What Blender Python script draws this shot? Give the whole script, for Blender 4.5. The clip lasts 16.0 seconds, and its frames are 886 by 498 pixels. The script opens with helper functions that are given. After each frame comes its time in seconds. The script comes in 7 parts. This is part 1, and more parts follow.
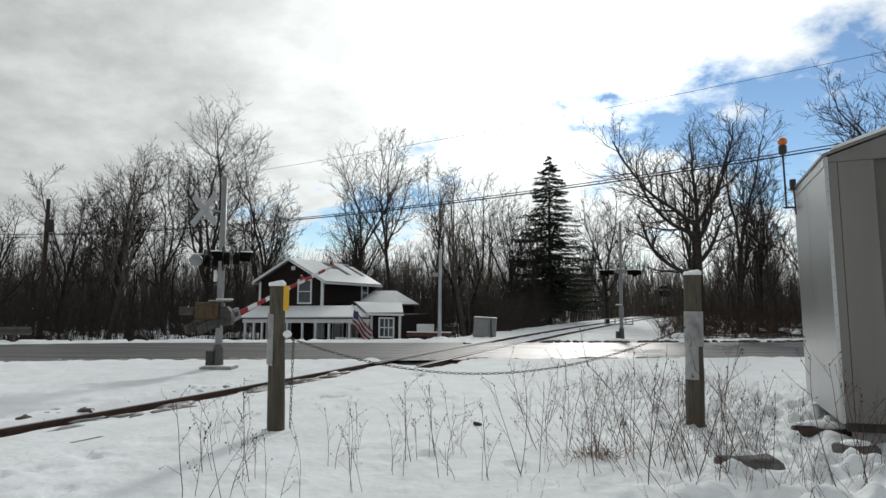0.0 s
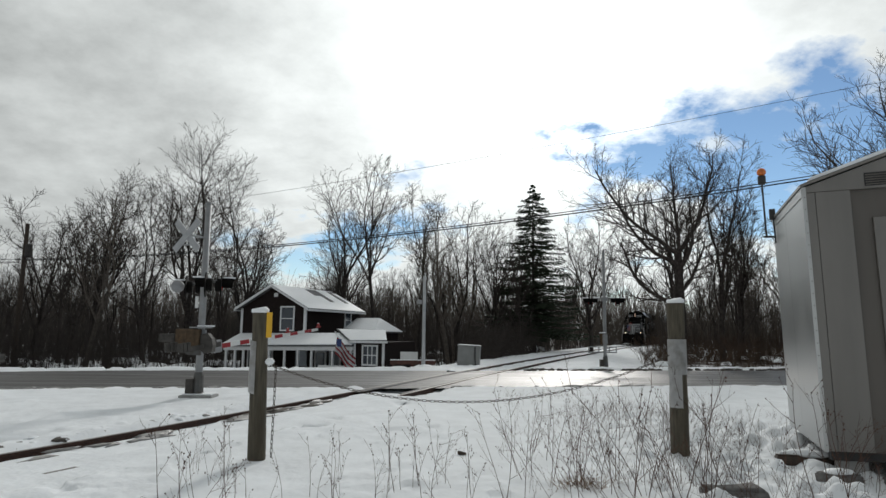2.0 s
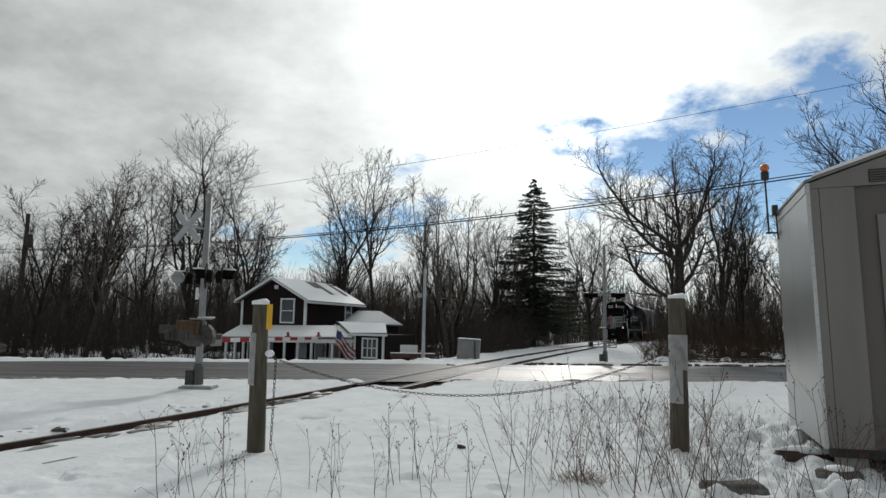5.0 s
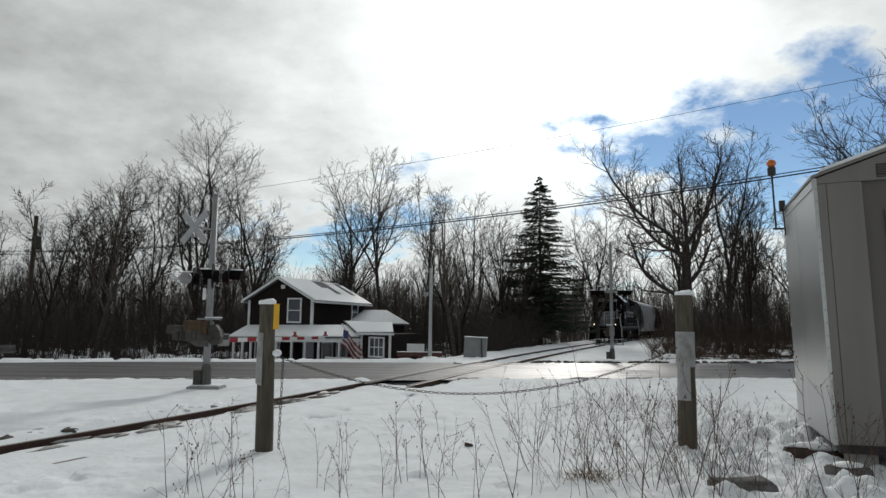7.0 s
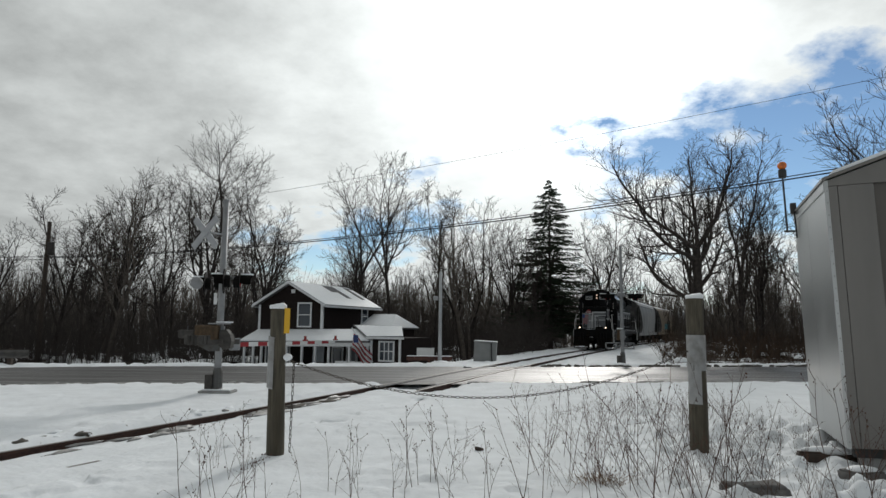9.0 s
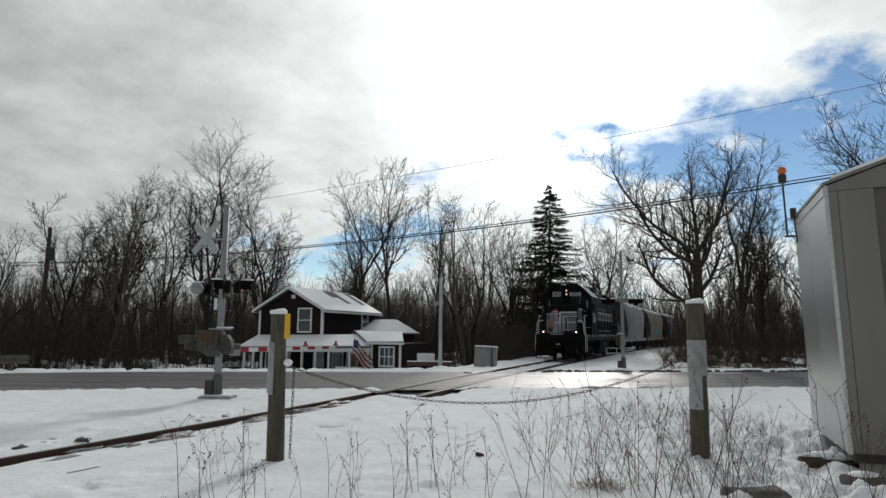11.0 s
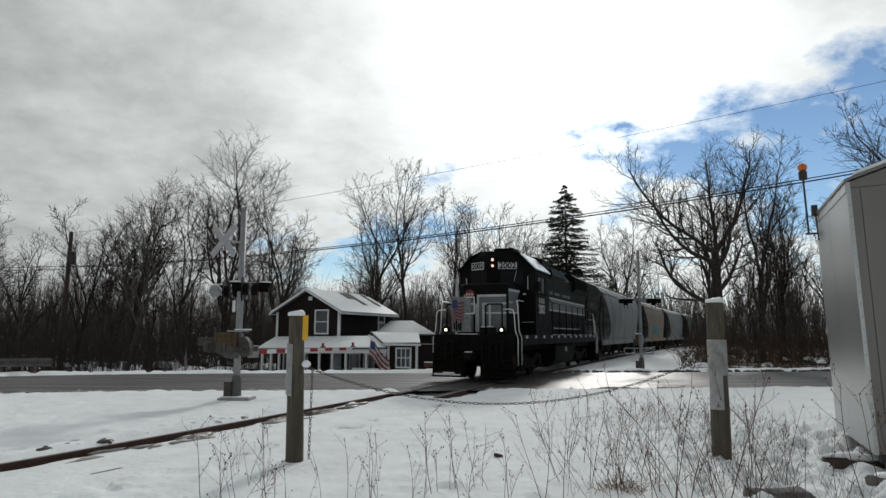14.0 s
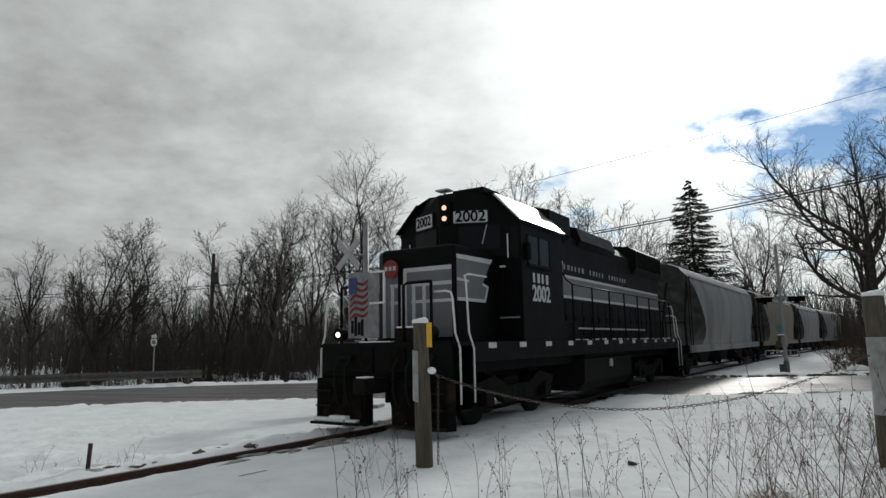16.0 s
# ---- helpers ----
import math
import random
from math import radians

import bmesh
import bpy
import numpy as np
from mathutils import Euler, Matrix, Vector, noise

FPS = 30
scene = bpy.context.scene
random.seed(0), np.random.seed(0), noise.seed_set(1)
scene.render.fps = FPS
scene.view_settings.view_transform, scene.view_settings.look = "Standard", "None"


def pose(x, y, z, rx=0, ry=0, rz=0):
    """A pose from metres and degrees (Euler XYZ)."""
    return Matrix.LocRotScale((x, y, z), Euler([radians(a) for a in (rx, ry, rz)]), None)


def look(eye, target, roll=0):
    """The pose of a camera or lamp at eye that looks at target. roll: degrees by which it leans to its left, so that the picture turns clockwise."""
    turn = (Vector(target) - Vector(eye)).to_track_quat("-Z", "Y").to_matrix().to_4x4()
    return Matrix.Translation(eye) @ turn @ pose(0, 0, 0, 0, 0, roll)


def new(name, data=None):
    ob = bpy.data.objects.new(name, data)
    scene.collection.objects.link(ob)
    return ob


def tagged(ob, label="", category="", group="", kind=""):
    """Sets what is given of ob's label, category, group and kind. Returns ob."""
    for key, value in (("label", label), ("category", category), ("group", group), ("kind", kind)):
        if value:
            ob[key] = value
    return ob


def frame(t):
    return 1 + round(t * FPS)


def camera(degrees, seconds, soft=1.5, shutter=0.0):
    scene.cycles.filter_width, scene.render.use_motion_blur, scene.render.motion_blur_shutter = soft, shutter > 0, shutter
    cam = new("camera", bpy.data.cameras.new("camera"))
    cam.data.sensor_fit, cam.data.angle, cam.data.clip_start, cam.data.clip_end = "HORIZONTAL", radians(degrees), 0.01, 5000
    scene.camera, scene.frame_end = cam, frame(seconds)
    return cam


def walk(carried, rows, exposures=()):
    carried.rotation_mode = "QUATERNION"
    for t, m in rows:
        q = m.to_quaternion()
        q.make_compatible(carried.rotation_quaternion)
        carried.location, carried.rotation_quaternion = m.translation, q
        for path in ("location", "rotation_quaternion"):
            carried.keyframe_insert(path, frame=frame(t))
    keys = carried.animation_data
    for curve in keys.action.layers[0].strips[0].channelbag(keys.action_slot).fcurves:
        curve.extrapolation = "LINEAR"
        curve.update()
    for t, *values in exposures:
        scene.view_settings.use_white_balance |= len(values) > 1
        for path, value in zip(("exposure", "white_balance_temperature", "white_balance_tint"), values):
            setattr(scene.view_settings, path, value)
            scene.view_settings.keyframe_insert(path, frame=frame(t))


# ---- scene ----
LENS = 69.5

cam = camera(LENS, 16.0, soft=1.45)
PATH = [
    (0, 0.02, -0.003, 1.603, 94.912, -0.479, -0.06),
    (0.5, 0.009, 0.003, 1.596, 95.267, -0.654, -1.14),
    (1, 0.014, -0.002, 1.594, 96.115, -0.411, -1.507),
    (1.5, 0.015, -0.004, 1.597, 96.971, -0.499, -1.755),
    (2, 0.008, -0.006, 1.598, 97.382, -0.627, -1.511),
    (2.5, 0.011, -0.007, 1.594, 97.464, -0.908, -1.551),
    (3, 0.012, -0.012, 1.598, 97.552, -0.816, -1.238),
    (3.5, 0.006, -0.007, 1.592, 97.777, -0.878, -1.395),
    (4, 0.003, 0.01, 1.599, 97.388, -1.112, -1.562),
    (6.5, -0.004, 0.029, 1.593, 96.644, -0.89, -1.236),
    (7, 0.002, 0.021, 1.595, 96.677, -0.724, -0.937),
    (7.5, 0.002, 0.007, 1.594, 96.759, -0.625, -0.762),
    (8, 0.003, 0.005, 1.591, 96.875, -0.449, -0.584),
    (8.5, 0.002, 0.003, 1.592, 96.962, -0.384, -0.413),
    (9, 0, -0, 1.593, 97.028, -0.59, -0.072),
    (11.5, 0, -0.004, 1.592, 97.618, -0.528, -0.021),
    (12, -0, -0.001, 1.589, 97.719, -0.589, 0.154),
    (12.5, -0.007, -0.002, 1.587, 97.772, -0.658, 0.349),
    (13, -0.005, 0.006, 1.592, 97.777, -0.482, 0.47),
    (13.5, -0.013, 0.007, 1.596, 97.592, -0.309, 0.969),
    (14, -0.015, 0.002, 1.59, 97.571, -0.245, 1.399),
    (14.5, -0.011, 0.007, 1.588, 97.598, -0.16, 1.79),
    (15, -0.011, 0.005, 1.586, 97.866, -0.095, 2.593),
    (15.5, -0.033, 0.03, 1.571, 98.162, 0.545, 5.066),
    (16, -0.044, 0.048, 1.555, 98.344, 1.007, 12.137),
]

# brightness of the clip's own automatic exposure
EXPOSURES = [(0.0, 0.12), (1.5, 0.03), (3.5, -0.07), (7.0, -0.09), (12.5, -0.07), (14.5, -0.08), (15.0, -0.09), (16.0, -0.13)]
walk(cam, [(r[0], pose(*r[1:])) for r in PATH], EXPOSURES)

# ---------------------------------------------------------------- light
SUN_AZ, SUN_EL = radians(11.5), radians(24.5)      # azimuth from +y towards +x
SUN_DIR = Vector((math.sin(SUN_AZ) * math.cos(SUN_EL), math.cos(SUN_AZ) * math.cos(SUN_EL), math.sin(SUN_EL)))


def make_world():
    w = bpy.data.worlds.new("winter_sky")
    scene.world = w
    w.use_nodes = True
    nt = w.node_tree
    nt.nodes.clear()
    N, L = nt.nodes.new, nt.links.new

    def math_node(op, a, b=None, clamp=False):
        n = N("ShaderNodeMath")
        n.operation, n.use_clamp = op, clamp
        for i, v in enumerate((a, b)):
            if v is None:
                continue
            if isinstance(v, (int, float)):
                n.inputs[i].default_value = v
            else:
                L(v, n.inputs[i])
        return n.outputs[0]

    tc = N("ShaderNodeTexCoord")
    sky = N("ShaderNodeTexSky")
    sky.sky_type, sky.sun_disc = "NISHITA", False
    sky.sun_elevation, sky.sun_rotation = SUN_EL, SUN_AZ
    sky.air_density, sky.dust_density, sky.ozone_density = 1.0, 0.0, 3.0
    sep = N("ShaderNodeSeparateXYZ")
    L(tc.outputs["Generated"], sep.inputs[0])
    # clouds lie on a flat layer: direction over height
    h = math_node("ADD", math_node("MAXIMUM", sep.outputs[2], 0.0), 0.32)
    comb = N("ShaderNodeCombineXYZ")
    L(math_node("DIVIDE", sep.outputs[0], h), comb.inputs[0])
    L(math_node("DIVIDE", sep.outputs[1], h), comb.inputs[1])
    big = N("ShaderNodeTexNoise")
    big.inputs["Scale"].default_value, big.inputs["Detail"].default_value = 1.7, 9.0
    big.inputs["Roughness"].default_value = 0.56
    big.inputs["Distortion"].default_value = 0.35
    shift = N("ShaderNodeMapping")
    shift.inputs["Location"].default_value = (3.1, 1.7, 0.4)
    L(comb.outputs[0], shift.inputs[0])
    L(shift.outputs[0], big.inputs["Vector"])
    fine = N("ShaderNodeTexNoise")
    fine.inputs["Scale"].default_value, fine.inputs["Detail"].default_value = 5.5, 9.0
    fine.inputs["Roughness"].default_value = 0.6
    L(shift.outputs[0], fine.inputs["Vector"])
    # the cloud sheet thins out low down towards +x
    edge = math_node("SUBTRACT", math_node("SUBTRACT", sep.outputs[2], math_node("MULTIPLY", sep.outputs[0], 0.30)), 0.158)
    thick = math_node("MINIMUM", math_node("MAXIMUM", math_node("ADD", math_node("MULTIPLY", edge, 3.2), 0.43), 0.45), 1.0)
    haze = math_node("MULTIPLY", math_node("MAXIMUM", math_node("SUBTRACT", 0.20, sep.outputs[2]), 0.0), 1.7)
    thick = math_node("ADD", thick, haze)
    mix = math_node("ADD", math_node("MULTIPLY", big.outputs["Fac"], 1.8), math_node("SUBTRACT", math_node("MULTIPLY", fine.outputs["Fac"], 1.25), 0.70))
    cover = math_node("MULTIPLY", math_node("SUBTRACT", math_node("ADD", mix, thick), 1.12), 3.6, True)
    # brightness: forward scattering round the sun over a grey sheet
    dot = N("ShaderNodeVectorMath")
    dot.operation = "DOT_PRODUCT"
    L(tc.outputs["Generated"], dot.inputs[0])
    dot.inputs[1].default_value = SUN_DIR
    c = math_node("MAXIMUM", dot.outputs["Value"], 0.0)
    glow = math_node("ADD", math_node("MULTIPLY", math_node("POWER", c, 5.0), 0.13), math_node("ADD", math_node("MULTIPLY", math_node("POWER", c, 10.0), 0.34), math_node("MULTIPLY", math_node("POWER", c, 90.0), 2.0)))
    wide = math_node("ADD", math_node("MULTIPLY", math_node("POWER", c, 1.8), 0.33), 0.345)
    tone = math_node("MULTIPLY", wide, math_node("ADD", math_node("ADD", math_node("MULTIPLY", big.outputs["Fac"], -0.95), math_node("MULTIPLY", fine.outputs["Fac"], -1.1)), 2.04))
    cloud = math_node("ADD", tone, glow)
    col = N("ShaderNodeCombineColor")
    L(math_node("MULTIPLY", cloud, 0.955), col.inputs[0])
    L(cloud, col.inputs[1])
    L(math_node("MULTIPLY", cloud, 0.99), col.inputs[2])
    skys = N("ShaderNodeVectorMath")
    skys.operation = "SCALE"
    L(sky.outputs[0], skys.inputs[0])
    skys.inputs["Scale"].default_value = 0.095
    blend = N("ShaderNodeMix")
    blend.data_type = "RGBA"
    L(cover, blend.inputs["Factor"])
    L(skys.outputs[0], blend.inputs["A"])
    L(col.outputs[0], blend.inputs["B"])
    bg = N("ShaderNodeBackground")
    L(blend.outputs["Result"], bg.inputs[0])
    out = N("ShaderNodeOutputWorld")
    L(bg.outputs[0], out.inputs[0])


make_world()
sun = new("sun", bpy.data.lights.new("sun", "SUN"))
sun.data.energy, sun.data.angle, sun.data.color = 1.4, radians(5.0), (1.0, 0.97, 0.92)
sun.matrix_world = look(SUN_DIR * 50, (0, 0, 0))


# ---------------------------------------------------------------- materials
def material(name, color, rough=0.7, metal=0.0, vary=0.25, scale=6.0, bump=0.0, bump_scale=40.0, tint=None, stretch=(1, 1, 1),
             spread=0.0, tint_scale=1.3, tint_at=(0.45, 0.7), spec=0.5, emit=None, gloss_span=0.12):
    m = bpy.data.materials.new(name)
    m.use_nodes = True
    nt = m.node_tree
    N, L = nt.nodes.new, nt.links.new
    b = nt.nodes["Principled BSDF"]
    b.inputs["Metallic"].default_value = metal
    b.inputs["Specular IOR Level"].default_value = spec
    tc = N("ShaderNodeTexCoord")
    mp = N("ShaderNodeMapping")
    mp.inputs["Scale"].default_value = stretch
    L(tc.outputs["Object"], mp.inputs[0])
    n1 = N("ShaderNodeTexNoise")
    n1.inputs["Scale"].default_value, n1.inputs["Detail"].default_value = scale, 6.0
    L(mp.outputs[0], n1.inputs["Vector"])
    ramp = N("ShaderNodeValToRGB")
    lo = [max(0.0, c * (1 - vary)) for c in color]
    hi = [min(1.0, c * (1 + vary)) for c in color]
    ramp.color_ramp.elements[0].position, ramp.color_ramp.elements[1].position = 0.3, 0.7
    ramp.color_ramp.elements[0].color, ramp.color_ramp.elements[1].color = (*lo, 1), (*hi, 1)
    L(n1.outputs["Fac"], ramp.inputs[0])
    col = ramp.outputs[0]
    if tint:
        n2 = N("ShaderNodeTexNoise")
        n2.inputs["Scale"].default_value, n2.inputs["Detail"].default_value = tint_scale, 5.0
        L(mp.outputs[0], n2.inputs["Vector"])
        r2 = N("ShaderNodeValToRGB")
        r2.color_ramp.elements[0].position, r2.color_ramp.elements[1].position = tint_at
        L(n2.outputs["Fac"], r2.inputs[0])
        mx = N("ShaderNodeMix")
        mx.data_type = "RGBA"
        L(r2.outputs[0], mx.inputs["Factor"])
        L(col, mx.inputs["A"])
        mx.inputs["B"].default_value = (*tint, 1)
        col = mx.outputs["Result"]
    if spread:
        oi = N("ShaderNodeObjectInfo")
        hs = N("ShaderNodeHueSaturation")
        ma = N("ShaderNodeMath")
        ma.operation = "MULTIPLY_ADD"
        L(oi.outputs["Random"], ma.inputs[0])
        ma.inputs[1].default_value, ma.inputs[2].default_value = 2 * spread, 1 - spread
        L(ma.outputs[0], hs.inputs["Value"])
        L(col, hs.inputs["Color"])
        col = hs.outputs[0]
    L(col, b.inputs["Base Color"])
    mr = N("ShaderNodeMapRange")
    mr.inputs["To Min"].default_value, mr.inputs["To Max"].default_value = max(0.02, rough - gloss_span), min(1.0, rough + gloss_span)
    L(n1.outputs["Fac"], mr.inputs[0])
    L(mr.outputs[0], b.inputs["Roughness"])
    if bump:
        n3 = N("ShaderNodeTexNoise")
        n3.inputs["Scale"].default_value, n3.inputs["Detail"].default_value = bump_scale, 5.0
        L(mp.outputs[0], n3.inputs["Vector"])
        bp = N("ShaderNodeBump")
        bp.inputs["Strength"].default_value, bp.inputs["Distance"].default_value = min(1.0, bump), 0.02
        L(n3.outputs["Fac"], bp.inputs["Height"])
        L(bp.outputs[0], b.inputs["Normal"])
    if emit:
        b.inputs["Emission Color"].default_value = (*emit[0], 1)
        b.inputs["Emission Strength"].default_value = emit[1]
    return m


M = {}


def mat(key, *a, **k):
    M[key] = material(key, *a, **k)


mat("snow", (0.79, 0.815, 0.838), 0.85, vary=0.07, scale=1.6, bump=1.0, bump_scale=9.0, spec=0.06)
mat("leaf_litter", (0.075, 0.06, 0.048), 0.95, vary=0.4, scale=2.0, tint=(0.7, 0.71, 0.73), tint_scale=0.35, tint_at=(0.52, 0.58), spec=0.1, bump=0.4)
mat("snow_cap", (0.86, 0.88, 0.9), 0.65, vary=0.03, scale=4, bump=0.2, bump_scale=14.0, spec=0.2)
mat("asphalt", (0.05, 0.047, 0.046), 0.47, gloss_span=0.45, vary=0.35, scale=1.6, bump=0.25, bump_scale=60, tint=(0.103, 0.099, 0.097), tint_scale=0.6, tint_at=(0.42, 0.68), stretch=(0.14, 4.0, 1), spec=0.18)
mat("rail_rust", (0.05, 0.026, 0.02), 0.75, vary=0.4, scale=14, bump=0.2, spec=0.3)
mat("rail_head", (0.22, 0.2, 0.185), 0.5, metal=0.8, vary=0.15, scale=20)
mat("wood_dark", (0.06, 0.045, 0.035), 0.85, vary=0.4, scale=8, bump=0.3, stretch=(1, 6, 1))
mat("bark", (0.052, 0.044, 0.040), 0.95, vary=0.4, scale=5, spread=0.25, spec=0.2)
mat("bark_pale", (0.10, 0.086, 0.074), 0.95, vary=0.35, scale=5, spread=0.25, spec=0.2)
mat("needle", (0.03, 0.042, 0.026), 0.9, vary=0.4, scale=3, spec=0.2)
mat("brush", (0.066, 0.045, 0.033), 0.95, vary=0.4, scale=4, spec=0.1)
mat("siding", (0.021, 0.0155, 0.0145), 0.85, vary=0.2, scale=5, spec=0.12)
mat("trim_white", (0.72, 0.73, 0.74), 0.55, vary=0.06, scale=5)
mat("shingle", (0.12, 0.12, 0.125), 0.85, vary=0.3, scale=9)
mat("post_wood", (0.092, 0.08, 0.058), 0.9, vary=0.45, scale=9, bump=0.5, bump_scale=30, stretch=(3, 3, 0.35), tint=(0.055, 0.045, 0.03), tint_scale=2.0)
mat("post_white", (0.62, 0.62, 0.62), 0.6, vary=0.12, scale=9, tint=(0.3, 0.28, 0.25), tint_scale=4, tint_at=(0.55, 0.75))
mat("loco_black", (0.0048, 0.0048, 0.005), 0.5, vary=0.3, scale=3, spec=0.07)
mat("under_black", (0.008, 0.0072, 0.0065), 0.85, vary=0.5, scale=6, bump=0.2, spec=0.15)
mat("stripe_grey", (0.135, 0.14, 0.15), 0.5, vary=0.12, scale=4)
mat("stripe_white", (0.5, 0.51, 0.52), 0.5, vary=0.08, scale=6)
mat("letter_grey", (0.27, 0.275, 0.28), 0.5, vary=0.1, scale=6)
mat("rail_white", (0.66, 0.66, 0.65), 0.5, vary=0.08, scale=8)
mat("hopper_shade_grime", (0.075, 0.073, 0.07), 0.8, vary=0.45, scale=3, tint=(0.17, 0.17, 0.17), tint_scale=1.2, tint_at=(0.5, 0.72), stretch=(1, 1, 0.5))
mat("pilot_rust", (0.007, 0.006, 0.005), 0.85, vary=0.5, scale=5, tint=(0.028, 0.02, 0.015), tint_scale=3.0, tint_at=(0.55, 0.75), bump=0.3, spec=0.08)
mat("hose", (0.010, 0.010, 0.010), 0.7, vary=0.3, spec=0.12)
mat("dirt", (0.09, 0.08, 0.07), 0.95, vary=0.4, scale=12, bump=0.4)
mat("slush", (0.30, 0.29, 0.28), 0.55, vary=0.3, scale=7, bump=0.5, bump_scale=20)
mat("herald_red", (0.22, 0.014, 0.014), 0.5, vary=0.15)
mat("flag_red", (0.32, 0.05, 0.06), 0.7, vary=0.1)
mat("board_grey", (0.19, 0.195, 0.20), 0.6, vary=0.25, scale=7, tint=(0.14, 0.14, 0.14), tint_scale=5, tint_at=(0.55, 0.72))
mat("flag_blue", (0.03, 0.05, 0.16), 0.7, vary=0.1)
mat("flag_white", (0.62, 0.62, 0.63), 0.7, vary=0.05)
mat("glass_dark", (0.006, 0.006, 0.007), 0.2, vary=0.1, spec=0.12)
mat("window_glass", (0.03, 0.04, 0.055), 0.1, vary=0.2, scale=1.5, spec=0.8)
mat("lamp_on", (0.9, 0.85, 0.7), 0.3, emit=((1.0, 0.78, 0.55), 3.5))
mat("lamp_dim", (0.9, 0.6, 0.5), 0.3, emit=((1.0, 0.68, 0.5), 0.9))
mat("hopper_grey", (0.25, 0.25, 0.245), 0.6, vary=0.22, scale=1.6, tint=(0.13, 0.135, 0.135), tint_scale=0.8, tint_at=(0.46, 0.66), stretch=(1, 1, 0.35), bump=0.1, bump_scale=6)
mat("hopper_tan", (0.23, 0.18, 0.125), 0.65, vary=0.15, scale=2.0, tint=(0.13, 0.11, 0.09), tint_scale=0.6, tint_at=(0.4, 0.75), stretch=(1, 1, 0.4))
mat("paint_teal", (0.10, 0.26, 0.30), 0.6, vary=0.3)
mat("galv", (0.42, 0.43, 0.44), 0.45, metal=0.55, vary=0.12, scale=5)
mat("mast_dark", (0.09, 0.09, 0.088), 0.55, metal=0.1, vary=0.25, scale=7, tint=(0.07, 0.06, 0.05), tint_scale=5.0)
mat("mast_grey", (0.27, 0.275, 0.28), 0.5, metal=0.15, vary=0.12, scale=7)
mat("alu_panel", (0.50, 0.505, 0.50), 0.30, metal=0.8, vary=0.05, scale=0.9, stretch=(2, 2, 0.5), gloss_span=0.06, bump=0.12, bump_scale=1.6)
mat("alu_shaded", (0.20, 0.188, 0.175), 0.42, metal=0.45, vary=0.10, scale=1.2, stretch=(3, 3, 0.4))
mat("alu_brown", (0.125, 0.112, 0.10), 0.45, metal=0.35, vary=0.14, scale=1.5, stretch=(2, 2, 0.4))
mat("seam_dark", (0.03, 0.03, 0.03), 0.7, vary=0.3)
mat("concrete", (0.30, 0.30, 0.29), 0.9, vary=0.2, scale=9, bump=0.3)
mat("amber", (0.55, 0.13, 0.015), 0.2, vary=0.4, scale=25, spec=0.7)
mat("sign_yellow", (0.75, 0.42, 0.02), 0.45, vary=0.08)
mat("gate_red", (0.30, 0.02, 0.025), 0.5, vary=0.15)
mat("lens_red", (0.25, 0.01, 0.01), 0.2, vary=0.1, spec=0.8)
mat("rust_box", (0.085, 0.055, 0.03), 0.8, vary=0.4, scale=9, bump=0.2)
mat("roof_sheen", (0.55, 0.56, 0.57), 0.3, metal=0.9, vary=0.05)
mat("chain_steel", (0.075, 0.06, 0.05), 0.6, metal=0.5, vary=0.4)
mat("weed", (0.095, 0.056, 0.043), 0.95, vary=0.4, scale=20, spec=0.1)
mat("dry_grass", (0.20, 0.13, 0.075), 0.95, vary=0.35, scale=20, spec=0.1)
mat("stone", (0.14, 0.135, 0.13), 0.95, vary=0.3, scale=9, bump=0.5, bump_scale=30)
mat("door_pale", (0.42, 0.46, 0.5), 0.6, vary=0.05)
mat("cable", (0.015, 0.015, 0.016), 0.7, vary=0.2)
mat("cabinet", (0.23, 0.235, 0.23), 0.6, vary=0.1, scale=3)
mat("red_wood", (0.075, 0.032, 0.025), 0.8, vary=0.3, scale=6)
mat("guard_steel", (0.10, 0.095, 0.09), 0.6, metal=0.4, vary=0.3, scale=5)
mat("sign_white", (0.7, 0.71, 0.7), 0.5, vary=0.05)
mat("sign_backlit", (0.36, 0.37, 0.38), 0.5, metal=0.2, vary=0.1, scale=5)
mat("cast_dark", (0.055, 0.05, 0.045), 0.8, vary=0.35, scale=8, bump=0.2)


# ---------------------------------------------------------------- building blocks
def mesh_of(bm, name, smooth=False):
    me = bpy.data.meshes.new(name)
    bmesh.ops.recalc_face_normals(bm, faces=bm.faces)
    bm.to_mesh(me)
    bm.free()
    if smooth:
        me.shade_smooth()
    return me


def part(name, bm, material_key, parent=None, label="", smooth=False):
    me = mesh_of(bm, name, smooth)
    me.materials.append(M[material_key])
    ob = new(name, me)
    if parent is not None:
        ob.parent = parent
    if label:
        ob["label"] = label
    return ob


def share(name, me, parent, m):
    ob = new(name, me)
    ob.parent = parent
    ob.matrix_basis = m
    return ob


def thing(name, m, label, category, group="", kind=""):
    ob = new(name)
    ob.empty_display_size = 0.2
    ob.matrix_basis = m
    return tagged(ob, label, category, group, kind)


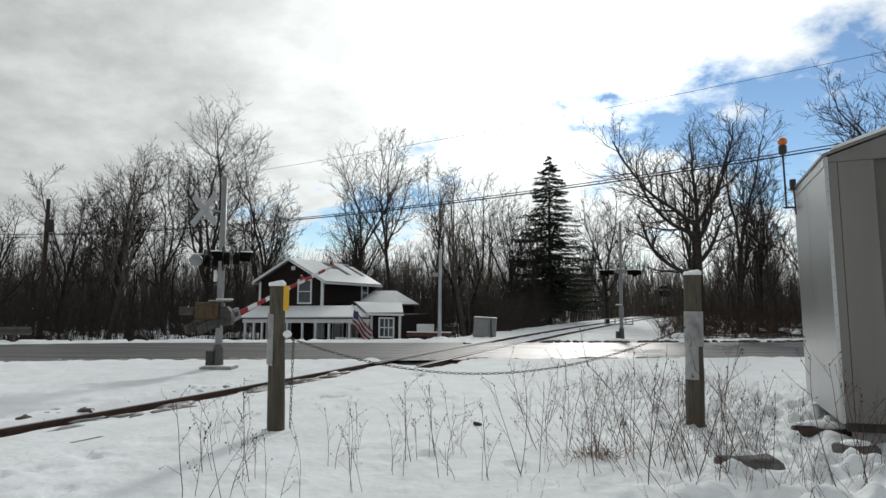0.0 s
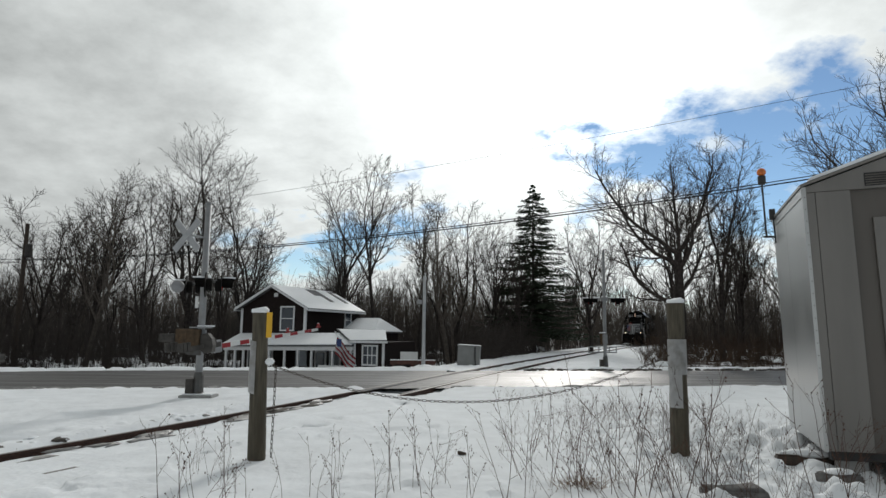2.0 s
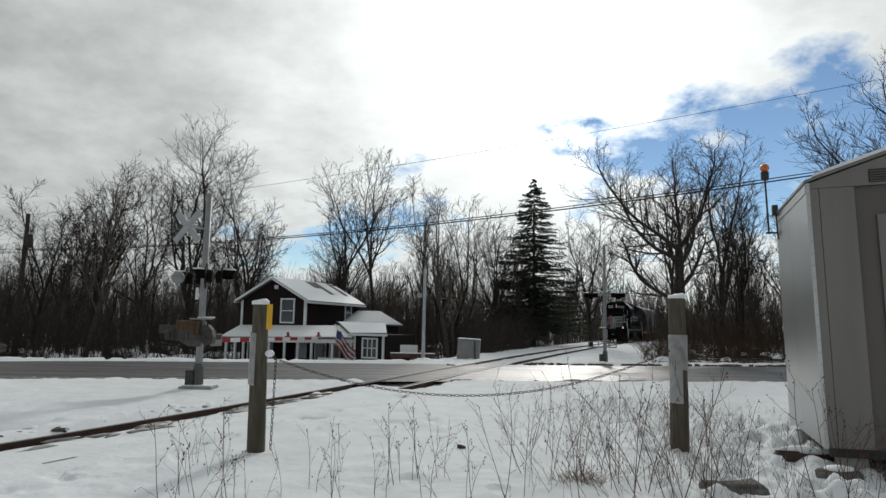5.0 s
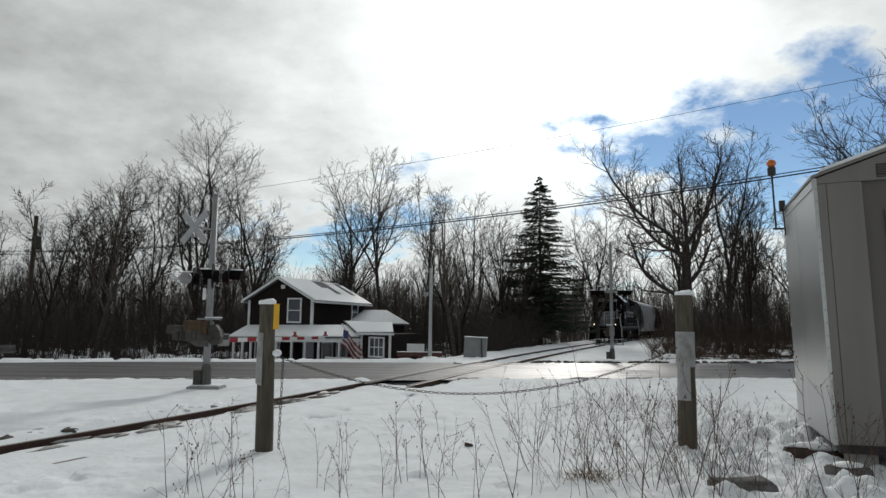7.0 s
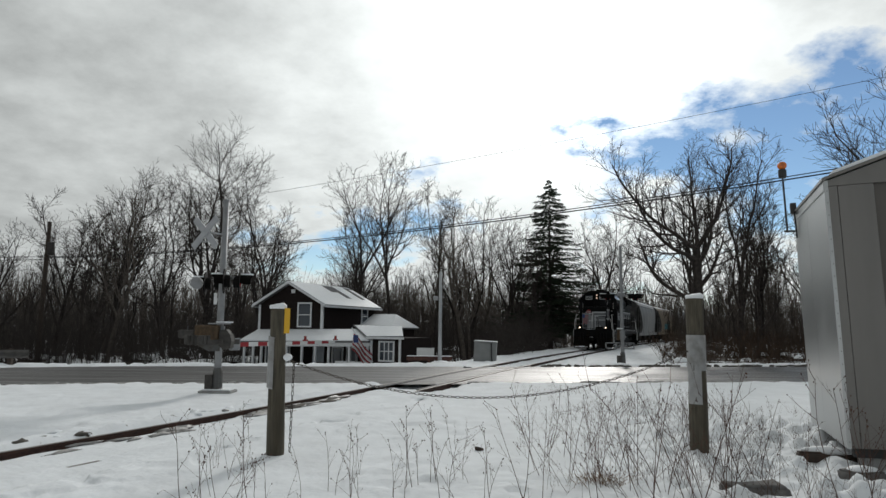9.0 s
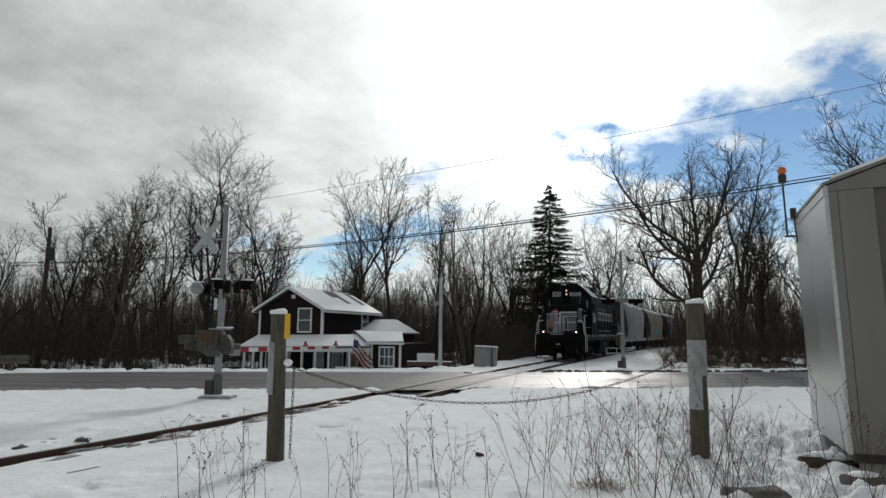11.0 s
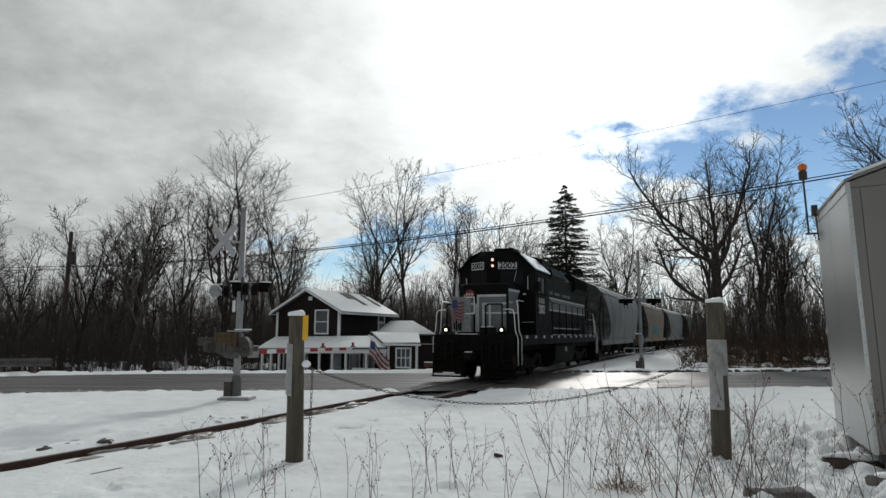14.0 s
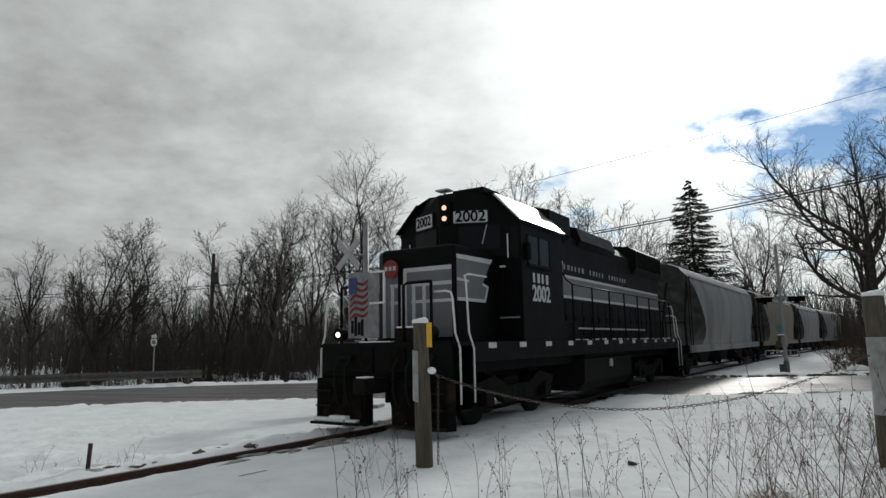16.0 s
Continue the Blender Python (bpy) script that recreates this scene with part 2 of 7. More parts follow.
def box(bm, x0, x1, y0, y1, z0, z1, bevel=0.0, m=None):
    v = [bm.verts.new((x, y, z)) for x in (x0, x1) for y in (y0, y1) for z in (z0, z1)]
    fs = [bm.faces.new([v[i] for i in q]) for q in ((0, 1, 3, 2), (4, 6, 7, 5), (0, 4, 5, 1), (2, 3, 7, 6), (0, 2, 6, 4), (1, 5, 7, 3))]
    if bevel:
        es = list({e for f in fs for e in f.edges})
        r = bmesh.ops.bevel(bm, geom=es, offset=bevel, segments=2, profile=0.6, affect="EDGES")
        v = list({w for f in r["faces"] for w in f.verts} | {w for w in v if w.is_valid})
    if m is not None:
        bmesh.ops.transform(bm, matrix=m, verts=v)
    return bm


def B(*a, **k):
    return box(bmesh.new(), *a, **k)


def tube(bm, pts, radii, n=8, caps=True):
    """A round bar through points; radii one or one per point."""
    pts = [Vector(p) for p in pts]
    if isinstance(radii, (int, float)):
        radii = [radii] * len(pts)
    rings = []
    side = None
    for i, p in enumerate(pts):
        d = (pts[min(i + 1, len(pts) - 1)] - pts[max(i - 1, 0)]).normalized()
        if side is None:
            side = d.orthogonal().normalized()
        side = (side - d * side.dot(d))
        side = side.normalized() if side.length > 1e-6 else d.orthogonal().normalized()
        up = d.cross(side)
        rings.append([bm.verts.new(p + (side * math.cos(a) + up * math.sin(a)) * radii[i]) for a in (2 * math.pi * k / n for k in range(n))])
    for a, b in zip(rings, rings[1:]):
        for k in range(n):
            bm.faces.new((a[k], a[(k + 1) % n], b[(k + 1) % n], b[k]))
    if caps:
        bm.faces.new(rings[0][::-1])
        bm.faces.new(rings[-1])
    return bm


def prism(bm, outline, axis, a, b):
    """An outline of (p, q) pushed along an axis from a to b."""
    def at(p, q, s):
        return {"x": (s, p, q), "y": (p, s, q), "z": (p, q, s)}[axis]
    lo = [bm.verts.new(at(p, q, a)) for p, q in outline]
    hi = [bm.verts.new(at(p, q, b)) for p, q in outline]
    bm.faces.new(lo[::-1])
    bm.faces.new(hi)
    n = len(outline)
    for i in range(n):
        bm.faces.new((lo[i], lo[(i + 1) % n], hi[(i + 1) % n], hi[i]))
    return bm


def disc(bm, centre, normal, r, depth, n=16):
    c, d = Vector(centre), Vector(normal).normalized()
    return tube(bm, [c - d * depth / 2, c + d * depth / 2], r, n)


# ---------------------------------------------------------------- the railway line
# arc length s grows in the direction of travel; s = 0 lies at (-3.11, 12)
STEP = 0.5
S_ = np.arange(-180.0, 45.01, STEP)
CURV = 0.00254 - np.where(S_ < -12, 0.0, 0.01444 * (np.minimum(S_, 12) + 12) / 20)
CURV = np.where(S_ < -12, np.interp(S_, (-180, -110, -95, -80, -65, -50, -35, -20, -12), (0.0043, 0.0043, 0.00373, 0.00258, 0.00064, 0.00061, 0.00116, 0.00172, 0.00254)), CURV)
HEAD = 4.34043 + np.r_[0, np.cumsum(CURV[:-1] * STEP)]
HEAD -= np.interp(0, S_, HEAD) - 4.34043
TX = np.r_[0, np.cumsum(np.cos(HEAD[:-1]) * STEP)]
TY = np.r_[0, np.cumsum(np.sin(HEAD[:-1]) * STEP)]
TX += -3.113 - np.interp(0, S_, TX)
TY += 12.0 - np.interp(0, S_, TY)


def on_track(s):
    return Vector((float(np.interp(s, S_, TX)), float(np.interp(s, S_, TY)), 0.0))


def off_track(x, y):
    """Distance to the left of travel, and arc length, of a place."""
    i = int(np.argmin((TX - x) ** 2 + (TY - y) ** 2))
    h = HEAD[i]
    return (x - TX[i]) * -math.sin(h) + (y - TY[i]) * math.cos(h), float(S_[i])


# ---------------------------------------------------------------- the road
ROAD_C = [(-46, -13), (-36, -3), (-28, 6.5), (-22.5, 13.0), (-17.6, 18.0), (-12.5, 20.9), (-7.0, 22.1), (0.0, 22.95), (12, 25.0), (30, 28.3), (60, 34), (120, 45), (240, 68)]
ROAD_W = 8.3


def spline(pts, n):
    out = []
    p = [Vector((*q, 0)) for q in pts]
    p = [p[0] * 2 - p[1]] + p + [p[-1] * 2 - p[-2]]
    for i in range(1, len(p) - 2):
        for k in range(n):
            t = k / n
            a, b, c, d = p[i - 1:i + 3]
            out.append(0.5 * ((2 * b) + (c - a) * t + (2 * a - 5 * b + 4 * c - d) * t * t + (3 * b - a - 3 * c + d) * t ** 3))
    out.append(p[-2])
    return out


ROAD = spline(ROAD_C, 12)
RX, RY = np.array([p.x for p in ROAD]), np.array([p.y for p in ROAD])
RTX, RTY = np.gradient(RX), np.gradient(RY)
RL = np.hypot(RTX, RTY)
RTX, RTY = RTX / RL, RTY / RL


def off_road(x, y):
    """Signed distance from the road's centre line, positive on the far side."""
    i = int(np.argmin((RX - x) ** 2 + (RY - y) ** 2))
    return (x - RX[i]) * -RTY[i] + (y - RY[i]) * RTX[i]


def smooth_step(a, b, x):
    t = min(1.0, max(0.0, (x - a) / (b - a)))
    return t * t * (3 - 2 * t)


def ground_z(x, y, fine=True):
    d = off_road(x, y)
    lat, s = off_track(x, y)
    z = 0.0
    if fine:
        z += 0.045 * noise.noise((x * 0.35, y * 0.35, 1.3)) + 0.02 * noise.noise((x * 1.7, y * 1.7, 5.0))
        rough = smooth_step(0.0, 3.0, x - 0.15 * y) * (smooth_step(13, 9, y) + 0.45 * smooth_step(8, 12, y) * smooth_step(20, 15, y))
        z += rough * (0.22 * abs(noise.noise((x * 2.6, y * 2.6, 9.0))) + 0.085 * noise.noise((x * 6.0, y * 5.0, 4.0)))
        # old footprints and wind ripples
        trodden = 0.5 + 0.9 * max(0.0, noise.noise((x * 0.45, y * 0.45, 41.0)) + 0.15)
        z -= 0.85 * trodden * max(0.0, noise.noise((x * 3.3, y * 2.3, 21.0)) - 0.20)
        z += 0.05 * max(0.0, noise.noise((x * 1.9, y * 1.5, 27.0)) - 0.1)
        z += 0.02 * noise.noise((x * 4.2, y * 3.4, 31.0)) + 0.01 * noise.noise((x * 9.0, y * 7.0, 35.0))
        # trodden, broken snow beside the far rail
        z += 0.07 * abs(noise.noise((x * 2.2, y * 2.2, 3.0))) * math.exp(-((lat + 1.9) / 0.55) ** 2)
    # far side falls away towards the house and the wood, not along the line
    bank = smooth_step(4.6, 9.5, d)
    beside = smooth_step(3.0, 7.0, abs(lat))
    left = smooth_step(6.0, -1.0, x - 0.36 * (y - 28))
    z -= bank * beside * (1.45 * left + 0.25 * (1 - left))
    if d > 4.15:
        z += 0.10 * math.exp(-((d - 4.9) / 0.5) ** 2) * smooth_step(1.2, 3.0, abs(lat))
    if abs(d) < 4.15:
        z = -0.12
    elif d < 0 and abs(lat) > 1.6:
        z = max(z, -0.01) + 0.03 * math.exp(-((d + 4.5) / 0.3) ** 2)
    # the bed of the track is a sheet of its own
    if abs(d) >= 4.1 and abs(lat) < 1.25:
        z = -0.22
    return z


def make_ground():
    ang = np.r_[np.arange(-180, -58, 4.0), np.arange(-58, 48, 0.31), np.arange(48, 180, 4.0)]
    rad = np.r_[0.6, 1.2, 1.8, 2.3, 2.3 * np.exp(np.arange(1, 182) * 0.0099)]
    rad = np.r_[rad, rad[-1] * np.exp(np.arange(1, 98) * 0.0185)]
    rad = np.r_[rad, 85, 100, 130, 180, 260, 400, 700, 1200, 2200]
    verts, faces = [(0.0, 0.0, 0.0)], []
    for r in rad:
        for a in ang:
            x, y = r * math.sin(radians(a)), r * math.cos(radians(a))
            verts.append((x, y, ground_z(x, y, r < 60) if r < 150 else -0.4))
    n = len(ang)
    for i in range(len(rad) - 1):
        o, p = 1 + i * n, 1 + (i + 1) * n
        for k in range(n):
            k2 = (k + 1) % n
            faces.append((o + k, p + k, p + k2, o + k2))
    for k in range(n):
        faces.append((0, 1 + k, 1 + (k + 1) % n))
    me = bpy.data.meshes.new("ground")
    me.from_pydata(verts, [], faces)
    me.update()
    me.flip_normals()
    me.shade_smooth()
    me.materials.append(M["snow"])
    me.materials.append(M["leaf_litter"])
    for p in me.polygons:
        c = p.center
        if 30 < c.y < 170 and off_road(c.x, c.y) > 10.5 + 2.0 * noise.noise((c.x * 0.2, c.y * 0.2, 0)) and abs(off_track(c.x, c.y)[0]) > (3.6 if c.x < 6 else 6.5) and c.x > -0.92 * c.y:
            p.material_index = 1
    tagged(new("ground", me), "snow-covered ground with footprints and low drifts", "snow", kind="structure")


def make_road():
    bm = bmesh.new()
    cols = [-4.15, -3.6, -2.8, -2.0, -1.0, 0.0, 1.0, 2.0, 2.8, 3.6, 4.15]
    prev = None
    for i in range(len(ROAD)):
        nx, ny = -RTY[i], RTX[i]
        row = []
        for c in cols:
            wob = 0.14 * noise.noise((i * 0.9, c, 0.0)) if abs(c) > 4 else 0.0
            row.append(bm.verts.new((RX[i] + nx * (c + wob), RY[i] + ny * (c + wob), -0.015 - 0.012 * abs(c) / 4)))
        if prev:
            for k in range(len(cols) - 1):
                bm.faces.new((prev[k], row[k], row[k + 1], prev[k + 1]))
        prev = row
    tagged(part("road", bm, "asphalt", smooth=True), "wet salt-stained grey asphalt road crossing the railway", "road", kind="structure")


def sweep_rail(lat, s0, s1, profile):
    bm = bmesh.new()
    prev = None
    for s in np.arange(s0, s1 + 0.01, 1.0):
        p = on_track(s)
        h = float(np.interp(s, S_, HEAD))
        n = Vector((-math.sin(h), math.cos(h), 0))
        row = [bm.verts.new(p + n * (lat + a) + Vector((0, 0, z))) for a, z in profile]
        if prev:
            for k in range(len(row)):
                j = (k + 1) % len(row)
                bm.faces.new((prev[k], prev[j], row[j], row[k]))
        prev = row
    return bm


def make_track():
    t = thing("railway_track", Matrix(), "single railway track half buried in snow", "railway", kind="structure")
    prof = [(-0.07, -0.17), (-0.07, -0.155), (-0.012, -0.14), (-0.012, -0.045), (-0.036, -0.035), (-0.036, -0.004), (0.036, -0.004), (0.036, -0.035), (0.012, -0.045), (0.012, -0.14), (0.07, -0.155), (0.07, -0.17)]
    head = [(-0.03, -0.004), (-0.03, 0.0), (0.03, 0.0), (0.03, -0.004)]
    for lat in (-0.7535, 0.7535):
        r = part("rail", sweep_rail(lat, -150, 30, prof), "rail_rust", t, "rusty brown steel rail")
        groove = [(-0.08, -0.03), (-0.08, -0.006), (0.08, -0.006), (0.08, -0.03)]
        side = 0.12 if lat < 0 else -0.12
        part("flangeway", sweep_rail(lat + side, -17.5, -5.5, groove), "seam_dark", r, "dark groove beside the rail in the road")
        part("rail_top", sweep_rail(lat, -150, 30, head), "rail_head", r, "worn steel running surface")


def make_track_bed():
    """Snow over ballast and sleepers, with the far rail laid bare on its inner side."""
    t = thing("track_bed", Matrix(), "snow lying over sleepers and ballast of the track", "track bed", kind="structure")
    lats = [-1.42, -1.25, -1.1, -0.96, -0.86, -0.80, -0.795, -0.715, -0.70, -0.60, -0.48, -0.3, 0.0, 0.3, 0.5, 0.62, 0.70, 0.76, 0.82, 0.92, 1.1, 1.25, 1.42]

    def height(lat, s, near):
        n1 = noise.noise((s * 0.8, lat * 1.4, 2.0))
        n2 = noise.noise((s * 3.1, lat * 3.0, 7.0))
        if abs(lat) > 1.3:
            return None
        if lat < -0.9:
            return 0.015 + 0.11 * abs(n2) + 0.04 * n1
        if lat < -0.79:
            return -0.03 + 0.02 * n2
        if lat < -0.69:
            return -0.15
        if lat < -0.45:
            return -0.075 + 0.03 * n2 + 0.025 * n1
        if not near:
            return -0.10 + 0.03 * n1 + 0.02 * n2 if abs(lat) < 0.68 or abs(lat) > 0.83 else -0.11
        if lat < 0.58:
            return -0.045 + 0.02 * n1 + 0.012 * n2
        if lat < 0.9:
            return 0.013 + 0.02 * n1 + 0.008 * n2
        return 0.012 + 0.02 * n1 + 0.01 * n2

    for near, s0, s1 in ((True, -6.4, 30.0), (False, -130.0, -14.6)):
        V, Fc = [], []
        steps = np.arange(s0, s1, 0.16 if near else 0.5)
        for s in steps:
            p = on_track(s)
            h = float(np.interp(s, S_, HEAD))
            nx, ny = -math.sin(h), math.cos(h)
            for lat in lats:
                x, y = p.x + nx * lat, p.y + ny * lat
                z = height(lat, s, near and s > -4.9)
                if z is None:
                    z = ground_z(x, y) - 0.012
                V.append((x, y, z))
        n = len(lats)
        for i in range(len(steps) - 1):
            for k in range(n - 1):
                Fc.append((i * n + k, i * n + k + 1, (i + 1) * n + k + 1, (i + 1) * n + k))
        me = bpy.data.meshes.new("bed")
        me.from_pydata(V, [], Fc)
        me.update()
        if sum(p.normal.z for p in me.polygons) < 0:
            me.flip_normals()
        me.shade_smooth()
        me.materials.append(M["snow"])
        new("bed_snow", me).parent = t
    # clods of frozen dirt and trodden slush that show through beside the far rail
    rng = random.Random(8)

    def clod(name, s, lat, sx, sy, sz, key):
        h = float(np.interp(s, S_, HEAD))
        p = on_track(s) + Vector((-math.sin(h), math.cos(h), 0)) * lat
        bm = bmesh.new()
        bmesh.ops.create_icosphere(bm, subdivisions=2, radius=1.0)
        k = Vector((rng.uniform(0, 50), rng.uniform(0, 50), 0))
        for v in bm.verts:
            v.co *= 1 + 0.6 * noise.noise(v.co * 1.6 + k) + 0.5 * noise.noise(v.co * 4.0 + k)
            v.co = Vector((v.co.x * sx, v.co.y * sy, v.co.z * sz))
        z = 0.01 if lat < -0.8 else -0.04
        bm.transform(Matrix.Translation((p.x, p.y, z)) @ Matrix.Rotation(h + rng.uniform(-0.3, 0.3), 4, "Z"))
        part(name, bm, key, t, "", True)

    for i in range(55):
        s = rng.choice((rng.gauss(2.6, 1.3), rng.gauss(1.0, 1.6), rng.gauss(6.0, 2.5)))
        clod("clod", s, -0.95 - abs(rng.gauss(0, 0.16)), rng.uniform(0.04, 0.15), rng.uniform(0.03, 0.09), rng.uniform(0.02, 0.05), rng.choice(("dirt", "slush", "snow", "snow", "snow", "snow")))
    for i in range(26):
        clod("slush_patch", rng.uniform(-3.4, 0.4), -0.38 + rng.gauss(0, 0.1), rng.uniform(0.15, 0.4), rng.uniform(0.04, 0.09), rng.uniform(0.02, 0.035), rng.choice(("slush", "slush", "dirt")))
    for i in range(14):
        clod("slush_patch", rng.gauss(2.2, 0.7), -0.3 + rng.gauss(0, 0.14), rng.uniform(0.12, 0.3), rng.uniform(0.03, 0.06), rng.uniform(0.02, 0.03), "slush")


def make_verge(name, label, x0, x1, d0, count, key, seed, size):
    """Frozen lumps along an edge of the road, one mesh: dirt the plough left, or a shaded line."""
    rng = random.Random(seed)
    base = bmesh.new()
    bmesh.ops.create_icosphere(base, subdivisions=2, radius=1.0)
    base.verts.ensure_lookup_table()
    co, tri = [v.co.copy() for v in base.verts], [[v.index for v in f.verts] for f in base.faces]
    base.free()
    idx = [i for i in range(len(ROAD)) if x0 < RX[i] < x1]
    V, Fc = [], []
    for _ in range(count):
        f = rng.uniform(0, len(idx) - 1.01)
        i, g = idx[int(f)], f - int(f)
        d = d0 + rng.gauss(0, 0.10)
        x = RX[i] + (RX[i + 1] - RX[i]) * g - RTY[i] * d
        y = RY[i] + (RY[i + 1] - RY[i]) * g + RTX[i] * d
        if abs(off_track(x, y)[0]) < 1.3:
            continue
        sx, sy, sz = rng.uniform(0.6, 2.4) * size, rng.uniform(0.4, 0.9) * size, rng.uniform(0.25, 0.6) * size
        h, k, o = math.atan2(RTY[i], RTX[i]) + rng.gauss(0, 0.15), Vector((rng.uniform(0, 50), rng.uniform(0, 50), 0)), len(V)
        for v in co:
            q = v * (1 + 0.5 * noise.noise(v * 1.6 + k) + 0.3 * noise.noise(v * 4.0 + k))
            u, w = q.x * sx, q.y * sy
            V.append((x + u * math.cos(h) - w * math.sin(h), y + u * math.sin(h) + w * math.cos(h), q.z * sz - 0.01))
        Fc.extend([o + a for a in t] for t in tri)
    me = bpy.data.meshes.new(name)
    me.from_pydata(V, [], Fc)
    me.update()
    me.materials.append(M[key])
    tagged(new(name, me), label, "snow", kind="stuff")


make_ground()
make_track_bed()
make_verge("dirty_snow", "dirt-darkened frozen lumps along the far road edge", 3.0, 26.0, 4.18, 120, "dirt", 51, 0.13)
# grey lumps stand in for the wet, shaded line at the near edge
make_verge("road_slush", "grey slush lumps drawing the wet, shaded line of the near road edge", -26.0, 26.0, -4.12, 190, "slush", 52, 0.10)
make_road()
make_track()


# ---------------------------------------------------------------- trees
def tree_mesh(seed, height, trunk_r, trunk=0.35, limbs=7, ang=(15, 38), lean=0.0, counts=(9, 7, 5), lift=0.10, material_key="bark", twig=0.0125):
    """A bare tree that forks: a tapered trunk, ascending limbs, boughs, branches and twigs.
    limbs: how many, or a list of (height on the trunk 0 to 1, degrees from upright, azimuth, length). Returns trunk and crown."""
    rng = random.Random(seed)
    out = [([], []), ([], [])]

    def bar(pts, r0, r1, n, which):
        V, Fc = out[which]
        prev = None
        m = len(pts)
        for i, p in enumerate(pts):
            d = (pts[min(i + 1, m - 1)] - pts[max(i - 1, 0)])
            d = d.normalized() if d.length > 1e-6 else Vector((0, 0, 1))
            side = d.cross(Vector((0.31, 0.95, 0.05))).normalized()
            up = d.cross(side)
            r = r0 + (r1 - r0) * (i / (m - 1)) ** 0.8
            o = len(V)
            for k in range(n):
                a = 2 * math.pi * k / n
                V.append(p + (side * math.cos(a) + up * math.sin(a)) * r)
            if prev is not None:
                for k in range(n):
                    Fc.append((prev + k, prev + (k + 1) % n, o + (k + 1) % n, o + k))
            prev = o

    def aim(base, angle, az):
        side = Matrix.Rotation(az, 3, base) @ base.orthogonal().normalized()
        return (base * math.cos(angle) + side * math.sin(angle)).normalized()

    def grow(p, d, length, r, level):
        nseg = (6, 8, 6, 4, 2)[level]
        sides = (9, 6, 5, 3, 3)[level]
        wob = (0.05, 0.10, 0.14, 0.17, 0.16)[level]
        up = (0.0, lift, lift * 0.9, lift * 0.9, lift)[level]
        pts, dirs = [p.copy()], [d.copy()]
        for i in range(nseg):
            d = (d + Vector((rng.gauss(0, wob), rng.gauss(0, wob), rng.gauss(0, wob * 0.6) + up))).normalized()
            p = p + d * (length / nseg)
            pts.append(p.copy())
            dirs.append(d.copy())
        tip = max(twig * 0.8, r * (0.66, 0.24, 0.26, 0.4, 0.7)[level])
        bar(pts, r, tip, sides, 0 if level == 0 else 1)
        if level == 4:
            return
        if level == 0:
            crown = height - pts[-1].z
            if isinstance(limbs, int):
                spec = [(1.0 if i < 2 else rng.uniform(0.45, 1.0), rng.uniform(*ang) * (0.5 if i < 2 else 1.0), i * 2.4 + rng.uniform(-0.5, 0.5), (1.0 if i < 2 else rng.uniform(0.55, 0.95))) for i in range(limbs)]
            else:
                spec = [(f, a, radians(az), ln) for f, a, az, ln in limbs]
            for f, a, az, ln in spec:
                x = min(f, 0.999) * nseg
                k = int(x)
                q = pts[k].lerp(pts[k + 1], x - k)
                o = Vector((math.cos(az), math.sin(az), 0))
                nd = (Vector((0, 0, 1)) * math.cos(radians(a)) + o * math.sin(radians(a))).normalized()
                grow(q, nd, crown * ln, (r + (tip - r) * f) * (0.44 + 0.3 * ln), 1)
            return
        n = counts[level - 1]
        for i in range(n):
            lo = (0.16, 0.12, 0.1)[level - 1]
            f = lo + (1 - lo) * ((i + rng.random()) / n)
            x = min(f, 0.999) * nseg
            k = int(x)
            q = pts[k].lerp(pts[k + 1], x - k)
            rr = (r + (tip - r) * f ** 0.8) * (0.66, 0.66, 0.66)[level - 1]
            nd = aim(dirs[k + 1], radians(rng.uniform(*((22, 52), (24, 55), (22, 60))[level - 1])), i * 2.4 + rng.uniform(-0.7, 0.7))
            ln = length * ((0.52 - 0.27 * f), (0.52 - 0.22 * f), (0.55 - 0.15 * f))[level - 1] * rng.uniform(0.7, 1.25)
            grow(q, nd, ln, max(twig, rr), level + 1)

    grow(Vector((0, 0, -0.4)), Vector((lean, 0, 1)).normalized(), height * trunk, trunk_r, 0)
    tall = height / sorted(v.z for v in out[1][0])[int(0.995 * len(out[1][0]))]
    meshes = []
    for i, (V, Fc) in enumerate(out):
        for v in V:
            v.z *= tall
        me = bpy.data.meshes.new(("trunk", "crown")[i])
        me.from_pydata(V, [], Fc)
        me.update()
        me.shade_smooth()
        me.materials.append(M[material_key])
        meshes.append(me)
    return meshes


def plant_tree(meshes, x, y, z, turn, scale, label, group="bare trees of the wood", name="tree"):
    t = new(name)
    t.empty_display_size = 0.3
    t.matrix_basis = pose(x, y, z, 0, 0, turn) @ Matrix.Scale(scale, 4)
    tagged(t, label, "tree", group)
    for nm, me in zip(("trunk", "crown"), meshes):
        c = new(nm, me)
        c.parent = t
    return t


# ---------------------------------------------------------------- locomotive
def lettering(body, size, m, parent, material_key, name="lettering", label=""):
    cu = bpy.data.curves.new("text", "FONT")
    cu.body, cu.size, cu.extrude, cu.align_x, cu.align_y = body, size, 0.004, "CENTER", "CENTER"
    cu.offset = 0.022 * size
    tmp = bpy.data.objects.new("text", cu)
    scene.collection.objects.link(tmp)
    bpy.context.view_layer.update()
    me = bpy.data.meshes.new_from_object(tmp.evaluated_get(bpy.context.evaluated_depsgraph_get()))
    bpy.data.objects.remove(tmp)
    me.materials.clear()
    me.materials.append(M[material_key])
    ob = new(name, me)
    ob.parent = parent
    ob.matrix_basis = m
    if label:
        ob["label"] = label
    return ob


